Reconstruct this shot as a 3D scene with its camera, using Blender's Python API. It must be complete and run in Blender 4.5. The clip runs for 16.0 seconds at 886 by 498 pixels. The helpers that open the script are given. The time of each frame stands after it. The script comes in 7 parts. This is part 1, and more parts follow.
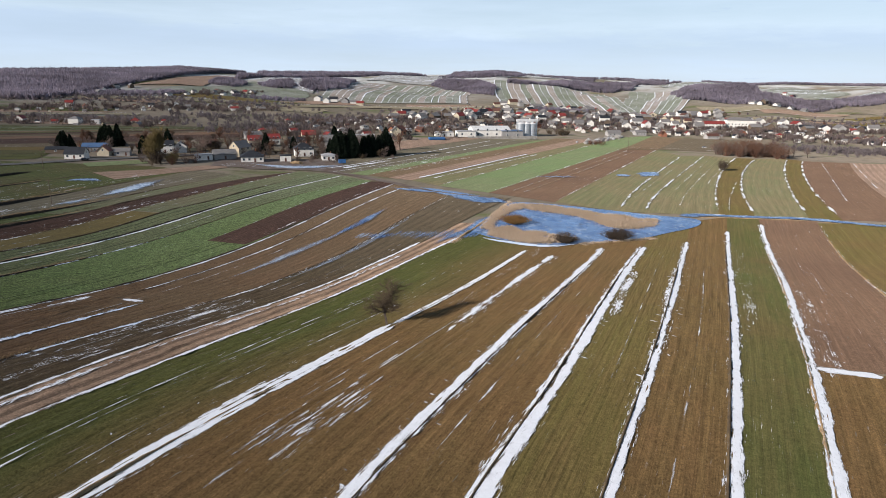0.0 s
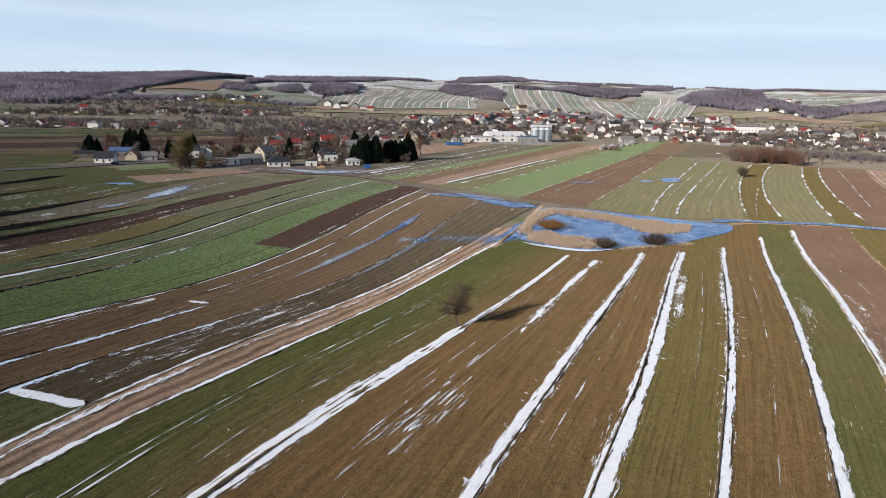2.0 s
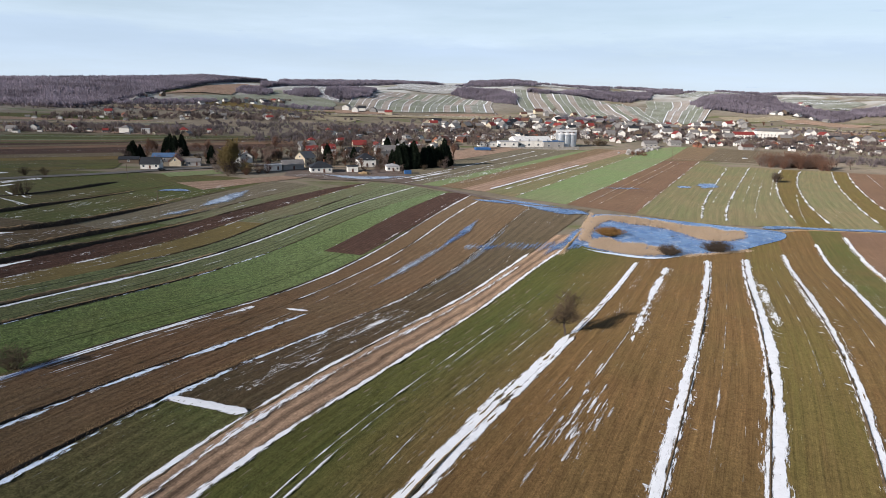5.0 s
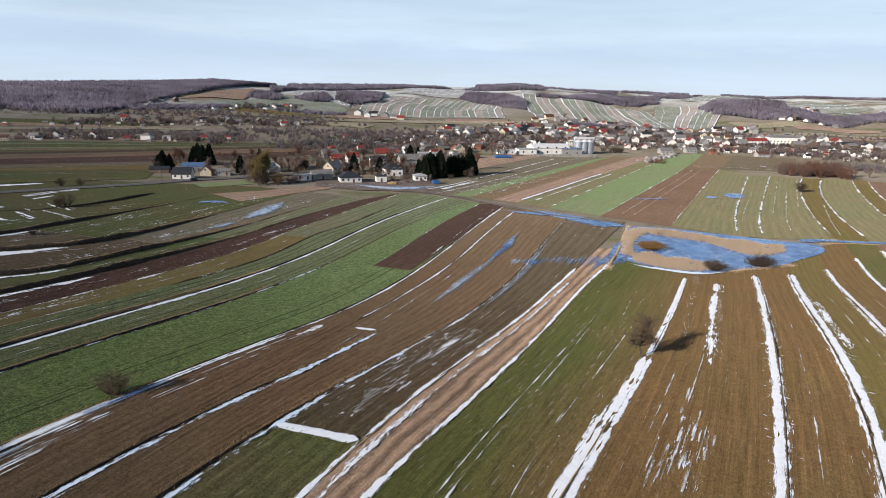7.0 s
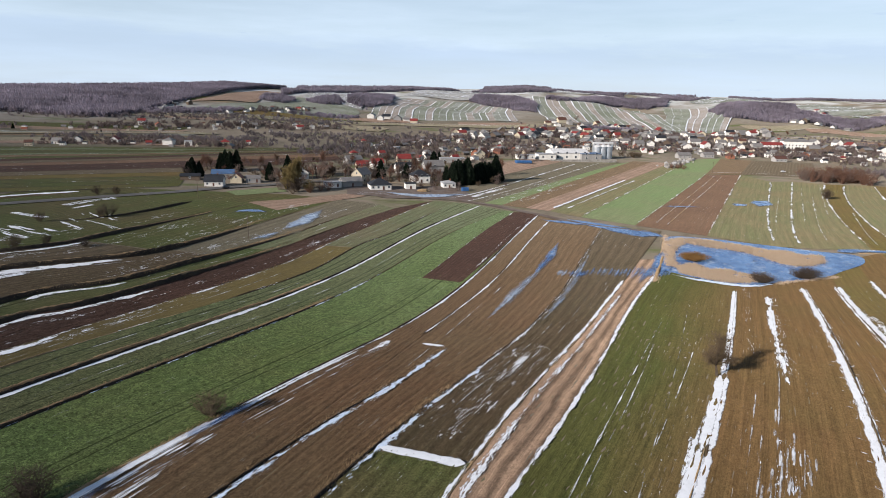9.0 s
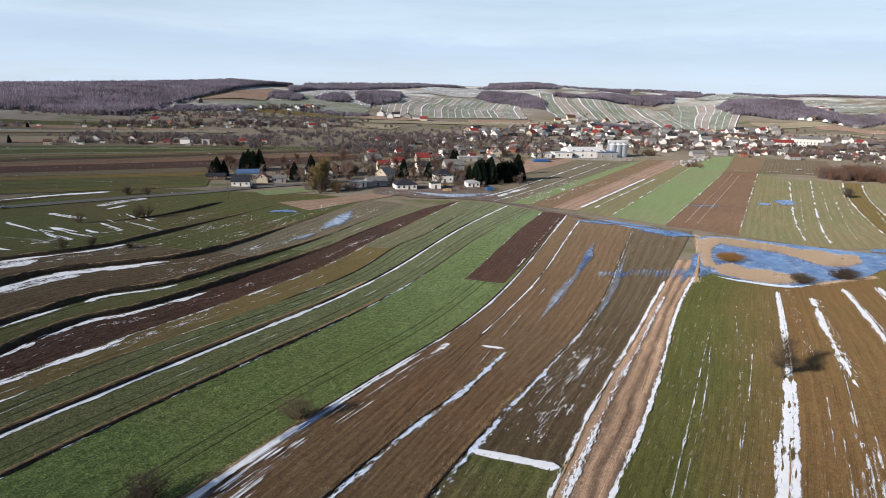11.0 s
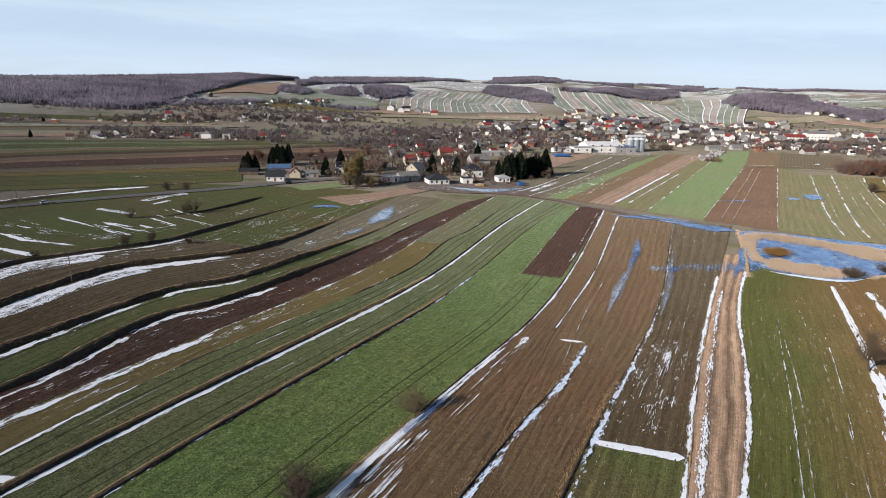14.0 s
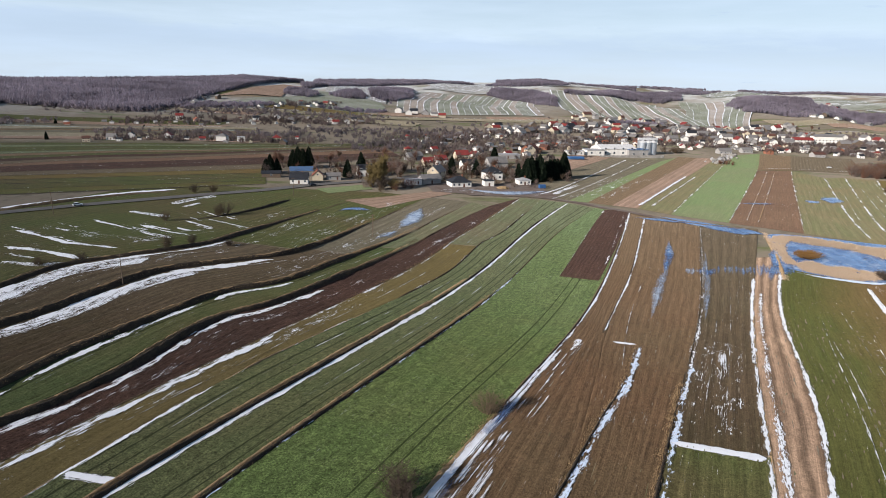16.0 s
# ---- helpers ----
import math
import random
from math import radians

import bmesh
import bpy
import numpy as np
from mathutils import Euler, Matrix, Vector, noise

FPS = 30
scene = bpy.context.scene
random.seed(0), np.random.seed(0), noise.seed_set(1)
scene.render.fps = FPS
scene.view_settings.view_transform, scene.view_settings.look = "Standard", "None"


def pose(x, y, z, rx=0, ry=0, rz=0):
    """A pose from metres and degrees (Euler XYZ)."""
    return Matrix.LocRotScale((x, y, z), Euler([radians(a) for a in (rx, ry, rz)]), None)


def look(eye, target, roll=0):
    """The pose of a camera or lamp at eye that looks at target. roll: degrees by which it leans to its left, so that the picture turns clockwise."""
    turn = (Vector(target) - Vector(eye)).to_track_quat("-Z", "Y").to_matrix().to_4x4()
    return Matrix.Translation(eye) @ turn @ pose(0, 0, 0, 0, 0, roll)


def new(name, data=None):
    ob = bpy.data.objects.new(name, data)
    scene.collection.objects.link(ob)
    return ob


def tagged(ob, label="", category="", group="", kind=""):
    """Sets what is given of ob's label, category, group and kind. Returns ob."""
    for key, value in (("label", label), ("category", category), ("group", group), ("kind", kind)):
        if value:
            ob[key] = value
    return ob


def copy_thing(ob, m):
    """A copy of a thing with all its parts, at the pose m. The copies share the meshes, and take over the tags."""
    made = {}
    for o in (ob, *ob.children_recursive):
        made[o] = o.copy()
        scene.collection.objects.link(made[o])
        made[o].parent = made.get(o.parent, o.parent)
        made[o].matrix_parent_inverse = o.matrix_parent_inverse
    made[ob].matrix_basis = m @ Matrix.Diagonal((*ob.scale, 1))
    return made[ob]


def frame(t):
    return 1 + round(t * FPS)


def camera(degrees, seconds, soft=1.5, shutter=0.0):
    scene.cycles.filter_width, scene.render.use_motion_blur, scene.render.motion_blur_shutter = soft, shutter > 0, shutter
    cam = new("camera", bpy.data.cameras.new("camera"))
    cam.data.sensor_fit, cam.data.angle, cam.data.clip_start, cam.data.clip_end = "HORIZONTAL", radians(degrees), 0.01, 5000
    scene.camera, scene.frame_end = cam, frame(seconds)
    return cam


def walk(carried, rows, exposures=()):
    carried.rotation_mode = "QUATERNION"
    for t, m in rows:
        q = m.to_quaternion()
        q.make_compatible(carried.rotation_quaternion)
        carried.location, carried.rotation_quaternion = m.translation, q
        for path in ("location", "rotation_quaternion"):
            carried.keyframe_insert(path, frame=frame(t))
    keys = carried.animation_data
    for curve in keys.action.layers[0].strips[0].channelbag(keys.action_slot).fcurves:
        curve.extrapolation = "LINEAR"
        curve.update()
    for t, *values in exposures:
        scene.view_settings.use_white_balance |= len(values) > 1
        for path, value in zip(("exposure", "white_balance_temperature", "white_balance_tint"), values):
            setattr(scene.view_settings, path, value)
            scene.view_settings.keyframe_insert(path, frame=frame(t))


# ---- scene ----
cam = camera(70, 16.0, 0.5)
PATH = [
    (0, (0.92, -0.52, 38.95), (0.862, 9.134, 36.355), 0.77),
    (0.5, (-1.57, -1.27, 39.00), (-1.617, 8.388, 36.418), 0.85),
    (1, (-4.22, -1.86, 39.04), (-4.272, 7.804, 36.483), 0.91),
    (1.5, (-6.84, -2.38, 39.15), (-6.891, 7.292, 36.602), 0.95),
    (2, (-9.56, -2.89, 39.23), (-9.610, 6.790, 36.707), 0.98),
    (2.5, (-12.17, -3.36, 39.33), (-12.220, 6.316, 36.819), 0.99),
    (3, (-14.84, -3.82, 39.42), (-14.900, 5.862, 36.922), 0.97),
    (3.5, (-17.44, -4.26, 39.54), (-17.505, 5.426, 37.053), 0.95),
    (4, (-20.16, -4.68, 39.74), (-20.237, 5.005, 37.250), 0.94),
    (6.5, (-34.70, -5.81, 43.31), (-34.789, 3.882, 40.835), 1.06),
    (7, (-37.80, -5.99, 44.11), (-37.893, 3.698, 41.652), 1.06),
    (7.5, (-40.74, -6.10, 44.83), (-40.830, 3.593, 42.378), 1.08),
    (8, (-43.77, -6.20, 45.58), (-43.873, 3.492, 43.132), 1.09),
    (8.5, (-46.71, -6.25, 46.31), (-46.817, 3.442, 43.851), 1.10),
    (9, (-49.70, -6.40, 47.05), (-49.820, 3.296, 44.592), 1.11),
    (11.5, (-63.32, -7.61, 48.33), (-63.430, 2.060, 45.801), 1.01),
    (12, (-65.97, -7.99, 48.36), (-66.066, 1.679, 45.810), 1.02),
    (12.5, (-68.48, -8.21, 48.39), (-68.569, 1.455, 45.814), 1.04),
    (13, (-71.14, -8.42, 48.45), (-71.216, 1.234, 45.860), 1.07),
    (13.5, (-73.68, -8.71, 48.56), (-73.736, 0.948, 45.966), 1.10),
    (14, (-76.28, -8.97, 48.69), (-76.331, 0.687, 46.088), 1.11),
    (14.5, (-78.92, -9.22, 48.75), (-78.954, 0.437, 46.155), 1.14),
    (15, (-81.57, -9.54, 48.89), (-81.599, 0.121, 46.300), 1.17),
    (15.5, (-84.10, -9.81, 48.93), (-84.126, -0.150, 46.344), 1.20),
    (16, (-86.87, -10.08, 48.95), (-86.885, -0.416, 46.380), 1.21),
]
walk(cam, [(t, look(eye, target, roll)) for t, eye, target, roll in PATH])
SUN, SKY, EXPO = 5.0, 0.065, 0.31
CLOUD = (9.1, 11.0, 13.3, 1)

# ---- world, sun ----
world = bpy.data.worlds.new("winter_sky")
scene.world = world
world.use_nodes = True
wt = world.node_tree
wt.nodes.clear()


def wnode(kind, **sets):
    n = wt.nodes.new(kind)
    for key, value in sets.items():
        n.inputs[key].default_value = value
    return n


sky = wt.nodes.new("ShaderNodeTexSky")
sky.sky_type, sky.sun_disc = "NISHITA", False
sky.sun_elevation, sky.sun_rotation = radians(22), radians(232)
sky.air_density, sky.dust_density, sky.ozone_density = 1.0, 0.2, 3.0
# thin high cloud: pale streaks drawn out along the horizon
wco = wt.nodes.new("ShaderNodeTexCoord")
wmap = wt.nodes.new("ShaderNodeMapping")
wmap.inputs["Scale"].default_value = (1.4, 1.4, 12)
wnoi = wnode("ShaderNodeTexNoise", Scale=2.3, Detail=7, Roughness=0.58)
wram = wt.nodes.new("ShaderNodeValToRGB")
wram.color_ramp.elements[0].position, wram.color_ramp.elements[1].position = 0.36, 0.72
wram.color_ramp.elements[0].color = (0.70, 0.70, 0.70, 1)
wram.color_ramp.elements[1].color = (0.94, 0.94, 0.94, 1)
wmix = wt.nodes.new("ShaderNodeMix")
wmix.data_type = "RGBA"
wmix.inputs["B"].default_value = CLOUD
wsep, whaz, wmul = wt.nodes.new("ShaderNodeSeparateXYZ"), wt.nodes.new("ShaderNodeMapRange"), wt.nodes.new("ShaderNodeMath")
wmul.operation = "MULTIPLY"
for key, value in (("From Min", 0.06), ("From Max", 0.38), ("To Min", 1.0), ("To Max", 0.08)):
    whaz.inputs[key].default_value = value
wlow = wnode("ShaderNodeTexNoise", Scale=1.6, Detail=5, Roughness=0.6)
wmp2 = wt.nodes.new("ShaderNodeMapping")
wmp2.inputs["Scale"].default_value = (2.6, 2.6, 14)
wedge = wt.nodes.new("ShaderNodeMath")
wedge.operation, wedge.inputs[1].default_value = "MULTIPLY_ADD", 0.085
wfac = wt.nodes.new("ShaderNodeMapRange")
for key, value in (("From Min", 0.098), ("From Max", 0.116), ("To Min", 0.5), ("To Max", 0.0)):
    wfac.inputs[key].default_value = value
wpuf = wnode("ShaderNodeTexNoise", Scale=3.0, Detail=5, Roughness=0.55)
wmp3 = wt.nodes.new("ShaderNodeMapping")
wmp3.inputs["Scale"].default_value = (5, 5, 34)
wpfr = wt.nodes.new("ShaderNodeMapRange")
for key, value in (("From Min", 0.66), ("From Max", 0.74), ("To Min", 0.0), ("To Max", 0.5)):
    wpfr.inputs[key].default_value = value
wfade = wt.nodes.new("ShaderNodeMapRange")
for key, value in (("From Min", 0.012), ("From Max", 0.05), ("To Min", 0.25), ("To Max", 1.0)):
    wfade.inputs[key].default_value = value
wband = wt.nodes.new("ShaderNodeMath")
wband.operation = "MULTIPLY"
wmax = wt.nodes.new("ShaderNodeMath")
wmax.operation = "MAXIMUM"
wgrey = wt.nodes.new("ShaderNodeMix")
wgrey.data_type = "RGBA"
wgrey.inputs["B"].default_value = (6.4, 8.2, 11.0, 1)
wbg = wnode("ShaderNodeBackground", Strength=SKY)
wout = wt.nodes.new("ShaderNodeOutputWorld")
for a, b in ((wco.outputs["Generated"], wmap.inputs["Vector"]), (wmap.outputs[0], wnoi.inputs["Vector"]),
             (wnoi.outputs["Fac"], wram.inputs["Fac"]), (wram.outputs["Color"], wmul.inputs[0]),
             (wmul.outputs[0], wmix.inputs["Factor"]), (wco.outputs["Generated"], wsep.inputs[0]), (wsep.outputs["Z"], whaz.inputs["Value"]),
             (whaz.outputs[0], wmul.inputs[1]), (sky.outputs[0], wmix.inputs["A"]), (wmix.outputs["Result"], wgrey.inputs["A"]), (wgrey.outputs["Result"], wbg.inputs["Color"]),
             (wco.outputs["Generated"], wmp2.inputs["Vector"]), (wmp2.outputs[0], wlow.inputs["Vector"]), (wlow.outputs["Fac"], wedge.inputs[0]), (wsep.outputs["Z"], wedge.inputs[2]),
             (wedge.outputs[0], wfac.inputs["Value"]), (wco.outputs["Generated"], wmp3.inputs["Vector"]), (wmp3.outputs[0], wpuf.inputs["Vector"]), (wpuf.outputs["Fac"], wpfr.inputs["Value"]),
             (wsep.outputs["Z"], wfade.inputs["Value"]), (wfac.outputs[0], wband.inputs[0]), (wfade.outputs[0], wband.inputs[1]), (wband.outputs[0], wmax.inputs[0]), (wpfr.outputs[0], wmax.inputs[1]), (wmax.outputs[0], wgrey.inputs["Factor"]), (wbg.outputs[0], wout.inputs["Surface"])):
    wt.links.new(a, b)

sun = new("sun", bpy.data.lights.new("sun", "SUN"))
sun.data.energy, sun.data.angle, sun.data.color = SUN, radians(0.5), (1.0, 0.91, 0.83)
sun.matrix_world = look((0, 0, 0), (10.6, 8.3, -5.4))
scene.view_settings.exposure = EXPO

# ---- lie of the land ----
CX, CY = (-170, -120, -70, -20, 30, 80), (45, 80, 115, 150)
SLOPE = (0.96, -2.66, 0.56)
KNOLLS = (0.04, 0.02, 0.52, 1.66, 0.96, -0.02, -0.04, -0.12, 1.71, 0.54, -1.76, -1.77, 2.48, 0.67, -1.42, -1.14, 3.28, 3.61, 1.5, -0.48, 0.05, 0.8, 1.09, -0.98)
# the far ridge as seen from the air: bearing in degrees, rise of the skyline, distance
RIDGE = np.array(((-60, 0.5, 900), (-35.2, 1.0, 900), (-30, 3.6, 900), (-25, 6.5, 920), (-20, 10.2, 950), (-15.5, 2.5, 1000), (-10.5, 3.3, 1150), (-2.8, 4.9, 1250), (2, 6.2, 1300), (6, 10.3, 1300), (10, 4.3, 1350), (13, 2, 1400), (16.3, 1.8, 1450), (20, -0.7, 1500), (23, 0.2, 1600), (26, -4.2, 1700), (28.4, -1.8, 1700), (31.4, -2.7, 1800), (35, -2, 1800), (60, -2, 1800)))


def height(x, y):
    x, y = np.asarray(x, float), np.asarray(y, float)
    near = SLOPE[0] + SLOPE[1] * np.clip(x, -260, 260) / 100 + SLOPE[2] * np.clip(y, 0, 520) / 100
    for k, v in enumerate(KNOLLS):
        near = near + v * np.exp(-((x - CX[k // 4]) / 42) ** 2 - ((y - CY[k % 4]) / 30) ** 2)
    dx, dy = x + 40, y
    r, th = np.hypot(dx, dy), np.degrees(np.arctan2(dx, dy))
    far = np.interp(th, RIDGE[:, 0], RIDGE[:, 2])
    top = 40.5 - np.interp(th, (-22, -12), (2.8, 0)) + np.interp(th, RIDGE[:, 0], RIDGE[:, 1]) / 1160 * far
    s = np.clip((r - 560) / (far - 560), 0, 1)
    s = s * s * (3 - 2 * s) * 0.35 + s * 0.65
    folds = 0
    for w, q in ((0.006, 8.0), (0.017, 2.5)):
        folds = folds + q * np.sin(x * w * 3.1 + y * w) * np.cos(y * w * 2.3 - x * w * 0.7)
    folds = folds + 18 * np.exp(-((x - 400) / 85) ** 2 - ((y - 930) / 70) ** 2)
    folds = folds * np.clip((r - 640) / 300, 0, 1) * np.clip((far - r) / 340, 0, 1)
    return near * (1 - s) + top * s + folds - np.clip(r - far, 0, 9999) * 0.012


def lift(p, up=0.0):
    return Vector((p[0], p[1], float(height(p[0], p[1])) + up))


# ---- materials ----
class Nodes:
    """A node material under construction."""

    def __init__(self, name, rough=0.9, spec=0.15):
        self.m = bpy.data.materials.new(name)
        self.m.use_nodes = True
        self.t = self.m.node_tree
        self.b = self.t.nodes["Principled BSDF"]
        self.b.inputs["Roughness"].default_value = rough
        self.b.inputs["Specular IOR Level"].default_value = spec
        self.b.inputs["Diffuse Roughness"].default_value = 1.0 if rough > 0.8 else 0.3

    def n(self, kind, **sets):
        node = self.t.nodes.new(kind)
        for key, value in sets.items():
            node.inputs[key].default_value = value
        return node

    def link(self, a, b):
        self.t.links.new(a, b)

    def coords(self, scale=(1, 1, 1), uv=False):
        tc, mp = self.n("ShaderNodeTexCoord"), self.n("ShaderNodeMapping")
        mp.inputs["Scale"].default_value = scale
        if uv:
            self.link(tc.outputs["UV"], mp.inputs["Vector"])
        else:
            geo = self.n("ShaderNodeNewGeometry")
            self.link(geo.outputs["Position"], mp.inputs["Vector"])
        return mp.outputs[0]

    def noise(self, scale, at, detail=4, rough=0.55):
        node = self.n("ShaderNodeTexNoise", Scale=scale, Detail=detail, Roughness=rough)
        self.link(at, node.inputs["Vector"])
        return node.outputs["Fac"]

    def ramp(self, value, lo, hi, a=0.0, b=1.0):
        node = self.n("ShaderNodeMapRange")
        for key, v in (("From Min", lo), ("From Max", hi), ("To Min", a), ("To Max", b)):
            node.inputs[key].default_value = v
        self.link(value, node.inputs["Value"])
        return node.outputs[0]

    def mix(self, fac, a, b):
        node = self.n("ShaderNodeMix")
        node.data_type = "RGBA"
        for key, v in (("Factor", fac), ("A", a), ("B", b)):
            if isinstance(v, (tuple, float, int)):
                node.inputs[key].default_value = (*v, 1) if isinstance(v, tuple) else v
            else:
                self.link(v, node.inputs[key])
        return node.outputs["Result"]

    def times(self, col, value):
        node = self.n("ShaderNodeMix")
        node.data_type, node.blend_type = "RGBA", "MULTIPLY"
        node.inputs["Factor"].default_value = 1.0
        self.link(col, node.inputs["A"])
        self.link(value, node.inputs["B"])
        return node.outputs["Result"]

    def math(self, op, a, b=0.0):
        node = self.n("ShaderNodeMath")
        node.operation = op
        for k, v in enumerate((a, b)):
            if isinstance(v, (float, int)):
                node.inputs[k].default_value = v
            else:
                self.link(v, node.inputs[k])
        return node.outputs[0]

    def bump(self, value, strength, dist):
        node = self.n("ShaderNodeBump", Strength=strength, Distance=dist)
        self.link(value, node.inputs["Height"])
        self.link(node.outputs[0], self.b.inputs["Normal"])

    def color(self, out):
        self.link(out, self.b.inputs["Base Color"])
        return self.m

    def cutout(self, mask):
        """Lets the ground show where the mask is 0."""
        clear, mixer = self.n("ShaderNodeBsdfTransparent"), self.n("ShaderNodeMixShader")
        self.link(mask, mixer.inputs[0])
        self.link(clear.outputs[0], mixer.inputs[1])
        self.link(self.b.outputs[0], mixer.inputs[2])
        self.link(mixer.outputs[0], self.t.nodes["Material Output"].inputs["Surface"])


def field_mat(name, base, other, stain, row=1.1, rows=0.35, streak=0.5, clump=0.3, frost=0.0, tram=0.0, rut=0.0, depth=0.35, fade=None, far_lit=None):
    """Arable land: drill rows or furrows along the strip, streaks, blotches, clods, a dusting of frost, wheel tracks."""
    k = Nodes(name, 0.94, 0.1)
    uv = k.coords((1, 1, 1), True)
    pos = k.coords()
    streaks = k.noise(1.0, k.coords((0.55, 0.022, 1), True), 5, 0.65)
    col = k.mix(k.ramp(streaks, 0.36, 0.66, 0, min(1.0, streak * 1.4)), base, other)
    blot = k.noise(0.035, pos, 5, 0.6)
    col = k.mix(k.ramp(blot, 0.42, 0.66, 0, 0.85), col, stain)
    if fade:
        side, at = k.n("ShaderNodeSeparateXYZ"), k.n("ShaderNodeUVMap")
        at.uv_map = "strip"
        k.link(at.outputs[0], side.inputs[0])
        drift = k.math("ADD", side.outputs[0], k.math("MULTIPLY", k.math("SUBTRACT", k.noise(0.05, pos, 4), 0.5), 0.8))
        col = k.mix(k.ramp(drift, 0.35, 0.95), col, fade)
    # paints the distant ground's grazing-light brightness as a paler colour towards the north
    if far_lit:
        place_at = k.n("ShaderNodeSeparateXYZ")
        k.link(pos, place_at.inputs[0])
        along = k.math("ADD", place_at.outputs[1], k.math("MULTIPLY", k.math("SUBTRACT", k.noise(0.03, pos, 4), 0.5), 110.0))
        col = k.mix(k.ramp(along, 85, 215), col, far_lit)
    sep = k.n("ShaderNodeSeparateXYZ")
    k.link(uv, sep.inputs[0])
    wob = k.math("ADD", sep.outputs[0], k.math("MULTIPLY", k.noise(0.12, uv, 2), 1.2))
    wave = k.math("SINE", k.math("MULTIPLY", wob, 2 * math.pi / row))
    wave = k.math("ADD", k.math("MULTIPLY", wave, 0.35), k.ramp(k.noise(1.0, k.coords((2.6 / row, 0.05, 1), True), 4, 0.7), 0.3, 0.7, -0.9, 0.9))
    grain = k.noise(1.6, pos, 6, 0.7)
    furrow = k.math("MULTIPLY", k.ramp(wave, -1, 1, 0, 1), k.ramp(k.noise(0.15, pos, 3), 0.35, 0.65, 0.3, 1))
    dark = tuple(c * 0.45 for c in base)
    col = k.mix(k.math("MULTIPLY", furrow, rows * 0.55), col, dark)
    col = k.mix(k.ramp(grain, 0.46, 0.72, 0, clump * 0.7), col, dark)
    light = tuple(min(1, c * 1.7 + 0.01) for c in other)
    col = k.mix(k.ramp(k.noise(2.6, pos, 5, 0.75), 0.56, 0.74, 0, clump * 0.8), col, light)
    lines = k.noise(1.0, k.coords((3.4, 0.03, 1), True), 4, 0.75)
    col = k.mix(k.math("MULTIPLY", k.ramp(lines, 0.60, 0.70, 0, 0.3), k.ramp(k.noise(0.06, pos, 3), 0.45, 0.6)), col, light)
    col = k.times(col, k.ramp(k.noise(1.0, k.coords((1.9, 0.045, 1), True), 5, 0.7), 0.32, 0.68, 0.83, 1.17))
    col = k.times(col, k.ramp(k.noise(1.1, pos, 7, 0.75), 0.32, 0.68, 1 - clump * 0.4, 1 + clump * 0.4))
    col = k.times(col, k.ramp(k.noise(1.0, k.coords((6.5, 0.07, 1), True), 3, 0.7), 0.36, 0.64, 1 - streak * 0.2, 1 + streak * 0.2))
    col = k.times(col, k.ramp(k.noise(4.2, pos, 4, 0.75), 0.36, 0.64, 1 - clump * 0.62, 1 + clump * 0.62))
    col = k.times(col, k.ramp(k.noise(10.0, pos, 3, 0.7), 0.36, 0.64, 1 - clump * 0.35, 1 + clump * 0.35))
    if rut:
        worn = k.math("SINE", k.math("MULTIPLY", k.math("ADD", wob, k.math("MULTIPLY", k.noise(0.5, uv, 2), 0.5)), 2 * math.pi / rut))
        col = k.times(col, k.ramp(worn, -1, 1, 1 - depth, 1 + depth))
    if tram:
        sway = k.math("ADD", sep.outputs[0], k.math("MULTIPLY", k.noise(0.03, uv, 2), 0.8))
        gate = k.math("ABSOLUTE", k.math("SUBTRACT", k.math("MODULO", k.math("ADD", sway, 300.0), tram), tram / 2))
        wheel = k.math("ABSOLUTE", k.math("SUBTRACT", gate, 0.9))
        col = k.mix(k.ramp(wheel, 0.10, 0.17, 0.8, 0), col, tuple(c * 0.28 for c in base))
    if frost:
        dots = k.math("MULTIPLY", k.ramp(k.noise(1.0, k.coords((3.2, 0.16, 1), True), 6, 0.75), 0.635, 0.67),
                      k.ramp(k.noise(0.05, pos, 4), 0.46, 0.56, 0, min(1.0, frost * 1.4)))
        col = k.mix(dots, col, (0.78, 0.80, 0.84))
    k.bump(k.math("ADD", k.math("MULTIPLY", furrow, -0.5), k.math("MULTIPLY", grain, 0.9)), 0.7, 0.16)
    return k.color(col)


def strip_body(k):
    """Metres from the nearer edge of a strip."""
    sep = k.n("ShaderNodeSeparateXYZ")
    uv = k.n("ShaderNodeUVMap")
    uv.uv_map = "strip"
    k.link(uv.outputs[0], sep.inputs[0])
    mid = k.math("SUBTRACT", 0.5, k.math("ABSOLUTE", k.math("SUBTRACT", sep.outputs[0], 0.5)))
    return k.math("MULTIPLY", mid, sep.outputs[1])


def ragged(k, full, fine, wide, across, along, gate, soft=0.2):
    """A mask that is solid well inside a strip and breaks into streaks and specks towards its edges."""
    v = k.math("MINIMUM", strip_body(k), full)
    v = k.math("ADD", v, k.math("MULTIPLY", k.math("SUBTRACT", k.noise(1.0, k.coords((across, along, 1), True), 7, 0.72), 0.5), fine))
    v = k.math("ADD", v, k.math("MULTIPLY", k.math("SUBTRACT", k.noise(1.0, k.coords((0.45, 0.11, 1), True), 4, 0.6), 0.5), wide))
    return k.ramp(v, gate, gate + soft)


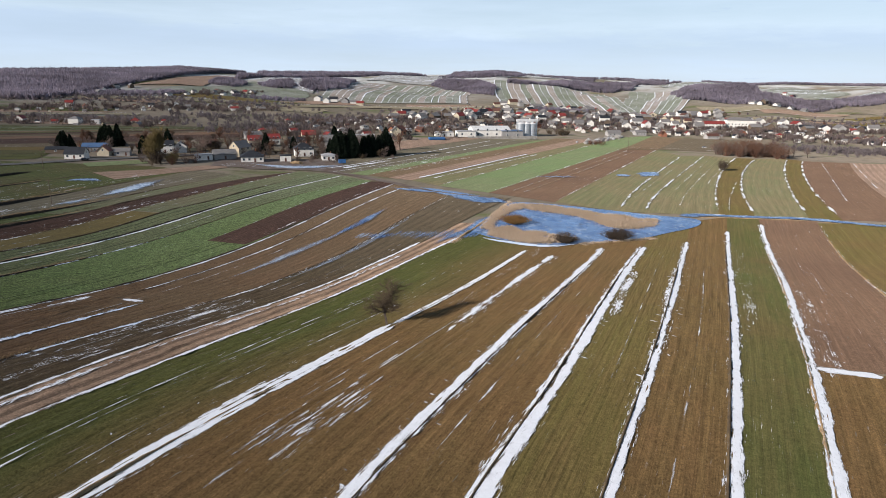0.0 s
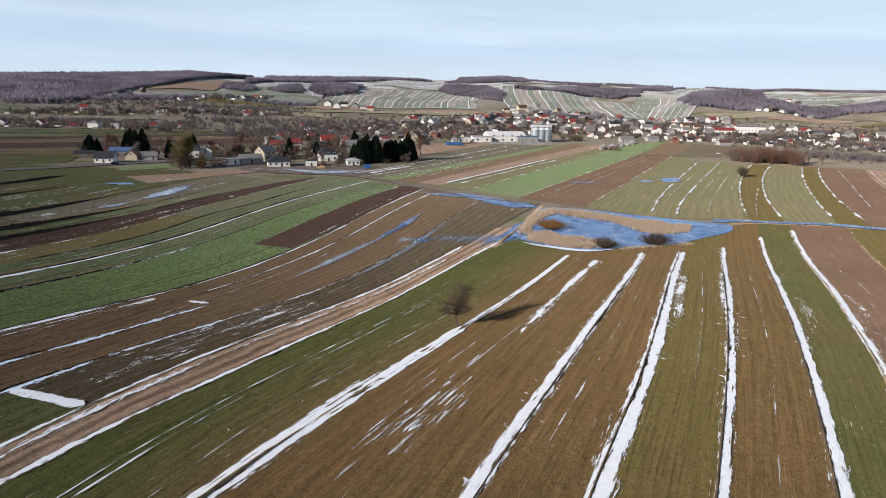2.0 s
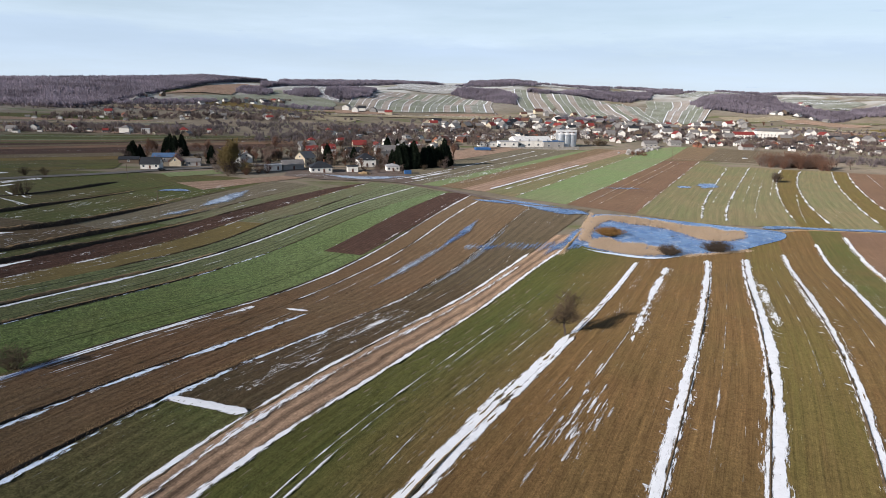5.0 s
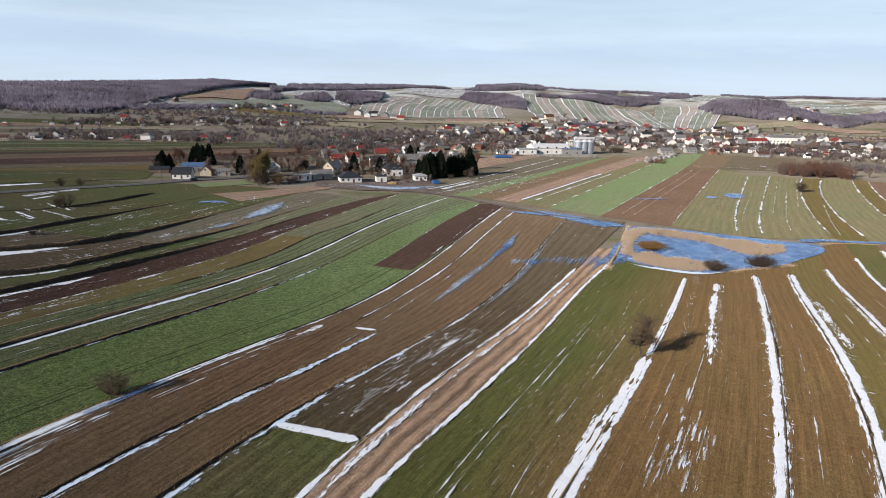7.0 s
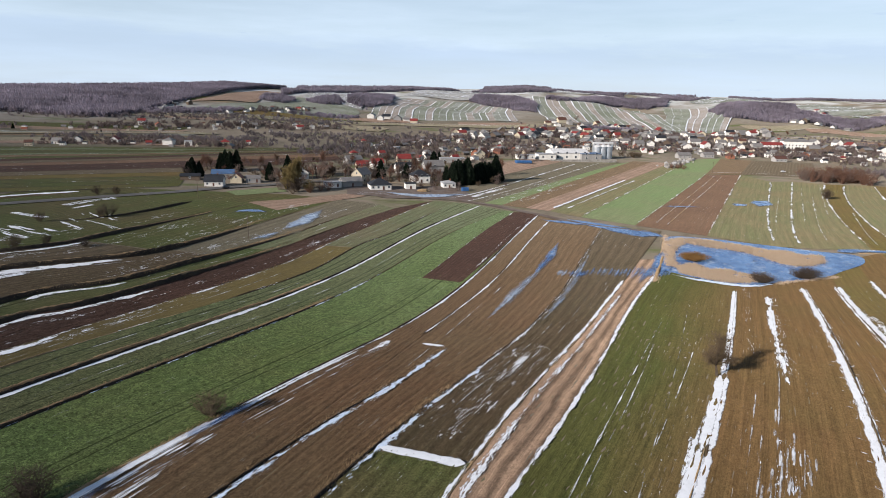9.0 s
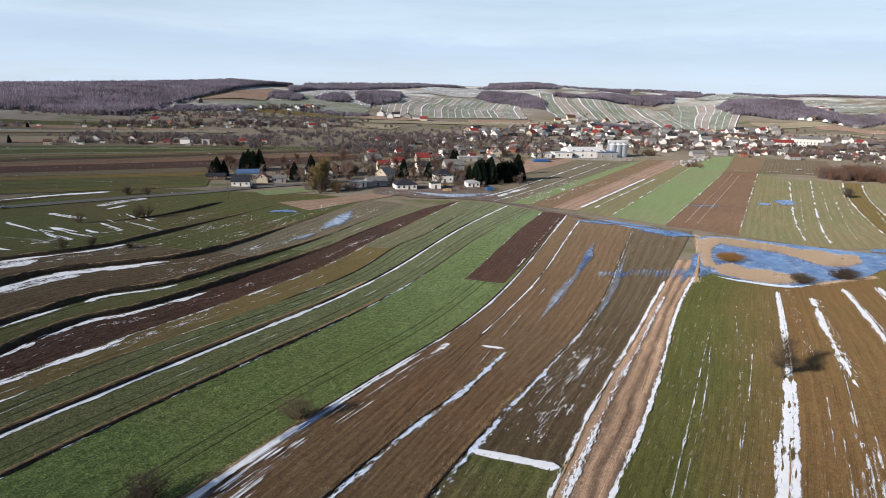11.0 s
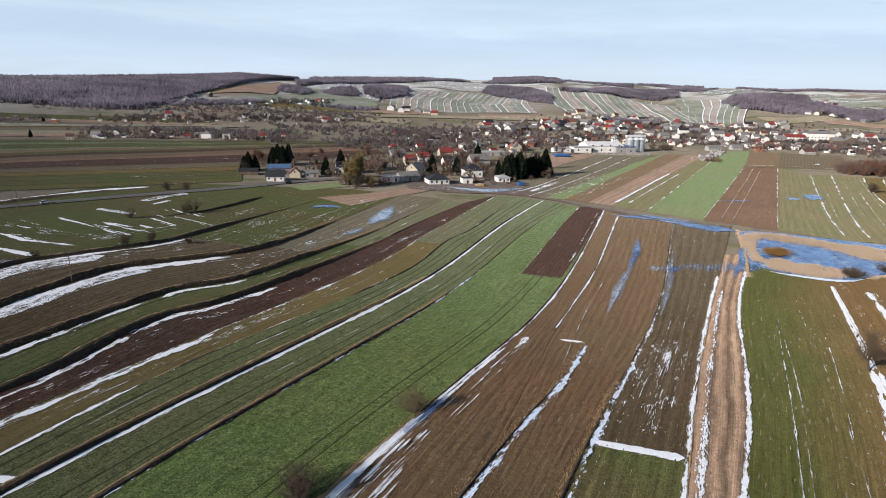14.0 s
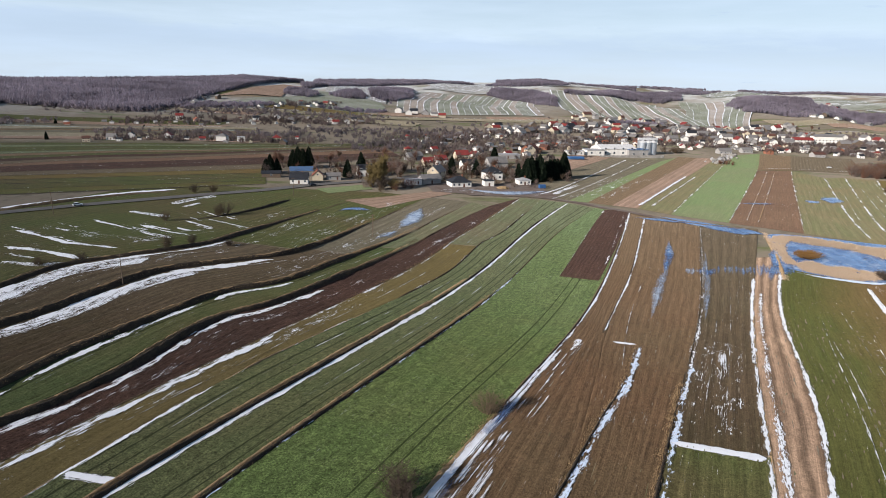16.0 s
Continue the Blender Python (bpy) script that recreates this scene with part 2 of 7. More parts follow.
def snow_mat(name, gate, full=1.2, fine=2.6, wide=2.2, across=2.4, along=0.7, body=(0.74, 0.765, 0.81)):
    """Old snow in a strip."""
    k = Nodes(name, 0.7, 0.3)
    k.cutout(ragged(k, full, fine, wide, across, along, gate))
    pos = k.coords()
    old = k.mix(k.ramp(k.noise(0.9, pos, 5, 0.7), 0.45, 0.75, 0, 0.5), body, tuple(c * 0.72 for c in body))
    k.bump(k.noise(3.0, pos, 4), 0.35, 0.08)
    return k.color(old)


def ice_mat(name, lo, hi, frost=0.4, deep=(0.044, 0.105, 0.26), shallow=(0.125, 0.235, 0.45)):
    """Blue lake ice under a clear sky, with frosted patches and dark clear ones."""
    k = Nodes(name, 0.16, 0.5)
    pos = k.coords()
    if hi > 0:
        k.cutout(ragged(k, 3.0, hi, 2.6, 2.2, 0.05, lo, 2.0))
    col = k.mix(k.ramp(k.noise(0.10, pos, 6, 0.65), 0.35, 0.65), deep, shallow)
    col = k.mix(k.ramp(k.noise(0.24, pos, 7, 0.78), 0.53, 0.60, 0, frost), col, (0.50, 0.58, 0.68))
    col = k.mix(k.ramp(k.noise(0.55, pos, 5, 0.7), 0.58, 0.68, 0, 0.7), col, tuple(c * 0.5 for c in deep))
    k.link(k.ramp(k.noise(0.3, pos, 4), 0.4, 0.6, 0.12, 0.38), k.b.inputs["Roughness"])
    k.bump(k.noise(1.2, pos, 4), 0.08, 0.05)
    return k.color(col)


def plain_mat(name, base, other=None, scale=0.8, rough=0.85, bump=0.3, dist=0.05, metal=0.0, vary=0.0, stretch=(1, 1, 1)):
    """One surface with blotches and grain; vary shifts it from thing to thing."""
    k = Nodes(name, rough, 0.2)
    k.b.inputs["Metallic"].default_value = metal
    pos = k.coords(stretch)
    other = other or tuple(c * 0.6 for c in base)
    col = k.mix(k.ramp(k.noise(scale, pos, 5, 0.65), 0.38, 0.66), base, other)
    col = k.mix(k.ramp(k.noise(scale * 7, pos, 3), 0.5, 0.75, 0, 0.4), col, tuple(c * 0.6 for c in other))
    if vary:
        info = k.n("ShaderNodeObjectInfo")
        col = k.mix(k.math("MULTIPLY", info.outputs["Random"], vary), col, tuple(c * 0.45 for c in base))
    if bump:
        k.bump(k.noise(scale * 5, pos, 4), bump, dist)
    return k.color(col)


def plant_mat(name, a, b, rough=0.9, thin=0.0):
    """Twigs, reeds and needles: each piece its own tone."""
    k = Nodes(name, rough, 0.1)
    geo = k.n("ShaderNodeNewGeometry")
    col = k.mix(geo.outputs["Random Per Island"], a, b)
    if thin:
        col = k.times(col, k.ramp(k.noise(0.02, k.coords(), 5, 0.65), 0.34, 0.66, 0.68, 1.32))
    info = k.n("ShaderNodeObjectInfo")
    col = k.mix(k.math("MULTIPLY", info.outputs["Random"], 0.0 if thin else 0.45), col, tuple(0.55 * c for c in a))
    if thin:
        through_it, mixer = k.n("ShaderNodeBsdfTranslucent"), k.n("ShaderNodeMixShader", Fac=thin)
        k.link(col, through_it.inputs["Color"])
        k.link(k.b.outputs[0], mixer.inputs[1])
        k.link(through_it.outputs[0], mixer.inputs[2])
        k.link(mixer.outputs[0], k.t.nodes["Material Output"].inputs["Surface"])
    return k.color(col)


M = {
    "wheat": field_mat("wheat_green", (0.077, 0.113, 0.036), (0.096, 0.129, 0.048), (0.101, 0.113, 0.044), 0.9, 0.3, 0.5, 1.05, 0.25, 15.0, far_lit=(0.125, 0.168, 0.084)),
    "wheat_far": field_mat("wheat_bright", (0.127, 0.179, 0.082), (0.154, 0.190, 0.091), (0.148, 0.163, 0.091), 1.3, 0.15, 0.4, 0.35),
    "olive": field_mat("young_rye_olive", (0.106, 0.091, 0.031), (0.118, 0.087, 0.035), (0.124, 0.085, 0.037), 1.2, 0.3, 0.6, 0.4, 0.35, rut=2.8, depth=0.06),
    "olive_green": field_mat("young_rye_green", (0.070, 0.080, 0.026), (0.090, 0.083, 0.032), (0.103, 0.078, 0.034), 1.2, 0.28, 0.6, 0.35, 0.5),
    "brown": field_mat("sown_soil_brown", (0.138, 0.084, 0.038), (0.117, 0.076, 0.033), (0.114, 0.081, 0.034), 1.3, 0.45, 0.7, 0.45, 0.25, rut=2.4, depth=0.07),
    "rust": field_mat("sown_soil_rust", (0.150, 0.094, 0.062), (0.135, 0.090, 0.060), (0.120, 0.076, 0.052), 1.0, 0.3, 0.6, 0.4, 0.6),
    "dark": field_mat("ploughed_soil", (0.114, 0.069, 0.039), (0.096, 0.062, 0.036), (0.097, 0.069, 0.039), 0.8, 0.45, 0.6, 0.5, 0.2, rut=1.3, depth=0.09, far_lit=(0.150, 0.108, 0.068)),
    "furrow": field_mat("deep_ploughed_soil", (0.064, 0.038, 0.030), (0.077, 0.045, 0.034), (0.054, 0.035, 0.028), 0.7, 0.8, 0.8, 0.8, 0.35, rut=1.0, depth=0.10),
    "wet": field_mat("wet_stubble_soil", (0.069, 0.050, 0.030), (0.058, 0.048, 0.027), (0.081, 0.056, 0.036), 1.2, 0.4, 0.8, 0.5, 0.8, rut=2.2, depth=0.12, far_lit=(0.116, 0.094, 0.064)),
    "stubble": field_mat("straw_stubble", (0.290, 0.204, 0.143), (0.208, 0.143, 0.099), (0.173, 0.118, 0.083), 1.5, 0.75, 1.0, 0.5, rut=2.1, depth=0.38),
    "tan": field_mat("dry_grass_field", (0.262, 0.186, 0.141), (0.211, 0.147, 0.112), (0.184, 0.133, 0.100), 1.4, 0.4, 0.8, 0.5, 0.4, rut=3.2, depth=0.12),
    "lea": field_mat("rough_green_pasture", (0.062, 0.076, 0.026), (0.077, 0.079, 0.031), (0.084, 0.068, 0.034), 1.4, 0.2, 0.5, 0.6, 0.8, rut=2.6, depth=0.10),
    "wheat_dull": field_mat("wheat_grey_green", (0.074, 0.094, 0.040), (0.092, 0.105, 0.048), (0.101, 0.096, 0.048), 0.9, 0.35, 0.6, 0.9, 0.2, 9.0, far_lit=(0.128, 0.146, 0.086)),
    "hill_green": field_mat("rimy_hill_grass", (0.122, 0.134, 0.104), (0.172, 0.183, 0.158), (0.285, 0.298, 0.292), 1.8, 0.2, 0.7, 0.4, 0.8),
    "hill_sward": field_mat("rimy_green_sward", (0.128, 0.146, 0.104), (0.165, 0.178, 0.145), (0.225, 0.235, 0.215), 1.8, 0.2, 0.7, 0.4, 0.6),
    "olive_tan": field_mat("olive_tan_soil", (0.132, 0.104, 0.043), (0.112, 0.090, 0.039), (0.098, 0.078, 0.036), 1.4, 0.2, 0.5, 0.4, 0.5),
    "terrace_green": field_mat("dark_green_rye", (0.062, 0.084, 0.032), (0.078, 0.090, 0.036), (0.085, 0.078, 0.036), 1.2, 0.35, 0.6, 0.6, 0.3, 7.0),
    "fallow": field_mat("grey_fallow", (0.122, 0.108, 0.077), (0.100, 0.093, 0.063), (0.136, 0.115, 0.085), 1.6, 0.25, 0.7, 0.5, 0.5, rut=2.6, depth=0.08),
    "hill_brown": field_mat("rimy_hill_soil", (0.205, 0.175, 0.150), (0.250, 0.225, 0.200), (0.300, 0.290, 0.285), 1.8, 0.2, 0.7, 0.4, 0.8),
    "snow": snow_mat("old_snow", 0.26, 0.9, 1.75, 1.3, 2.8, 0.40),
    "snow_full": snow_mat("deep_old_snow", 0.12, 1.2, 1.15, 0.8, 2.4, 0.55),
    "snow_thin": snow_mat("thin_snow", 0.74, 0.9, 3.6, 2.2, 4.2, 0.7),
    "snow_dust": snow_mat("streaked_snow", 1.14, 0.7, 4.4, 2.6, 4.6, 0.45),
    "snow_hill": snow_mat("hilltop_snow", 1.3, 1.2, 3.4, 3.4, 0.35, 0.10),
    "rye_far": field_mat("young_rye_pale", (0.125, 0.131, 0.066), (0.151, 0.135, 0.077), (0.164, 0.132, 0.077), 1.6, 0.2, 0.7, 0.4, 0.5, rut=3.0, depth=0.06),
    # brightened copy of the pasture green: far-off light and haze put in the colour
    "lea_lit": field_mat("pasture_green_lit", (0.102, 0.122, 0.067), (0.125, 0.128, 0.075), (0.134, 0.114, 0.075), 1.4, 0.25, 0.6, 0.5, 0.6, rut=2.6, depth=0.08),
    "rye_dark": field_mat("young_rye_dark", (0.062, 0.073, 0.022), (0.078, 0.077, 0.025), (0.071, 0.072, 0.024), 1.2, 0.3, 0.6, 0.4, 0.4, fade=(0.116, 0.082, 0.036)),
    "snow_line": snow_mat("snow_in_drill_rows", 0.17, 0.25, 0.7, 0.7, 2.0, 0.22),
    "snow_drift": snow_mat("drifted_snow", 0.52, 1.1, 2.8, 3.6, 2.6, 0.4),
    "snow_comb": snow_mat("combed_snow", 0.92, 0.8, 4.6, 2.4, 5.0, 0.09),
    "frosted": field_mat("frosted_grass", (0.281, 0.287, 0.282), (0.204, 0.204, 0.185), (0.340, 0.348, 0.361), 2.5, 0.4, 0.8, 0.6),
    "meadow": field_mat("bleached_meadow", (0.246, 0.211, 0.152), (0.193, 0.167, 0.119), (0.164, 0.158, 0.104), 2.0, 0.2, 0.6, 0.6),
    "snow_blue": snow_mat("icy_snow", 0.5, body=(0.62, 0.72, 0.86)),
    "ice_pale": ice_mat("icy_slush", -0.1, 3.4, 0.9, (0.23, 0.29, 0.40), (0.40, 0.47, 0.58)),
    "ice": ice_mat("lake_ice", 0, 0, 0.42),
    "ice_thin": ice_mat("puddle_ice", 0.35, 2.2, 0.9),
    "ice_flood": ice_mat("flooded_furrow_ice", 0.75, 4.0, 0.8),
    "ice_clear": ice_mat("track_side_ice", -0.5, 2.2, 0.45),
    "ice_broken": ice_mat("broken_puddle_ice", 1.55, 4.6, 0.7),
    # terrace grass coloured near black: the bank's shadow side is put in the colour
    "bank_shade": plain_mat("dead_grass_shaded", (0.055, 0.042, 0.029), (0.028, 0.022, 0.017), 0.9, bump=0.9, dist=0.25),
    "bank": plain_mat("bank_dead_grass", (0.115, 0.082, 0.046), (0.05, 0.036, 0.024), 0.7, bump=0.9, dist=0.25),
    "straw": plain_mat("dry_straw_grass", (0.34, 0.24, 0.135), (0.22, 0.15, 0.085), 0.8, bump=0.9, dist=0.25),
    # dark ditch soil, taken darker still to hold the ditch's shadow
    "ditch": plain_mat("ditch_soil_shaded", (0.022, 0.018, 0.014), (0.045, 0.034, 0.024), 0.8, bump=0.9, dist=0.2),
    "asphalt": plain_mat("worn_asphalt", (0.11, 0.105, 0.10), (0.085, 0.08, 0.08), 0.3, bump=0.1),
    "mud": plain_mat("trodden_mud", (0.085, 0.062, 0.05), (0.13, 0.11, 0.10), 0.25, bump=0.6, dist=0.2),
    "bark": plant_mat("bare_twigs", (0.085, 0.062, 0.042), (0.14, 0.105, 0.07)),
    "bark_dark": plant_mat("dark_bare_twigs", (0.055, 0.042, 0.034), (0.10, 0.075, 0.055)),
    "twig_red": plant_mat("reddish_twigs", (0.135, 0.072, 0.052), (0.195, 0.11, 0.075)),
    "twig_rust": plant_mat("orange_willow_twigs", (0.21, 0.115, 0.042), (0.29, 0.165, 0.062)),
    "twig_gold": plant_mat("golden_willow_twigs", (0.165, 0.122, 0.05), (0.24, 0.185, 0.085)),
    "twig_grey": plant_mat("grey_bare_wood", (0.14, 0.105, 0.09), (0.21, 0.16, 0.135)),
    # aerial haze painted in: twig colour made paler and more lilac
    "wood_hazed": plant_mat("leafless_forest_hazed", (0.262, 0.228, 0.272), (0.345, 0.305, 0.352), thin=0.5),
    "twig_wood": plant_mat("leafless_garden_trees", (0.125, 0.098, 0.092), (0.215, 0.170, 0.157), thin=0.35),
    # half-way to the forest tint, so some haze is painted in here too
    "twig_haze": plant_mat("leafless_hedges_hazed", (0.150, 0.126, 0.132), (0.232, 0.198, 0.200), thin=0.4),
    "needle": plant_mat("spruce_needles", (0.009, 0.015, 0.009), (0.020, 0.029, 0.017)),
    "reed": plant_mat("dry_reed", (0.50, 0.385, 0.275), (0.66, 0.53, 0.41)),
    "trunk": plain_mat("tree_bark", (0.06, 0.045, 0.035), (0.09, 0.07, 0.055), 2.0),
}
M["ground"] = None
k = Nodes("valley_ground", 0.95, 0.1)
gp = k.coords()
gc = k.mix(k.ramp(k.noise(0.012, gp, 5, 0.6), 0.40, 0.60), (0.128, 0.112, 0.086), (0.180, 0.153, 0.121))
gc = k.mix(k.ramp(k.noise(0.02, k.coords((1, 2.6, 1)), 4, 0.6), 0.55, 0.66), gc, (0.085, 0.098, 0.04))
gc = k.mix(k.ramp(k.noise(0.016, k.coords((1.2, 3, 1)), 4, 0.6), 0.60, 0.70, 0, 0.8), gc, (0.22, 0.165, 0.11))
gc = k.mix(k.ramp(k.noise(0.2, gp, 6, 0.7), 0.50, 0.75, 0, 0.7), gc, (0.05, 0.042, 0.03))
gz = k.n("ShaderNodeSeparateXYZ")
k.link(gp, gz.inputs[0])
rime = k.math("MULTIPLY", k.ramp(gz.outputs[2], 12, 34), k.ramp(k.noise(0.014, gp, 6, 0.65), 0.40, 0.58))
gc = k.mix(rime, gc, (0.37, 0.385, 0.385))
k.bump(k.noise(0.6, gp, 5), 0.6, 0.3)
M["ground"] = k.color(gc)
for name, base in (("white", (0.78, 0.76, 0.72)), ("cream", (0.62, 0.55, 0.42)), ("pink", (0.55, 0.38, 0.32)), ("grey", (0.36, 0.35, 0.34)), ("brick", (0.32, 0.14, 0.09)),
                   ("yellow", (0.62, 0.45, 0.16)), ("plank", (0.16, 0.12, 0.09))):
    M["wall_" + name] = plain_mat("render_" + name, base, tuple(c * 0.85 for c in base), 0.5, bump=0.15, vary=0.15)
for name, base, metal in (("red", (0.26, 0.05, 0.045), 0.0), ("brown", (0.13, 0.065, 0.05), 0.0), ("grey", (0.22, 0.21, 0.205), 0.0), ("dark", (0.035, 0.038, 0.045), 0.0),
                          ("blue", (0.10, 0.18, 0.33), 0.2), ("light", (0.45, 0.45, 0.46), 0.2), ("white", (0.72, 0.72, 0.72), 0.0), ("rust", (0.28, 0.09, 0.05), 0.0), ("green", (0.05, 0.10, 0.07), 0.0)):
    M["roof_" + name] = plain_mat("roofing_" + name, base, tuple(c * 0.75 for c in base), 0.6, 0.6, 0.4, 0.05, metal, 0.25)
M["pane"] = plain_mat("window_glass", (0.03, 0.04, 0.055), (0.05, 0.06, 0.08), 0.5, 0.1, 0)
M["trim"] = plain_mat("white_trim", (0.75, 0.75, 0.73), None, 1.0, 0.5, 0)
M["steel"] = plain_mat("galvanised_steel", (0.62, 0.65, 0.68), (0.5, 0.53, 0.56), 0.8, 0.35, 0.1, 0.02, 0.6)
M["concrete"] = plain_mat("weathered_concrete", (0.38, 0.36, 0.33), None, 0.6)
M["tarp"] = plain_mat("blue_sheet", (0.05, 0.14, 0.33), None, 1.0, 0.5, 0.1)
M["orange"] = plain_mat("orange_paint", (0.6, 0.26, 0.03), None, 1.0, 0.5, 0.1)
M["paint"] = plain_mat("white_car_paint", (0.75, 0.76, 0.78), (0.7, 0.71, 0.73), 0.4, 0.25, 0)
M["rubber"] = plain_mat("black_rubber", (0.02, 0.02, 0.02), None, 1.0, 0.8, 0)


# ---- building helpers ----
def mesh(name, verts, faces, mat, uvs=None, strip=None, smooth=False):
    me = bpy.data.meshes.new(name)
    me.from_pydata([tuple(map(float, v)) for v in verts], [], [tuple(f) for f in faces])
    me.materials.append(mat)
    for layer, co in (("UVMap", uvs), ("strip", strip)):
        if co is not None:
            lay = me.uv_layers.new(name=layer)
            idx = np.empty(len(me.loops), int)
            me.loops.foreach_get("vertex_index", idx)
            lay.data.foreach_set("uv", np.asarray(co, np.float32)[idx].ravel())
    if smooth:
        me.polygons.foreach_set("use_smooth", np.ones(len(me.polygons), bool))
    me.update()
    return me


def smoothed(pts, step=2.0):
    """A smooth run through plan points, in even steps."""
    p = np.array(pts, float)
    if len(p) > 2:
        q = np.vstack([2 * p[0] - p[1], p, 2 * p[-1] - p[-2]])
        out = []
        for a, b, c, d in zip(q, q[1:], q[2:], q[3:]):
            for s in np.linspace(0, 1, 16, endpoint=False):
                out.append(0.5 * (2 * b + (c - a) * s + (2 * a - 5 * b + 4 * c - d) * s * s + (3 * b - a - 3 * c + d) * s ** 3))
        p = np.vstack([out, p[-1:]])
    cum = np.r_[0, np.cumsum(np.hypot(*np.diff(p, axis=0).T))]
    n = max(2, int(cum[-1] / step) + 1)
    at = np.linspace(0, cum[-1], n)
    return np.stack([np.interp(at, cum, p[:, 0]), np.interp(at, cum, p[:, 1])], 1)


def cut(line, y0, y1, shift=0.0, step=2.0):
    """The stretch of a boundary between two northings, drawn straight on past its ends."""
    p = smoothed(line, 1.0)
    p = p[np.argsort(p[:, 1])]
    n = max(3, int(abs(y1 - y0) / step) + 1)
    y = np.linspace(y0, y1, n)
    x = np.interp(y, p[:, 1], p[:, 0])
    k = min(8, len(p) - 1)
    for end, other, side in ((p[0], p[k], y < p[0, 1]), (p[-1], p[-1 - k], y > p[-1, 1])):
        d = (end - other) / (end[1] - other[1] or 1)
        x = np.where(side, end[0] + (y - end[1]) * d[0], x)
    return np.stack([x + shift, y], 1)


def even(p, n):
    cum = np.r_[0, np.cumsum(np.hypot(*np.diff(p, axis=0).T))]
    at = np.linspace(0, cum[-1], n)
    return np.stack([np.interp(at, cum, p[:, 0]), np.interp(at, cum, p[:, 1])], 1), cum[-1]


def sheet(name, a, b, mat, up, across=3.0, along=2.5, dome=0.0, ridge=0.0, gap=0.75):
    """A strip of ground between two edges, laid on the land."""
    a, b = np.asarray(a, float), np.asarray(b, float)
    ln = max(np.hypot(*np.diff(a, axis=0).T).sum(), np.hypot(*np.diff(b, axis=0).T).sum())
    n = max(3, int(ln / along) + 1)
    (pa, la), (pb, lb) = even(a, n), even(b, n)
    wid = np.hypot(*(pb - pa).T).mean()
    m = max(2, int(wid / across) + 2)
    if ridge:
        m = 2 * max(2, int(wid / gap)) + 1
    u = np.linspace(0, 1, m)
    g = pa[:, None] * (1 - u[None, :, None]) + pb[:, None] * u[None, :, None]
    z = height(g[..., 0], g[..., 1]) + up + dome * np.sin(np.pi * u)[None, :]
    if ridge:
        clod = np.random.default_rng(n * 31 + m)
        z = z + ridge * np.clip((200 - g[..., 1]) / 100, 0, 1) * (np.where(np.arange(m) % 2, 0.5, -0.5)[None, :] * clod.uniform(0.5, 1.3, (n, m)) + clod.normal(0, 0.4, (n, m)))
    v = np.concatenate([g, z[..., None]], 2).reshape(-1, 3)
    i = np.arange(n - 1)[:, None] * m + np.arange(m - 1)[None, :]
    f = np.stack([i, i + 1, i + 1 + m, i + m], -1).reshape(-1, 4)
    uu = np.stack(np.broadcast_arrays(u[None, :] * wid, np.linspace(0, (la + lb) / 2, n)[:, None]), -1).reshape(-1, 2)
    if name != "field":
        uu[:, 0] = ((u[None, :] - 0.5) * np.hypot(*(pb - pa).T)[:, None]).reshape(-1)
    ss = np.stack(np.broadcast_arrays(u[None, :], np.hypot(*(pb - pa).T)[:, None]), -1).reshape(-1, 2)
    if np.cross(pb[0] - pa[0], pa[1] - pa[0]) < 0:
        f = f[:, ::-1]
    return new(name, mesh(name, v, f.tolist(), mat, uu + np.array([len(name) + len(bpy.data.objects) * 3.7, 0]), ss, True))


# how high the furrows or drill rows of each kind of field stand, against plain sown soil
RIDGED = {"furrow": 1.5, "dark": 1.0, "wet": 1.1, "stubble": 1.3, "wheat": 0.7, "lea": 1.0, "olive": 0.65, "olive_green": 0.7, "rye_dark": 1.3, "lea_lit": 0.7, "brown": 0.95, "rust": 0.7}


def field(label, a, b, mat, up=0.12):
    near = 0.12 if up == 0.12 and min(a[0][1], a[-1][1]) < 100 else 0
    return tagged(sheet("field", a, b, M[mat], up, along=1.4 if near else 2.5, ridge=near * RIDGED.get(mat, 0.8)), label, "field", kind="structure")


def ribbon(name, p, left, right, mat, up, ragged=0.25, dome=0.06, step=0.8, taper=0.0):
    """A strip along a line with an uneven edge on both sides; left and right are its offsets in metres."""
    p, _ = even(np.asarray(p, float), max(3, int(np.hypot(*np.diff(p, axis=0).T).sum() / step)))
    d = np.gradient(p, axis=0)
    d /= np.hypot(*d.T)[:, None]
    nrm = np.stack([d[:, 1], -d[:, 0]], 1)
    if nrm[:, 0].mean() < 0:
        nrm = -nrm
    seed = len(bpy.data.objects) * 1.7
    wob = np.array([[noise.noise((x * 0.12, y * 0.12, seed + s)) + 0.6 * noise.noise((x * 0.5, y * 0.5, seed + s)) + 1.3 * noise.noise((x * 0.035, y * 0.035, seed + s)) for s in (0, 9)] for x, y in p])
    w = abs(right - left)
    ends = np.minimum(1, np.minimum(np.arange(len(p)), np.arange(len(p))[::-1]) / max(4 if len(p) > 24 else 1, taper * len(p)))
    mid = (left + right) / 2
    lo = mid + (left - mid + wob[:, 0] * w * ragged) * ends
    hi = mid + (right - mid + wob[:, 1] * w * ragged) * ends
    return sheet(name, p + nrm * lo[:, None], p + nrm * hi[:, None], mat, up, max(0.35, w / 5), step, dome)


def snow(p, left, right, mat="snow", label="ragged strip of old white snow along a field edge", up=0.20, ragged=0.06):
    left, right = left - 0.12, right + 0.12
    return tagged(ribbon("snow_strip", p, left, right, M[mat], up, ragged, 0.02), label, "snow", kind="structure")


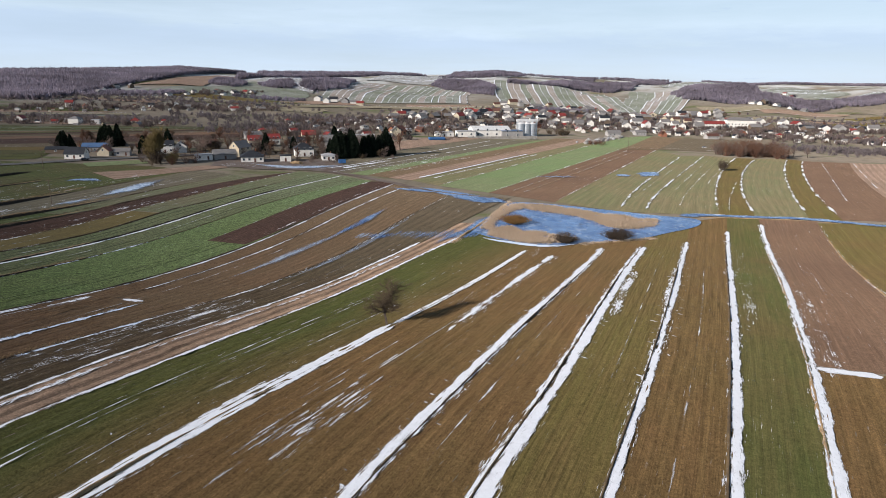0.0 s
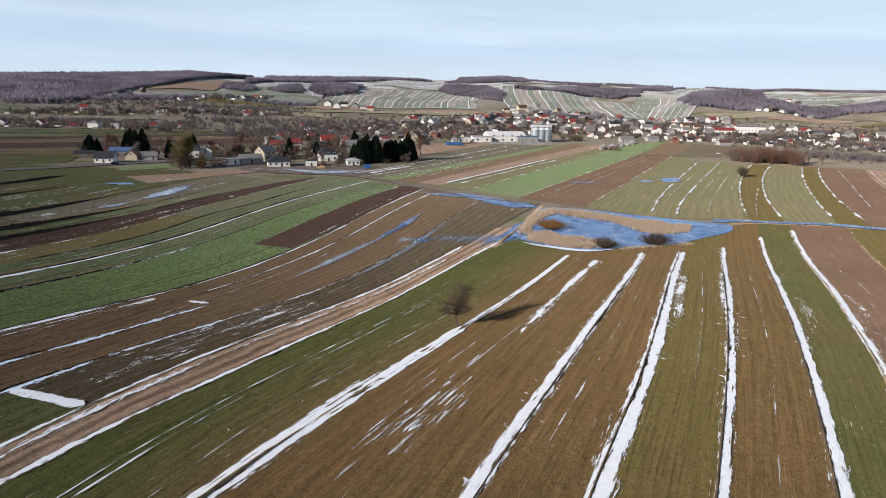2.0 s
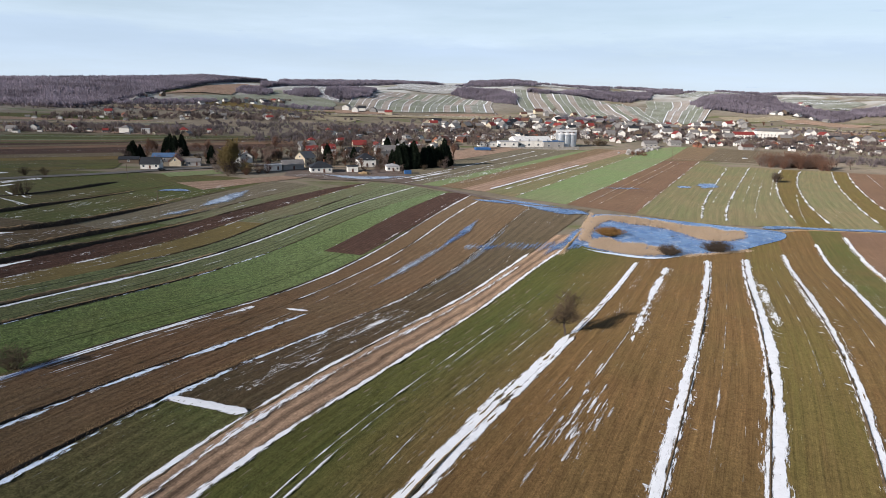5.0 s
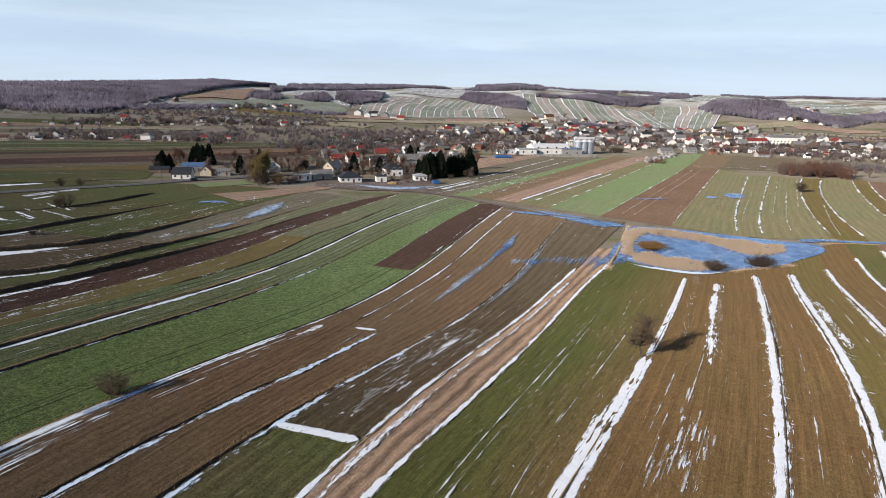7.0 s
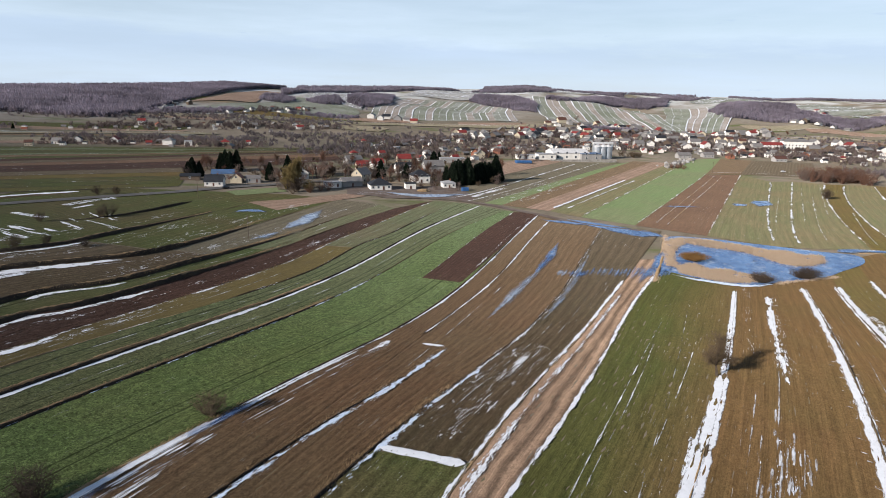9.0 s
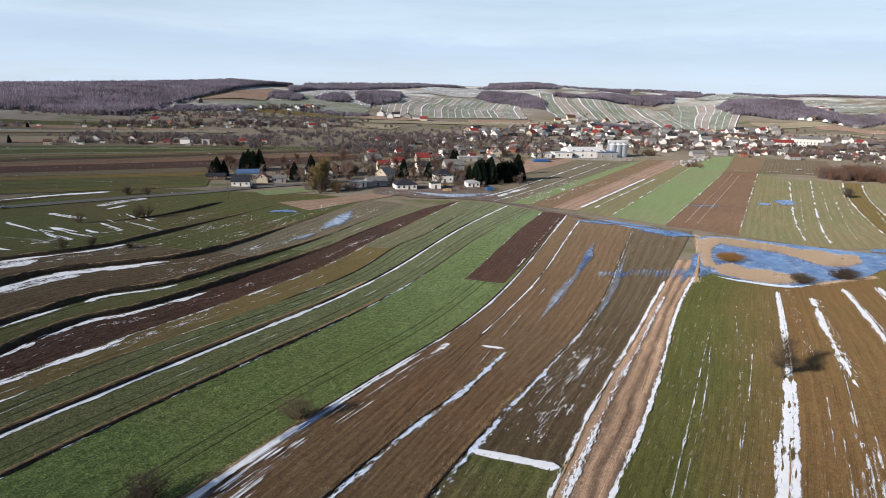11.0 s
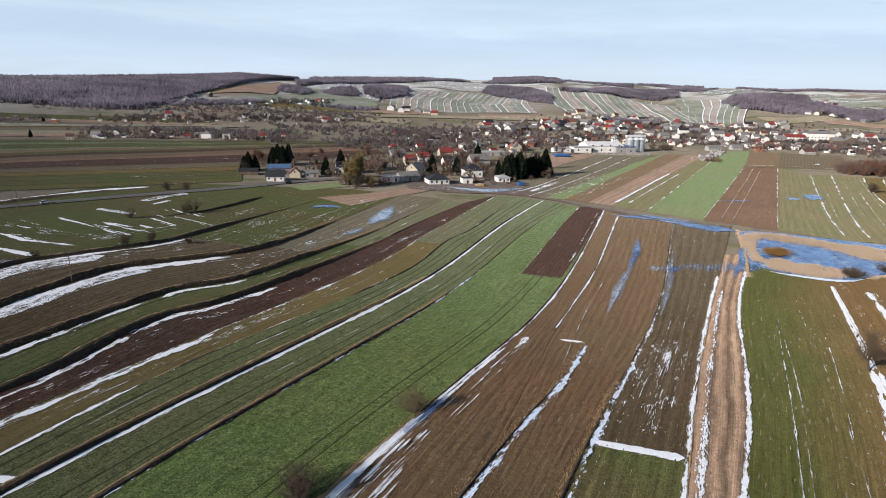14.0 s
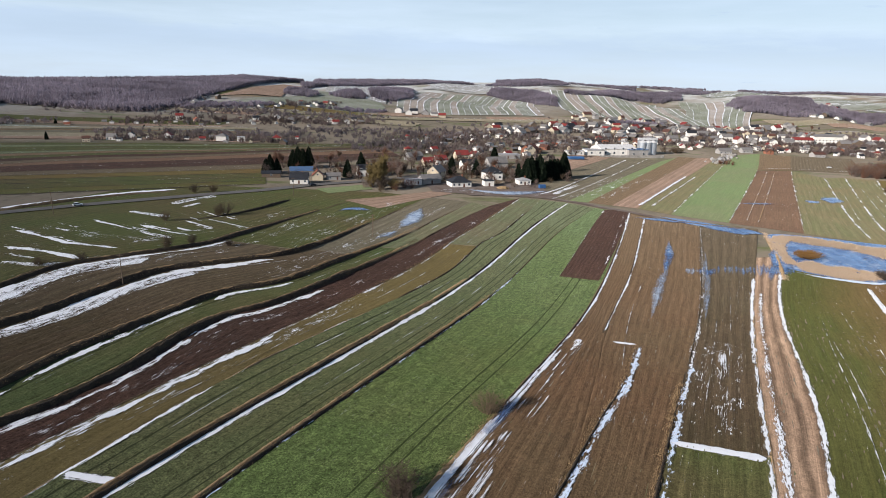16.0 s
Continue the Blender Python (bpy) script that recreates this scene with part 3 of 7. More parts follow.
def bank(p, w, h, mat="bank", label="low bank of dead brown grass between two fields", shift=0.0):
    """A lynchet: gentle on its upper side, steep and shaded on the lower one."""
    p, _ = even(np.asarray(p, float), max(3, int(np.hypot(*np.diff(p, axis=0).T).sum() / 0.7)))
    d = np.gradient(p, axis=0)
    d /= np.hypot(*d.T)[:, None]
    nrm = np.stack([d[:, 1], -d[:, 0]], 1)
    if nrm[:, 0].mean() < 0:
        nrm = -nrm
    seed = len(bpy.data.objects) * 2.3
    prof = np.array([(-1.0, 0.0), (-0.6, 0.45), (-0.25, 0.9), (0.0, 1.0), (0.2, 0.85), (0.42, 0.4), (0.6, 0.0)])
    v = []
    for k, (x, y) in enumerate(p):
        wob = noise.noise((x * 0.15, y * 0.15, seed)) + 0.5 * noise.noise((x * 0.6, y * 0.6, seed))
        for j, (s, q) in enumerate(prof):
            jit = noise.noise((x * 1.3, y * 1.3, j * 3.1 + seed))
            c = p[k] + nrm[k] * (shift + s * w * (1 + 0.35 * wob))
            v.append((c[0], c[1], float(height(c[0], c[1])) + 0.02 + max(0, q * h * min(1, (len(p) - k) / 60, (k + 3) / 12) * (1 + 0.35 * wob + 0.35 * jit))))
    m = len(prof)
    f = [(k * m + j, k * m + j + 1, (k + 1) * m + j + 1, (k + 1) * m + j) for k in range(len(p) - 1) for j in range(m - 1)]
    return tagged(new("field_bank", mesh("field_bank", v, f, M[mat], smooth=True)), label, "bank", kind="structure")


def tufts(name, spots, blades, hgt, spread, mat, label, category, seed=0, up=0.0):
    """Dry grass or reed: thin bent blades in thick stands, one mesh."""
    rng = np.random.default_rng(seed)
    spots = np.asarray(spots, float)
    n = len(spots) * blades
    base = np.repeat(spots, blades, 0) + rng.normal(0, spread, (n, 2))
    z = height(base[:, 0], base[:, 1]) + up
    h = hgt * rng.uniform(0.55, 1.15, n)
    lean = rng.normal(0, 0.22, (n, 2)) * h[:, None]
    ang = rng.uniform(0, np.pi, n)
    w = np.stack([np.cos(ang), np.sin(ang)], 1) * (0.028 + 0.03 * rng.random(n))[:, None] * hgt
    v = np.empty((n, 5, 3))
    v[:, 0, :2], v[:, 1, :2] = base - w, base + w
    v[:, 2, :2], v[:, 3, :2] = base + lean * 0.4 + w * 0.7, base + lean * 0.4 - w * 0.7
    v[:, 4, :2] = base + lean
    v[:, :2, 2], v[:, 2:4, 2], v[:, 4, 2] = z[:, None], (z + h * 0.6)[:, None], z + h
    i = np.arange(n)[:, None] * 5
    f = [tuple(q) for q in (i + np.array([0, 1, 2, 3])).tolist()] + [tuple(q) for q in (i + np.array([3, 2, 4])).tolist()]
    return tagged(new(name, mesh(name, v.reshape(-1, 3), f, M[mat])), label, category, kind="stuff")


def part(name, bm, material, parent, label=""):
    me = bpy.data.meshes.new(name)
    bm.to_mesh(me)
    bm.free()
    me.materials.append(material)
    ob = new(name, me)
    ob.parent = parent
    return tagged(ob, label)


def box(w, d, h, at=(0, 0, 0), bevel=0.0):
    """A block standing on the point at."""
    bm = bmesh.new()
    bmesh.ops.create_cube(bm, size=1, matrix=Matrix.Translation((at[0], at[1], at[2] + h / 2)) @ Matrix.Diagonal((w, d, h, 1)))
    if bevel:
        bmesh.ops.bevel(bm, geom=bm.edges[:], offset=bevel, segments=1, affect="EDGES")
    return bm


def tube(r, h, at=(0, 0, 0), top=None, n=16):
    bm = bmesh.new()
    bmesh.ops.create_cone(bm, cap_ends=True, segments=n, radius1=r, radius2=r if top is None else top, depth=h, matrix=Matrix.Translation((at[0], at[1], at[2] + h / 2)))
    return bm


def solid(verts, faces):
    bm = bmesh.new()
    vs = [bm.verts.new(v) for v in verts]
    for f in faces:
        bm.faces.new([vs[i] for i in f])
    bmesh.ops.recalc_face_normals(bm, faces=bm.faces[:])
    return bm

# ---- the land: one sheet to the horizon ----
gx = np.r_[-4600, -3400, np.arange(-2600, -700, 40), np.arange(-700, -260, 12), np.arange(-260, 260, 5), np.arange(260, 700, 12), np.arange(700, 2601, 40), 3400, 4600]
gy = np.r_[-600, -300, -100, np.arange(0, 330, 5), np.arange(330, 700, 10), np.arange(700, 1900, 16), np.arange(1900, 4600, 150), 4700]
X, Y = np.meshgrid(gx, gy)
Z = height(X, Y)
ii = np.arange(len(gy) - 1)[:, None] * len(gx) + np.arange(len(gx) - 1)[None, :]
land = mesh("ground", np.stack([X, Y, Z], -1).reshape(-1, 3), np.stack([ii, ii + 1, ii + 1 + len(gx), ii + len(gx)], -1).reshape(-1, 4).tolist(), M["ground"], smooth=True)
tagged(new("ground", land), "wide winter farmland of brown and olive ground rising to low hills", "ground", kind="structure")

# ---- boundaries of the strips, west to east of the stubble track ----
R0 = ((110.0, 181.5), (104.2, 167.5), (98.6, 153.4), (93.0, 139.4), (87.6, 125.3), (82.4, 111.3))
Rx = ((46.2, 71.1), (50.2, 70.7), (55.0, 70.8))
R1 = ((92.1, 180.3), (81.4, 153.5), (70.3, 126.6), (58.7, 99.8), (46.8, 72.9), (34.6, 46.1))
R2 = ((81.3, 177.5), (70.3, 151.0), (59.2, 124.6), (48.0, 98.1), (36.7, 71.7), (25.2, 45.2))
R3 = ((62.1, 156.6), (52.8, 134.2), (43.7, 111.8), (34.4, 89.3), (24.7, 66.9), (14.4, 44.5))
R4 = ((49.3, 149.9), (40.0, 128.8), (31.4, 107.6), (22.9, 86.5), (13.9, 65.3), (3.8, 44.2))
R5 = ((38.3, 145.9), (30.0, 125.5), (21.3, 105.1), (12.3, 84.7), (3.0, 64.3), (-6.8, 43.9))
R6 = ((25.6, 136.8), (16.1, 115.5), (7.3, 95.1), (1.0, 79.5))
R7 = ((16.8, 134.8), (8.5, 116.6), (-0.1, 98.3), (-9.0, 80.1), (-18.4, 61.8), (-28.2, 43.6))
S1 = ((7.4, 159.4), (-4.7, 137.5), (-14.7, 115.6), (-23.8, 93.7), (-33.2, 71.8), (-43.9, 49.9))
S2 = ((-8.7, 141.4), (-17.5, 123.1), (-26.0, 104.7), (-34.3, 86.4), (-42.3, 68.0), (-50.0, 49.7))
S3 = ((-15.3, 159.6), (-23.6, 137.5), (-33.0, 115.4), (-43.0, 93.4), (-53.3, 71.3), (-63.4, 49.2))
S3x = ((-58.0, 60.7), (-52.7, 58.9), (-47.3, 57.2))
S4 = ((-50.2, 100.2), (-58.4, 79.8), (-64.9, 67.3), (-70.7, 55.6), (-74.2, 48.8))
S4x = ((-54.9, 101.7), (-50.0, 100.2))
S5 = ((-14.6, 215.0), (-34.6, 158.0), (-47.1, 127.3), (-55.1, 107.4))
S6 = ((-19.3, 218.8), (-30.8, 184.7), (-43.5, 150.6), (-57.4, 116.5), (-72.4, 82.4), (-88.6, 48.3))
S7 = ((-30.4, 226.4), (-48.6, 190.6), (-64.7, 154.8), (-79.7, 119.1), (-94.9, 83.3), (-111.6, 47.5))
S8 = ((-40.1, 232.9), (-56.5, 195.8), (-72.4, 158.6), (-88.3, 121.5), (-104.8, 84.3), (-122.4, 47.2))
S9 = ((-47.4, 243.0), (-66.5, 188.6), (-76.2, 170.6), (-84.7, 146.7), (-95.9, 122.8), (-108.1, 98.9), (-119.6, 75.0), (-128.8, 51.1))
S9x = ((-128.9, 51.1), (-122.3, 49.5), (-120.1, 51.4))
S10 = ((-60.0, 232.8), (-75.6, 191.8), (-83.0, 175.5), (-92.4, 151.1), (-106.5, 118.6), (-121.7, 86.0), (-136.6, 53.5))
BC = ((-87.3, 184.2), (-106.4, 141.6), (-120.2, 112.0), (-127.6, 102.3), (-131.8, 91.7), (-135.0, 77.0), (-139.1, 66.4), (-142.4, 60.9))
BB = ((-90.0, 194.6), (-98.3, 174.6), (-112.2, 146.3), (-122.5, 124.8), (-132.0, 115.4), (-137.2, 105.1), (-142.6, 92.2), (-146.9, 81.6), (-149.3, 71.0))
BA = ((-103.9, 204.4), (-112.5, 180.3), (-119.9, 159.5), (-127.4, 144.4), (-138.3, 134.3), (-149.5, 124.5), (-155.6, 111.8), (-159.4, 100.2), (-163.6, 92.0))
AA = ((-125.6, 209.9), (-135.8, 183.1), (-143.6, 159.0), (-148.6, 146.4), (-160.4, 134.1), (-171.4, 123.4), (-175.8, 110.0))
BD = ((-143.0, 216.1), (-147.7, 200.3), (-153.2, 189.0), (-161.6, 176.7), (-169.3, 170.5))
road = ((-219.5, 174.0), (-201.5, 192.7), (-179.0, 213.4), (-156.2, 232.7), (-141.1, 249.0), (-120.0, 265.6))
bandw = ((-222.1, 177.8), (-212.8, 194.1), (-200.7, 211.0), (-185.7, 223.3))
track = ((-79.5, 243.3), (-49.3, 244.9), (-21.1, 225.5), (-4.8, 210.6), (17.4, 200.7))
ditch = ((77.0, 188.4), (95.4, 189.2), (110.6, 188.7), (123.7, 184.9), (130.6, 183.1))
n1 = ((-37.4, 240.6), (48.5, 392.9))
n2 = ((-30.0, 238.9), (73.5, 429.1))
n3 = ((-12.5, 230.7), (91.4, 414.5))
n4 = ((-2.7, 221.5), (104.1, 419.3), (128.8, 461.1))
n5 = ((15.0, 212.1), (99.9, 370.1), (155.5, 482.8))
n6 = ((35.1, 199.4), (124.7, 378.3), (178.7, 481.2))
m1 = ((53.4, 190.2), (71.7, 233.5), (132.9, 358.0))
m2 = ((61.2, 190.1), (82.0, 235.9), (147.6, 362.9))
m3 = ((161.5, 354.7), (143.2, 322.2), (126.3, 289.6), (111.0, 257.1), (97.2, 224.5), (84.9, 192.0))
m4 = ((171.8, 353.0), (152.8, 320.9), (135.7, 288.8), (120.5, 256.6), (107.4, 224.5), (96.2, 192.4))
m5 = ((192.4, 359.6), (173.9, 325.9), (156.7, 292.2), (140.7, 258.6), (125.9, 224.9), (112.3, 191.2))
m6 = ((198.1, 354.0), (180.1, 321.1), (163.4, 288.3), (148.1, 255.4), (134.2, 222.6), (121.7, 189.7))
m7 = ((142.5, 221.3), (202.7, 343.7))
m8 = ((175.5, 255.3), (223.4, 350.0))
pondring = ((6.6, 160.4), (15.2, 176.5), (20.0, 194.4), (30.9, 196.6), (47.6, 191.5), (63.4, 186.0), (74.4, 183.0), (71.9, 174.8), (59.8, 165.0), (50.0, 157.3), (35.5, 150.5), (23.8, 146.0), (13.4, 152.3))
S45 = ((-14.6, 215.0), (-34.6, 158.0), (-47.1, 127.3), (-54.3, 107.4), (-59.8, 90.0), (-64.6, 75.0), (-69.0, 62.0), (-74.2, 48.8))

# strips south of the pond, from the east
e0 = cut(R0, 62, 184)
field("olive winter field beyond the rust-brown soil", e0, cut(R0, 62, 188, 38), "olive")
field("rust-brown sown field with flecks of snow", cut(R1, 72, 187), cut(R0, 72, 187), "rust")
field("brown sown field south of a snow line", cut(R1, 22, 71), cut(R1, 22, 73, 42), "brown")
field("olive-green strip of young rye", cut(R2, -15, 188), cut(R1, -15, 187), "olive_green")
field("brown sown strip with drill rows", cut(R3, -15, 180), cut(R2, -15, 188), "brown")
field("olive strip of young rye", cut(R4, -15, 160), cut(R3, -15, 180), "olive")
field("brown sown strip with drill rows", cut(R5, -15, 156), cut(R4, -15, 160), "brown")
field("brown sown strip with streaks of snow", cut(R7, -15, 152), cut(R5, -15, 156), "brown")
field("green strip of young rye that turns olive-brown to one side", cut(S1, -15, 160), cut(R7, -15, 152), "rye_dark")
field("straw-coloured stubble track with wheel ruts", cut(S2, -15, 168), cut(S1, -15, 170), "stubble")
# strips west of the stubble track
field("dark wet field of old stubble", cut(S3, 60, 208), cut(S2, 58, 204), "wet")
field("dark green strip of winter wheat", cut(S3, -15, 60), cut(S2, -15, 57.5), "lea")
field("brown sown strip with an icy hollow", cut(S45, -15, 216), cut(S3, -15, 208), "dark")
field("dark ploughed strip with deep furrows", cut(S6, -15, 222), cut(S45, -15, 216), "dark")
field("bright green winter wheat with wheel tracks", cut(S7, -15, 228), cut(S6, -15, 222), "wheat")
field("freshly ploughed dark brown field", np.array(((-56.8, 146.8), (-45.0, 176.6), (-26.5, 225.3))), np.array(((-47.1, 144.5), (-35.7, 172.4), (-16.5, 224.5))), "furrow", 0.17)
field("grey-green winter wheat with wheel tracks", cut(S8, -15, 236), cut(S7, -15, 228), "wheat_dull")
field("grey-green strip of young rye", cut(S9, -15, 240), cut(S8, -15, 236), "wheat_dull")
field("olive-brown strip with thawing snow", cut(S10, -15, 168), cut(S9, -15, 168), "olive_tan")
field("green end of an olive-brown strip", cut(S10, 168.5, 242), cut(S9, 168.5, 240), "lea_lit")
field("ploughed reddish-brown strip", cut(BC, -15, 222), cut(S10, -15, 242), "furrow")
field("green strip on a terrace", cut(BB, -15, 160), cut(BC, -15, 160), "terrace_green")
# split from the strip above so its distant brightness could be painted in
field("end of a green terrace strip tinted paler for distant light", cut(BB, 160.4, 228), cut(BC, 160.4, 222), "lea_lit")
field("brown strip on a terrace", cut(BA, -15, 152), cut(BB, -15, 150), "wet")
field("fallow end of a terrace strip", cut(BA, 152.4, 234), cut(BB, 150.4, 228), "fallow")
field("olive strip on a terrace with snow flecks", cut(AA, -15, 152), cut(BA, -15, 150), "wet")
field("grey-green end of a terrace strip", cut(AA, 152.4, 240), cut(BA, 150.4, 234), "lea")
field("green sloping pasture with snow streaks", cut(AA, -15, 236, -85), cut(AA, -15, 240), "lea", 0.10)

# strips north of the track, up to the village
field("dull brown field with streaks of snow below the spruces", cut(n1, 245, 404, -34), cut(n1, 241, 404), "fallow")
field("bleached stubble strip beside the grain store", cut(n1, 330, 410, -62), cut(n1, 318, 410, -34.5), "tan")
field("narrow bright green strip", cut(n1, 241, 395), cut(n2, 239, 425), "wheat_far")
n23 = (even(cut(n2, 239, 428), 90)[0] + even(cut(n3, 231, 428), 90)[0]) / 2
field("reddish-brown sown strip running to the village", cut(n2, 239, 428), n23, "dark")
field("bleached stubble strip running to the village", n23, cut(n3, 231, 428), "tan")
field("pale trampled grass at the field's end", cut(n3, 412, 440), cut(n4, 416, 446, -2), "meadow", 0.2)
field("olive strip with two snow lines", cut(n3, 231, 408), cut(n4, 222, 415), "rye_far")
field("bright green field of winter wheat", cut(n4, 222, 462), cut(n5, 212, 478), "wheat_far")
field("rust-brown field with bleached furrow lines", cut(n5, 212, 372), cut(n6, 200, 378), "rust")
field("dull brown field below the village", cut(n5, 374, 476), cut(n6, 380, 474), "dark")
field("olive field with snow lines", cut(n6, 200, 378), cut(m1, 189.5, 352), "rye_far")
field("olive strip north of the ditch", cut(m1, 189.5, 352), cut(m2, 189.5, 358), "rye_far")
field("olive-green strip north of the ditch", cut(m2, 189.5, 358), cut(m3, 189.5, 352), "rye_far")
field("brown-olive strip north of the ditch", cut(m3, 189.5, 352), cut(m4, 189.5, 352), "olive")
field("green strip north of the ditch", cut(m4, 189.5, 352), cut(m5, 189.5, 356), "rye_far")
field("olive strip north of the ditch", cut(m5, 189.5, 356), cut(m6, 189.5, 352), "olive")
field("rust-brown field north of the ditch", cut(m6, 190, 350), cut(m6, 190, 350, 26), "rust")
field("brown field north of the ditch", cut(m6, 190, 350, 26), cut(m6, 190, 352, 62), "tan")
field("dull field beside the hedge", cut(n6, 380, 474), cut(n6, 380, 474, 46), "wet")

# broad strips on the far side of the road
far_lines = (((-237.8, 201.6), (-188.5, 230.3), (-160.4, 246.5)), ((-250.5, 220.2), (-195.6, 247.9), (-165.1, 263.2)), ((-261.5, 236.3), (-204.1, 268.8), (-171.8, 287.3)), ((-272.1, 252.0), (-212.9, 290.3), (-179.1, 313.7)),
             ((-283.0, 268.0), (-221.6, 311.8), (-186.4, 340.2)), ((-294.0, 284.0), (-227.6, 326.5), (-190.6, 355.1)), ((-306.2, 301.9), (-232.8, 339.3), (-193.5, 365.7)), ((-318.3, 319.7), (-237.4, 350.5), (-195.8, 374.1)),
             ((-331.8, 339.5), (-242.2, 362.5), (-198.3, 382.8)), ((-347.0, 361.8), (-248.2, 377.2), (-201.7, 395.1)))
far_kinds = (("olive_green", "lea"), ("lea", "olive"), ("wet", "furrow"), ("furrow", "rust"), ("wet", "furrow"), ("lea", "dark"), ("wheat_dull", "lea"), ("lea", "wheat_dull"), ("lea", "fallow"))


def onward(p, back, ahead):
    """A line drawn straight on at both ends."""
    p = np.array(p, float)
    d0, d1 = (p[0] - p[1]) / np.hypot(*(p[0] - p[1])), (p[-1] - p[-2]) / np.hypot(*(p[-1] - p[-2]))
    return smoothed(np.vstack([p[0] + d0 * back, p, p[-1] + d1 * ahead]), 3.0)


for k, (la, lb) in enumerate(zip(far_lines, far_lines[1:])):
    a, b = even(onward(la, 320, 80 if k > 2 else 0), 120)[0], even(onward(lb, 320, 80 if k > 1 else 0), 120)[0]
    for h, kind_of in enumerate(far_kinds[k]):
        lo, hi = a * (1 - h / 2) + b * h / 2, a * (0.5 - h / 2) + b * (0.5 + h / 2)
        field("long narrow strip field beyond the road", lo, hi, kind_of, 0.16)
        snow(lo[10:], -0.45, 0.45, ("snow_thin", "snow_dust")[h], "thin line of snow on a far field edge", 0.3)
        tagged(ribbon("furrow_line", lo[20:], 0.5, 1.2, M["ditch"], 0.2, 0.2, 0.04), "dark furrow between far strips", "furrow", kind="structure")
for k, (mat, w) in enumerate((("tan", 16), ("meadow", 26), ("fallow", 18), ("dark", 12), ("hill_sward", 20), ("fallow", 14), ("tan", 14), ("lea", 22))):
    c0 = 384 + sum((16, 26, 18, 12, 20, 14, 14, 22)[:k])
    xs = np.linspace(-820, -206 - k * 9, 60)
    edge = lambda c: np.stack([xs, c + 0.16 * (xs + 250) + 4 * np.sin(xs * 0.013)], 1)
    field("broad strip of winter land under the western hill", edge(c0), edge(c0 + w), mat, 0.3)
    snow(edge(c0), -0.8, 0.8, "snow_dust", "flecks of snow on a far field edge", 0.45)

# odd parcels of meadow and plough between the village and the hills
lot = random.Random(17)
for k in range(64):
    x, y = lot.uniform(-520, 620), lot.uniform(585, 800)
    if -320 < x < 330 and y > 690 or -130 < x < 330 and y < 640:
        continue
    a, b2, t = lot.uniform(18, 55), lot.uniform(6, 16), lot.uniform(-0.25, 0.35)
    d, nv = np.array((math.cos(t), math.sin(t))), np.array((-math.sin(t), math.cos(t)))
    o = np.array((x, y))
    field("small parcel of winter land in the valley", np.array([o - d * a - nv * b2, o - nv * b2 * 1.2, o + d * a - nv * b2]), np.array([o - d * a + nv * b2, o + nv * b2 * 0.9, o + d * a + nv * b2]),
          lot.choice(("tan", "meadow", "meadow", "olive", "lea", "lea", "dark", "olive_green")), 0.5)
    if lot.random() < 0.4:
        snow(np.array([o - d * a - nv * b2, o - nv * b2 * 1.2, o + d * a - nv * b2]), -0.8, 0.8, "snow_thin", "line of snow on a valley parcel", 0.9)

for lin, w in ((((-470, 560), (-330, 590), (-210, 622)), 9), (((-170, 622), (-60, 655), (60, 668), (170, 672)), 11), (((150, 640), (280, 668), (420, 668)), 9), (((-420, 430), (-330, 455), (-230, 480)), 8), (((330, 600), (450, 590), (560, 600)), 10)):
    p = smoothed(lin, 3.0)
    field("long bleached meadow in the valley", p + (0, -w), p + (0, w), "meadow", 0.7)
    snow(p + (0, w), -0.9, 0.9, "snow_thin", "line of snow beside a valley meadow", 1.0)

# striped fields on the hillside beyond the village
def hillside(x0, x1, y0, x2, x3, y1, n, seed, mats):
    """Narrow strips that run up a slope, each parted from the next by a line of snow."""
    rng = random.Random(seed)
    bend = lambda a, b, s: (a + (b - a) * s + 14 * math.sin(s * 3.1 + x0), y0 + (y1 - y0) * s)
    last = None
    for k in range(n + 1):
        u = k / n
        p = np.array([bend(x0 + (x1 - x0) * u, x2 + (x3 - x2) * u, s) for s in np.linspace(0, 1, 24)])
        if last is not None:
            field("narrow strip field climbing the hill", last, p, rng.choice(mats), 0.5)
        snow(p, -rng.uniform(0.35, 1.3), rng.uniform(0.35, 1.3), rng.choice(("snow_drift", "snow", "snow_thin", "snow_thin")), "line of snow between hillside strips", 0.9)
        last = p


hillside(-148, 16, 705, -122, 62, 975, 21, 1, ("hill_green", "hill_green", "hill_green", "hill_brown", "hill_sward"))
hillside(46, 203, 735, 92, 262, 1040, 18, 2, ("hill_green", "hill_sward", "hill_sward", "hill_brown"))
hillside(206, 272, 725, 275, 400, 1050, 9, 3, ("hill_brown", "hill_brown", "hill_green", "hill_sward"))
field("green hillside pasture", np.array([(-312, 650), (-262, 762), (-252, 840)]), np.array([(-160, 672), (-158, 740), (-166, 770)]), "hill_sward", 0.5)
field("bleached brown slope below the forest", np.array([(-334, 690), (-329, 783), (-310, 880)]), np.array([(-276, 730), (-284, 790), (-270, 880)]), "tan", 0.9)
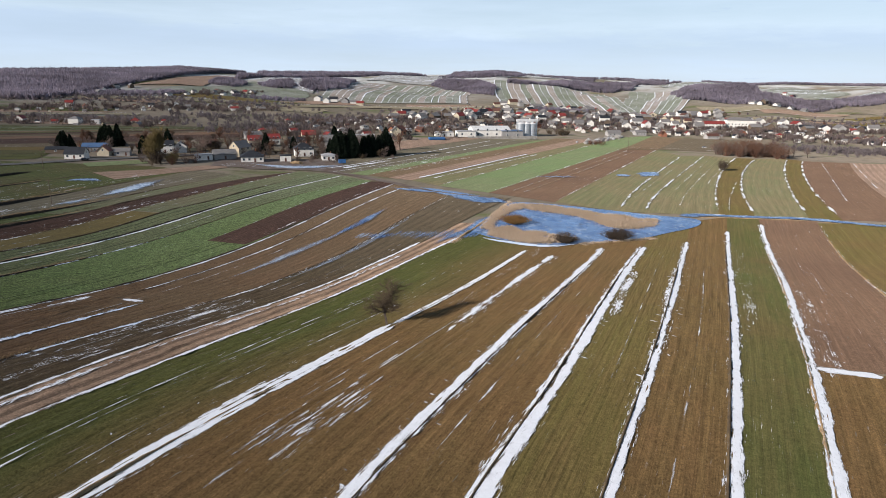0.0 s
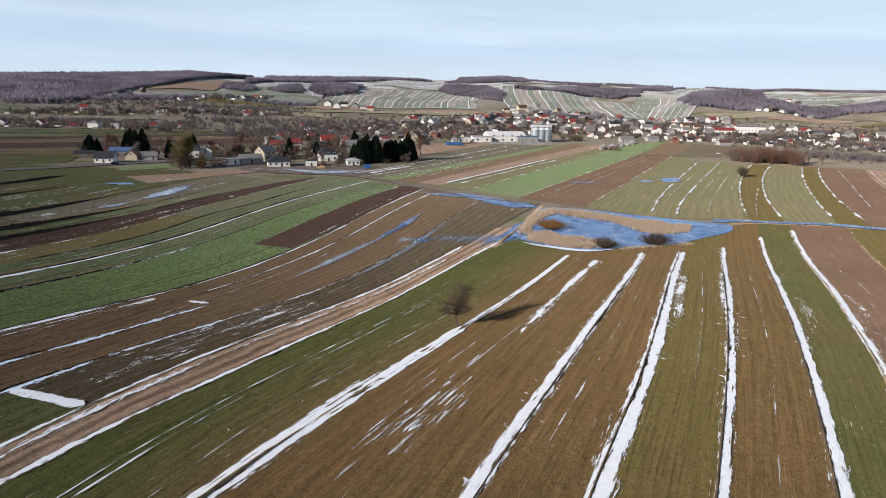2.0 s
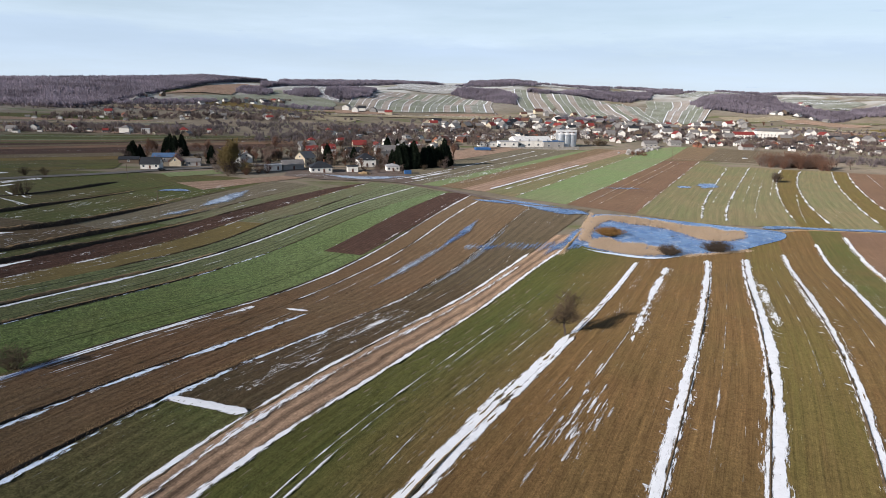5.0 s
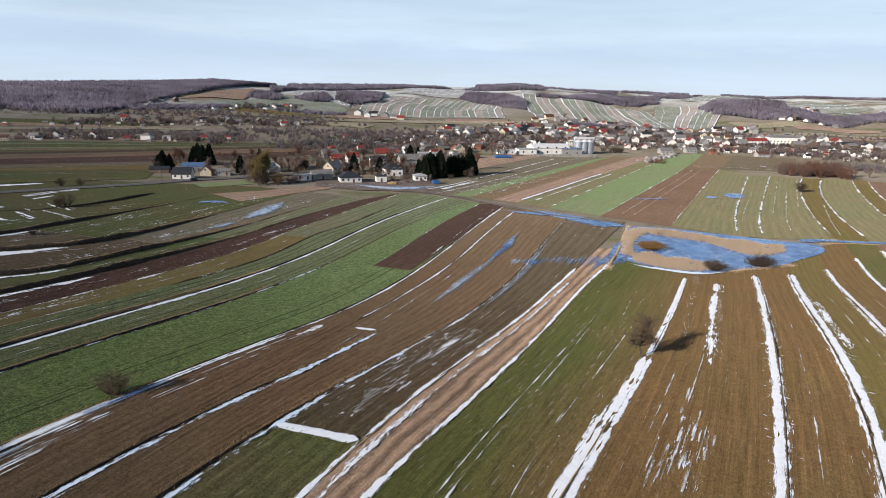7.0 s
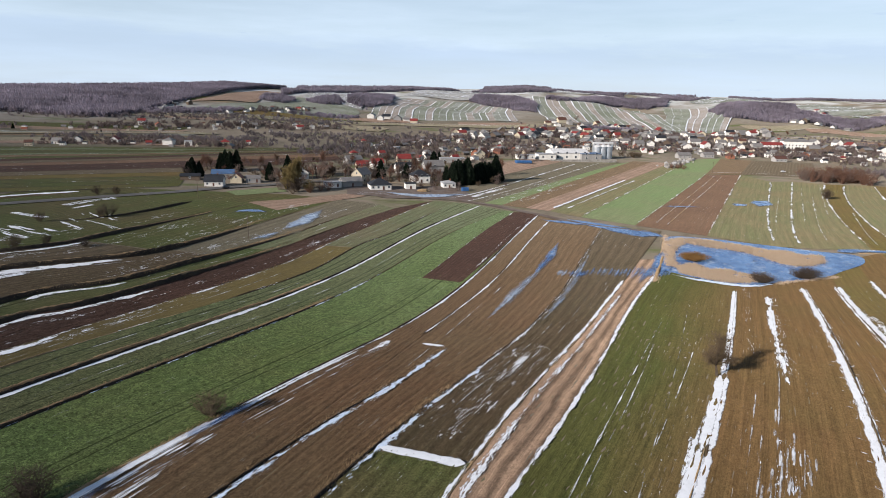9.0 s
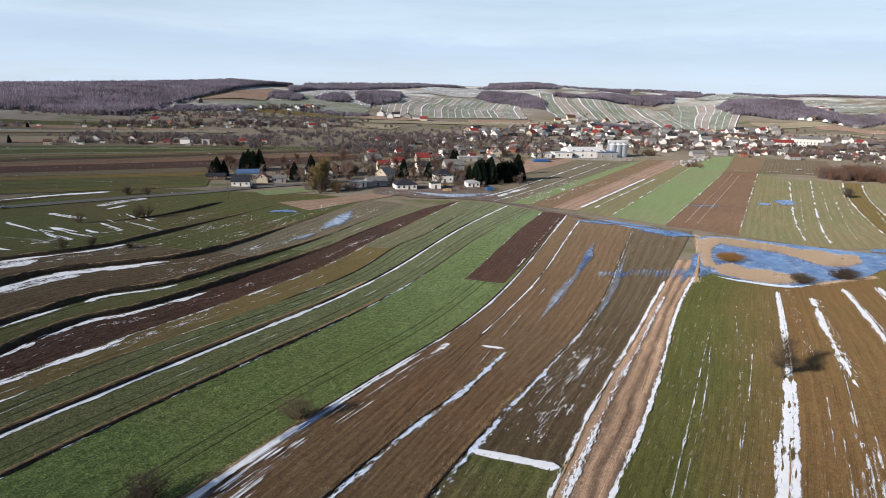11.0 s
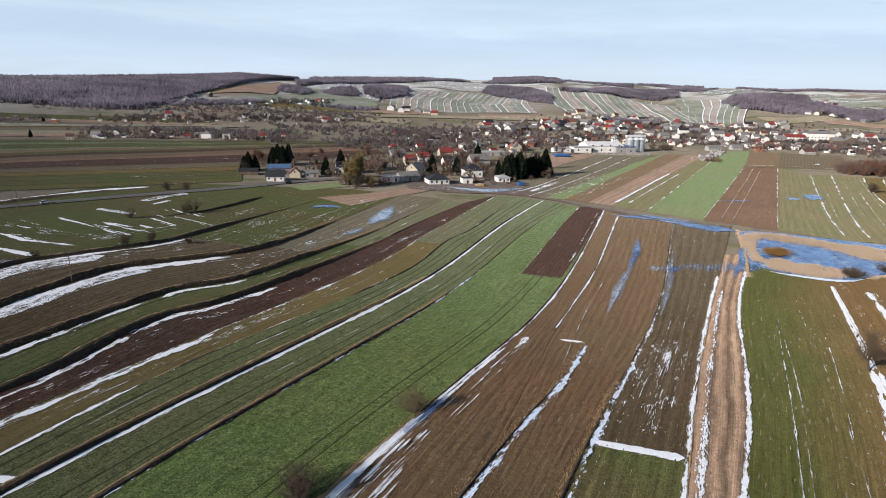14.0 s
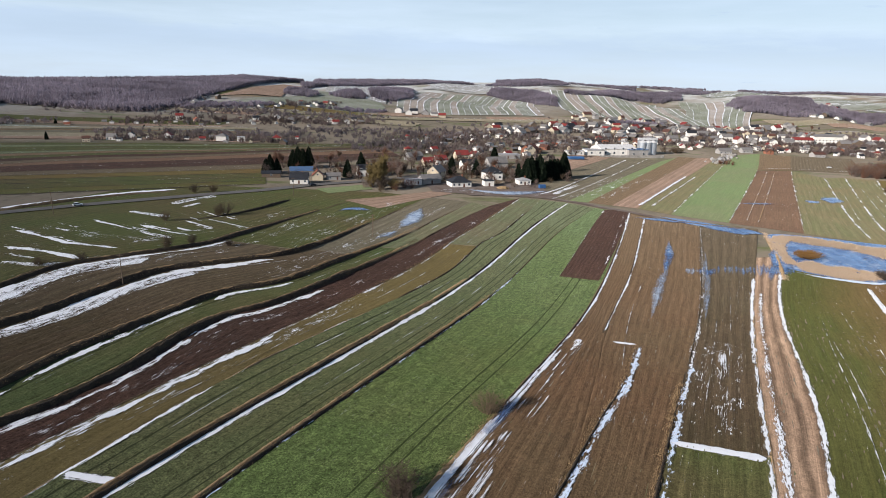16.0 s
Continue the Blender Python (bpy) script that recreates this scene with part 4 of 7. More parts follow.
for lab, a, b, mat in (
    ("frost-grey slope between two small woods", ((-246, 835), (-256, 930), (-262, 1010)), ((-160, 765), (-168, 880), (-205, 1060)), "frosted"),
    ("snow-dusted field over the strips", ((-127, 992), (-80, 1003), (-27, 998), (20, 1100)), ((-112, 1080), (-66, 1170), (-20, 1215), (30, 1225)), "frosted"),
    ("snow-dusted field on the skyline", ((84, 1160), (140, 1190), (215, 1215)), ((96, 1325), (160, 1345), (240, 1370)), "frosted"),
    ("rimy fields behind the hill wood", ((400, 1062), (500, 1120), (668, 1085)), ((402, 1255), (510, 1320), (690, 1290)), "hill_green"),
    ("rimy pasture beyond the eastern farms", ((560, 900), (640, 960), (760, 960)), ((540, 960), (650, 1060), (800, 1080)), "hill_green"),
    ("rimy fields on the far western hill", ((-640, 720), (-560, 760), (-480, 800)), ((-680, 860), (-570, 880), (-470, 890)), "frosted"),
):
    a, b = smoothed(a, 6), smoothed(b, 6)
    field(lab, a, b, mat, 1.0)
    for q in (0.2, 0.45, 0.7, 0.9):
        p = even(a, 40)[0] * (1 - q) + even(b, 40)[0] * q
        snow(p, -9, 9, "snow_hill", "patchy snow on a hilltop field", 1.5, 0.2)

# ---- ditches, banks and the snow beside them ----
def margin(line, y0, y1, wl, wr, ridge="bank", mat="snow", h=0.22, w=0.5, centred=False):
    p = cut(line, y0, y1, (wl - wr) / 2 if centred else 0, 1.0)
    # a ridge in ditch soil carries the ditch's shade in its near-black colour
    if ridge:
        bank(p, w, h, ridge, "narrow grassy ridge between two field strips")
    if centred:
        snow(p, -wl - 0.95, wr + 0.95, "snow_dust", "flecks of snow either side of a snow strip")
    if wl:
        snow(p, -wl - 0.25, 0.12, mat)
    if wr:
        snow(p, -0.12, wr + 0.25, mat)


margin(R0, 100, 183, 0.7, 0.5, "straw", "snow_thin")
margin(R1, -15, 181, 0.2, 1.0, "straw", "snow", 0.2, 0.4, centred=True)
snow(cut(R1, 66, 112), 0.3, 3.8, "snow_dust", "patchy snow spreading into the rust-brown field")
snow(np.array(Rx), -0.9, 1.1)
margin(R2, -15, 172, 0.0, 1.1, "bank", "snow", 0.30, 0.28, centred=True)
snow(cut(R2, 86, 150), 1.2, 4.2, "snow_dust", "streaked snow on the young rye")
margin(R3, -15, 158, 0.1, 0.9, "bank", "snow", 0.30, 0.28, centred=True)
snow(cut(R3, 88, 126), -1.8, 0.0, "snow_thin", "patchy snow on the young rye")
margin(R4, -15, 150, 0.45, 1.35, "bank", "snow", 0.30, 0.28, centred=True)
snow(cut(R4, 86, 122), 0.9, 3.2, "snow_thin", "ragged snow lobe on the young rye")
margin(R5, -15, 146, 1.15, 0.2, "bank", "snow", 0.30, 0.28, centred=True)
snow(np.array(R6) + (-0.4, 0), -0.9, 0.9, "snow_drift", "broad streak of thawing snow on bare soil")
snow(np.array(R6), -1.9, 1.9, "snow_dust", "flecks of thawing snow on bare soil")
snow(np.array(R6) + (1.2, 14), -1.6, 1.2, "snow_dust", "streaked snow on bare soil")
margin(R7, 84, 142, 0.6, 0.2, "bank", "snow_full", 0.25, 0.3)
margin(R7, 60, 86, 1.1, 0.5, "bank", "snow_full", 0.36, 0.4)
margin(R7, -15, 62, 1.35, 0.65, "bank", "snow_full", 0.42, 0.45)
bank(cut(R7, -15, 80, -0.3, 1.0), 0.3, 0.42, "straw", "fringe of bleached grass between two snow strips")
snow(cut(R7, 50, 69), -2.3, -0.8, "snow_drift", "snow drifted beside a furrow")
snow(cut(R7, 20, 54), 0.6, 1.7, "snow_thin", "snow drifted beside a furrow")
streak = random.Random(31)
for k in range(28):
    sft, y0 = streak.uniform(6.2, 13.2), streak.gauss(54, 5)
    snow(cut(R7, y0, y0 + streak.uniform(3, 10), sft), -streak.uniform(0.1, 0.3), streak.uniform(0.1, 0.3), streak.choice(("snow_line", "snow_line", "snow_thin")), "streak of snow in a drill row on bare soil")
snow(cut(R7, 52, 64, 9.5), -1.7, 1.7, "snow_dust", "combed streaks of snow on bare soil")
snow(cut(R7, 47, 57, 12.0), -1.3, 1.3, "snow_dust", "combed streaks of snow on bare soil")
for p, w in ((((-5.2, 118.4), (-14.2, 99.8), (-26.6, 72.9), (-35.0, 55.1), (-42.4, 39.0)), 0.13), (((-10.3, 106.8), (-19.5, 85.3), (-27.6, 67.8), (-33.8, 55.1), (-40.8, 40.0)), 0.15),
             (((4.1, 129.5), (-8.4, 99.2), (-19.2, 74.2), (-28.2, 54.5), (-34.6, 40.0)), 0.08)):
    snow(smoothed(p, 1.0), -w, w, "snow_line", "thin line of snow in a drill row")


def ladder(line, y0, y1, off, half, gap, rng, thick=0.22):
    """Short rungs of snow lying across the drill rows."""
    p = cut(line, y0, y1, off, gap)
    for (x, y), d in zip(p, np.gradient(p, axis=0)):
        if rng.random() < 0.72:
            across = np.array((d[1], -d[0])) / np.hypot(*d)
            c, w = (x, y) + across * rng.gauss(0, half * 0.3), half * rng.uniform(0.35, 1.0)
            snow(np.array([c - across * w, c + across * w]), -rng.uniform(0.05, thick), rng.uniform(0.05, thick), "snow_line", "small rung of snow across the drill rows")


ladder(R7, 88, 122, -7.4, 1.0, 1.3, streak)
ladder(R7, 46, 72, -5.0, 0.7, 2.1, streak)
ladder(R7, 50, 66, -7.6, 0.6, 2.4, streak)
ladder(R6, 84, 128, 0.9, 1.4, 1.0, streak)
for lin, y0, y1, off in ((R4, 60, 128, 2.1), (R3, 64, 132, -1.2), (R3, 70, 128, 1.7), (R2, 66, 138, 2.0), (R5, 50, 110, 0.9), (R5, 40, 90, -1.5)):
    ladder(lin, y0, y1, off, 1.2, 1.7, streak, 0.3)
for off, y0, y1 in ((5.5, 84, 150), (7.0, 92, 160), (3.4, 76, 104), (4.6, 74, 96)):
    snow(cut(R1, y0, y1, off), -0.6, 0.6, "snow_dust", "flecks of snow on rust-brown soil")
    ladder(R1, y0, y1, off, 0.5, 3.1, streak)
for s, y0, y1 in ((5.0, 52, 80), (8.3, 60, 104), (-6.3, 60, 100)):
    snow(cut(R7, y0, y1, s), -0.14, 0.14, "snow_line", "broken line of snow in a drill row")
for lin, s, y0, y1 in ((S3, 4.0, 62, 120), (S3, 7.0, 70, 140), (S45, 4, 60, 150), (S9, 4, 60, 150), (S8, 5, 60, 180), (S10, 5, 60, 200), (BB, 4, 70, 190), (BA, 6, 80, 200), (R5, 4, 40, 120), (R3, 5, 40, 140), (R4, 6, 60, 140)):
    snow(cut(lin, y0, y1, s), -0.1, 0.1, "snow_line", "faint line of snow in a drill row")
snow(cut(R7, 46, 74, -3.6), -1.0, 1.0, "snow_dust", "flecks of snow on young rye")
snow(cut(S1, -15, 160), -0.5, 0.6)
margin(S2, 88, 150, 0.65, 0.0, "straw", "snow", 0.2, 0.4)
margin(S2, -15, 90, 0.55, 0.0, "straw", "snow", 0.2, 0.4)
snow(cut(S2, -15, 140), 0.6, 2.2, "snow_thin", "broken snow on the edge of the stubble")
snow(np.array(S3x), -1.1, 1.0)
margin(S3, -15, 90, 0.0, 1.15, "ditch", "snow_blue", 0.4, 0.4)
snow(cut(S3, 56, 96), 0.3, 1.1, "snow_thin", "crust of snow on furrow ice", 0.23)
margin(S3, 86, 205, 0.25, 0.8, "bank", "snow_thin", 0.2, 0.3)
snow(cut(S3, 62, 104, 5.6), -3.6, 3.6, "snow_dust", "flecked snow on wet stubble")
snow(cut(S3, 78, 104, 6.0), -1.2, 1.0, "snow_comb", "flecked snow on wet stubble")
margin(S4, -15, 101, 0.1, 1.1, "ditch", "snow_blue", 0.35, 0.32)
snow(cut(S4, -15, 100), 0.4, 1.3, "snow_thin", "crust of snow on furrow ice", 0.23)
snow(np.array(S4x), -0.8, 0.8)
margin(S5, 107, 215, 0.0, 0.45, "bank", "snow", 0.25, 0.35)
margin(S6, 68, 222, 0.0, 0.55, "bank", "snow", 0.35, 0.45)
margin(S6, -15, 68, 0.0, 1.3, "straw", "snow", 0.6, 0.8)
tagged(ribbon("puddle", cut(S6, -15, 61), 1.4, 2.8, M["ice_thin"], 0.205, 0.3, 0), "dark frozen meltwater in plough furrows", "ice", kind="structure")
tagged(ribbon("puddle", cut(S6, 62, 72), 0.5, 1.7, M["ice_clear"], 0.24, 0.3, 0), "blue frozen meltwater beside a shrub", "ice", kind="structure")
snow(cut(S6, 66, 98), 0.5, 1.5, "snow", "icy snow below a grassy edge")
snow(cut(S6, 88, 104), 1.6, 4.6, "snow_dust", "patch of snow on bare soil")
snow(cut(S6, 96, 104), 1.8, 3.6, "snow_thin", "patch of snow on bare soil")
snow(cut(S6, 148, 216), -1.9, -0.9, "snow_thin", "broken line of snow on ploughed soil", 0.36)
for k in range(34):
    y0 = streak.uniform(62, 96)
    sft = 0.8 + streak.random() * (5.2 - 0.05 * (y0 - 62))
    w = streak.uniform(0.02, 0.15)
    snow(cut(S6, y0, y0 + streak.uniform(3, 12), sft), -w, w, "snow_line", "streak of snow in a plough furrow", 0.22)
for k in range(84):
    y0 = streak.uniform(18, 60)
    sft = 1.0 + streak.random() * min(6.0, 2.0 + 0.16 * (62 - y0))
    w = streak.uniform(0.03, 0.24)
    snow(cut(S6, y0, min(63, y0 + streak.uniform(4, 14)), sft), -w, w, "snow_line", "streak of snow in a plough furrow", 0.22)
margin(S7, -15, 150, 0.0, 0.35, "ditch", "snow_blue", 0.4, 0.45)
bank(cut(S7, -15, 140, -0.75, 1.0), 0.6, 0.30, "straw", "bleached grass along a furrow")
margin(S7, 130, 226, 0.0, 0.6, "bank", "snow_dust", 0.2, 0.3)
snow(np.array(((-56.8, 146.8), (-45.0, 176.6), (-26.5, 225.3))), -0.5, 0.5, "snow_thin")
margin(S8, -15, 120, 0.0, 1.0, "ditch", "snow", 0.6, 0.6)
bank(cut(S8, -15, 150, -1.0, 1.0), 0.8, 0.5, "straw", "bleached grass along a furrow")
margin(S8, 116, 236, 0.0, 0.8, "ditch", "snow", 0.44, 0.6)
margin(S9, -15, 76, 0.0, 0.5, "straw", "snow", 0.25, 0.35)
margin(S9, 76, 120, 0.0, 0.3, "straw", "snow_thin", 0.25, 0.35)
margin(S9, 120, 236, 0.4, 0.3, "bank", "snow_thin", 0.3, 0.35)
snow(np.array(S9x), -1.0, 0.8)
margin(S10, -15, 120, 0.0, 0.9, "bank", "snow_thin", 0.2, 0.4)
margin(S10, 120, 240, 0.0, 1.0, "bank", "snow_thin", 0.2, 0.4)
snow(cut(S10, -15, 130), 0.4, 4.6, "snow_dust", "thawing snow patches on an olive strip")
for lin, y0, y1 in ((BC, 168, 222), (BB, 180, 228), (BA, 188, 230), (AA, 203, 238)):
    bank(cut(lin, y0, y1, 0, 1.0), 0.6, 0.3, "bank", "low grassy ridge between two field strips")
    snow(cut(lin, y0, y1), 0.1, 0.6, "snow_thin")
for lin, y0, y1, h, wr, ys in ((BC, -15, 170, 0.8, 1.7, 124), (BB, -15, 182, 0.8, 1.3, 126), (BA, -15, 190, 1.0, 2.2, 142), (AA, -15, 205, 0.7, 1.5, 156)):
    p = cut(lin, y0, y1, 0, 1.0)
    # the dark grass colour deepens the shade on the steep side
    bank(p, 0.95, h * 1.15, "bank_shade", "terrace bank of dead grass with a steep shaded side")
    bank(cut(lin, y0, y1, -1.25, 1.0), 0.8, h * 0.9, "straw", "fringe of dead grass along a terrace edge")
    snow(cut(lin, y0, ys, 0, 1.0), 0.9, 1.2 + wr * 1.1, "snow_drift", "snow lying below a terrace bank", 0.2, 0.3)
    snow(cut(lin, ys - 6, y1, 0, 1.0), 0.9, 1.7, "snow_dust", "flecks of snow below a terrace bank", 0.2)
snow(cut(BA, 60, 130), 2.5, 6.6, "snow_thin", "broad snowdrift below a terrace bank")
snow(cut(AA, 60, 200), 2.0, 9.0, "snow_dust", "flecked snow on a terrace")
snow(cut(AA, 60, 136), 1.2, 7.5, "snow_thin", "streaked snow on a terrace")
snow(cut(AA, 20, 126), 2.6, 6.4, "snow_comb", "streaked snow on a terrace")
snow(cut(S10, -15, 96), 0.3, 2.4, "snow_drift", "thawing snow patches on an olive strip")
snow(cut(BA, 150, 222), -9, -2, "snow_dust", "flecked snow on a terrace")
snow(cut(BB, 120, 215), -9, -3, "snow_dust", "flecked snow on a terrace")
snow(cut(BC, 60, 200), 3.5, 7.0, "snow_dust", "flecked snow on ploughed soil")
bank(smoothed(BD, 1.0), 1.0, 0.95, "bank_shade", "short terrace bank with shrubs")
snow(np.array(((-189.6, 168.9), (-176.2, 159.9), (-162.1, 150.4))), -0.84, 0.84, "snow_drift", "streak of snow on a sloping pasture", 0.25)
snow(np.array(((-173.5, 163.8), (-163.2, 157.0), (-153.5, 153.2))), -1.02, 1.02, "snow_drift", "streak of snow on a sloping pasture", 0.25)
snow(np.array(((-163.5, 172.2), (-152.2, 163.9))), -0.84, 0.84, "snow_drift", "streak of snow on a sloping pasture", 0.25)
snow(np.array(((-158.7, 176.7), (-142.8, 167.5))), -0.93, 0.93, "snow_thin", "streak of snow on a sloping pasture", 0.25)
snow(np.array(((-178.4, 198.4), (-175.4, 207.7), (-169.8, 215.8))), -2.33, 2.33, "snow_thin", "streak of snow on a sloping pasture", 0.25)
snow(np.array(((-173.2, 193.6), (-170.3, 202.6))), -1.40, 1.40, "snow_thin", "streak of snow on a sloping pasture", 0.25)
snow(np.array(((-201.2, 152.8), (-179.6, 140.3), (-165.3, 138.1))), -1.11, 1.11, "snow_drift", "streak of snow on a sloping pasture", 0.25)
snow(np.array(((-193.9, 136.6), (-180.7, 133.0), (-168.2, 128.2))), -1.22, 1.22, "snow_drift", "streak of snow on a sloping pasture", 0.25)
snow(np.array(((-185.8, 124.8), (-177.6, 123.7), (-169.9, 125.5))), -1.40, 1.40, "snow_thin", "streak of snow on a sloping pasture", 0.25)
snow(np.array(((-199.6, 158.6), (-175.1, 147.5), (-157.0, 146.0))), -2.79, 2.79, "snow_dust", "streak of snow on a sloping pasture", 0.25)
snow(np.array(((-185.3, 183.4), (-170.3, 177.1))), -1.86, 1.86, "snow_thin", "streak of snow on a sloping pasture", 0.25)
snow(np.array(((-169.9, 137.7), (-163.3, 147.1), (-149.3, 165.8))), -2.79, 2.79, "snow_dust", "streak of snow on a sloping pasture", 0.25)
snow(np.array(((-145.9, 175.6), (-137.8, 198.9))), -2.33, 2.33, "snow_dust", "streak of snow on a sloping pasture", 0.25)
snow(np.array(((-198.3, 165.1), (-191.7, 160.0), (-186.7, 157.5))), -0.46, 0.38, "snow_drift", "streak of snow on a sloping pasture", 0.25)
snow(np.array(((-172.7, 158.2), (-164.6, 153.0), (-158.0, 150.4))), -0.38, 0.65, "snow_drift", "streak of snow on a sloping pasture", 0.25)
snow(np.array(((-193.2, 161.5), (-188.8, 158.0), (-185.9, 156.8))), -0.46, 0.84, "snow_drift", "streak of snow on a sloping pasture", 0.25)
snow(np.array(((-158.8, 167.4), (-154.8, 164.1), (-151.7, 163.3))), -0.55, 0.65, "snow_drift", "streak of snow on a sloping pasture", 0.25)
snow(np.array(((-148.7, 170.2), (-143.9, 166.4), (-140.2, 165.4))), -0.75, 0.55, "snow_drift", "streak of snow on a sloping pasture", 0.25)
snow(np.array(((-178.4, 163.7), (-172.2, 158.7), (-167.4, 156.5))), -0.38, 0.84, "snow_drift", "streak of snow on a sloping pasture", 0.25)
snow(np.array(((-164.4, 188.8), (-158.9, 183.5), (-154.6, 180.9))), -0.75, 0.55, "snow_drift", "streak of snow on a sloping pasture", 0.25)
snow(np.array(((-191.1, 148.9), (-186.4, 146.0), (-182.9, 144.8))), -0.55, 0.46, "snow_drift", "streak of snow on a sloping pasture", 0.25)
snow(np.array(((-166.0, 187.4), (-162.1, 183.2), (-159.3, 182.3))), -0.65, 0.46, "snow_drift", "streak of snow on a sloping pasture", 0.25)
snow(np.array(((-159.3, 143.1), (-156.4, 141.5), (-154.1, 141.4))), -0.65, 0.38, "snow_drift", "streak of snow on a sloping pasture", 0.25)
snow(np.array(((-164.4, 152.4), (-160.7, 150.2), (-158.0, 149.8))), -0.55, 0.65, "snow_drift", "streak of snow on a sloping pasture", 0.25)
snow(np.array(((-205.5, 157.4), (-197.0, 151.9), (-190.5, 148.9))), -0.65, 0.46, "snow_drift", "streak of snow on a sloping pasture", 0.25)
snow(np.array(((-154.9, 182.7), (-151.6, 179.5), (-149.1, 178.9))), -0.55, 0.38, "snow_drift", "streak of snow on a sloping pasture", 0.25)
snow(np.array(((-161.8, 162.1), (-158.8, 159.7), (-156.5, 159.2))), -0.46, 0.84, "snow_drift", "streak of snow on a sloping pasture", 0.25)
snow(np.array(((-162.9, 180.2), (-158.5, 176.2), (-155.2, 175.0))), -0.55, 0.46, "snow_drift", "streak of snow on a sloping pasture", 0.25)
snow(np.array(((-173.0, 165.8), (-166.4, 160.7), (-161.2, 158.3))), -0.55, 0.55, "snow_drift", "streak of snow on a sloping pasture", 0.25)
snow(np.array(((-164.6, 177.8), (-159.4, 173.3), (-155.5, 171.3))), -0.38, 0.84, "snow_drift", "streak of snow on a sloping pasture", 0.25)
snow(np.array(((-158.0, 187.6), (-154.1, 183.4), (-151.1, 182.0))), -0.75, 0.65, "snow_drift", "streak of snow on a sloping pasture", 0.25)
snow(np.array(((-164.1, 148.0), (-159.0, 145.3), (-154.8, 144.4))), -0.55, 0.38, "snow_drift", "streak of snow on a sloping pasture", 0.25)
snow(np.array(((-197.4, 159.6), (-190.8, 154.9), (-186.0, 152.5))), -0.55, 0.46, "snow_drift", "streak of snow on a sloping pasture", 0.25)
snow(np.array(((-178.4, 133.2), (-172.4, 130.8), (-167.5, 129.6))), -0.55, 0.38, "snow_drift", "streak of snow on a sloping pasture", 0.25)
snow(np.array(((-185.2, 145.1), (-178.6, 141.6), (-173.0, 139.7))), -0.55, 0.46, "snow_drift", "streak of snow on a sloping pasture", 0.25)
snow(np.array(((-188.3, 130.9), (-183.5, 128.8), (-179.4, 127.9))), -0.84, 0.55, "snow_drift", "streak of snow on a sloping pasture", 0.25)


# road, tracks, yard
rd = smoothed([(-330, 60)] + list(road) + [(-108, 277), (-96, 290), (-84, 308)], 2)
tagged(ribbon("road", rd, -2.4, 2.4, M["asphalt"], 0.32, 0.02, 0.06), "narrow worn asphalt road into the village", "road", kind="structure")
bank(smoothed(bandw, 1.0), 2.4, 0.8, "bank", "roadside bank of dead grass")
snow(smoothed(bandw, 1.0), -4.6, -1.2, "snow_drift", "long snowdrift beside the road")
snow(smoothed([(-330, 66), (-270, 128), (-222, 178)], 1.0), -4.5, 0, "snow_drift", "long snowdrift beside the road")
tr = smoothed(track, 1.5)
tagged(ribbon("track", tr, -1.6, 1.6, M["mud"], 0.3, 0.15, 0.05), "muddy farm track between the fields", "track", kind="structure")
tagged(sheet("yard", np.array([(-92, 246), (-60, 243.5), (-40, 246.5)]), np.array([(-96, 268), (-64, 275), (-46, 282)]), M["mud"], 0.24), "trodden muddy yard with slush", "yard", kind="structure")
snow(np.array([(-90, 250), (-60, 250), (-40, 258)]), -4, 4, "snow_dust", "slush on the muddy yard", 0.4)
field("stubble patch beside the willow", np.array([(-124, 220), (-108, 232), (-90, 250)]), np.array([(-110, 208), (-98, 226), (-84, 244)]), "tan", 0.2)
field("small bright green plot by the road", np.array([(-139, 240), (-122, 255)]), np.array([(-132, 232), (-116, 246)]), "wheat_far", 0.2)
for a, b in (((-36, 246), (20, 330)), ((-28, 246), (40, 345))):
    snow(np.array([a, b]), -1.4, 1.8, "snow_dust", "streaked snow on bleached grass", 0.3)
for x, w in ((-36, 3.5), (-29, 3.0), (-22, 2.5)):
    snow(np.array([(x, 247), (x + 15, 274), (x + 34, 308)]), -w, w, "snow_dust", "slushy snow below the spruces", 0.32)
for p, w in ((((-50.7, 246.0), (-30.2, 279.6), (27.4, 393.0)), 1.0), (((-45.0, 240.0), (-19.4, 282.6), (44.9, 405.2)), 0.8), (((-42.0, 252.0), (-24.0, 284.0)), 1.6)):
    snow(smoothed(p, 1.0), -w, w, "snow_thin", "streak of snow on a bleached strip", 0.32)
snow(cut(n3, 236, 330, 4), -0.9, 0.9, "snow_thin", "line of snow on a far strip", 0.3)
snow(cut(n3, 236, 330, -1), -0.8, 0.8, "snow", "line of snow on a far strip", 0.3)
for lin, y0, y1, mat in ((n1, 243, 380, "snow_dust"), (n2, 240, 300, "snow_dust"), (n4, 224, 400, "snow_thin"), (n5, 214, 372, "snow_thin"), (n6, 202, 376, "snow_thin"),
                         (m1, 194, 350, "snow_drift"), (m2, 194, 355, "snow_drift"), (m3, 196, 350, "snow_drift"), (m4, 196, 350, "snow_drift"), (m5, 194, 352, "snow_drift"), (m6, 194, 350, "snow_drift"), (m7, 222, 345, "snow_thin"), (m8, 256, 348, "snow_thin")):
    snow(cut(lin, y0, y1), -0.65, 0.65, mat, "line of snow between far field strips", 0.3)
for s, y0, y1 in ((5, 230, 330), (10, 200, 300), (15, 250, 345), (-6, 210, 290), (26, 196, 260)):
    snow(cut(m2, y0, y1, s), -0.6, 0.6, "snow_thin", "broken line of snow on an olive strip", 0.3)
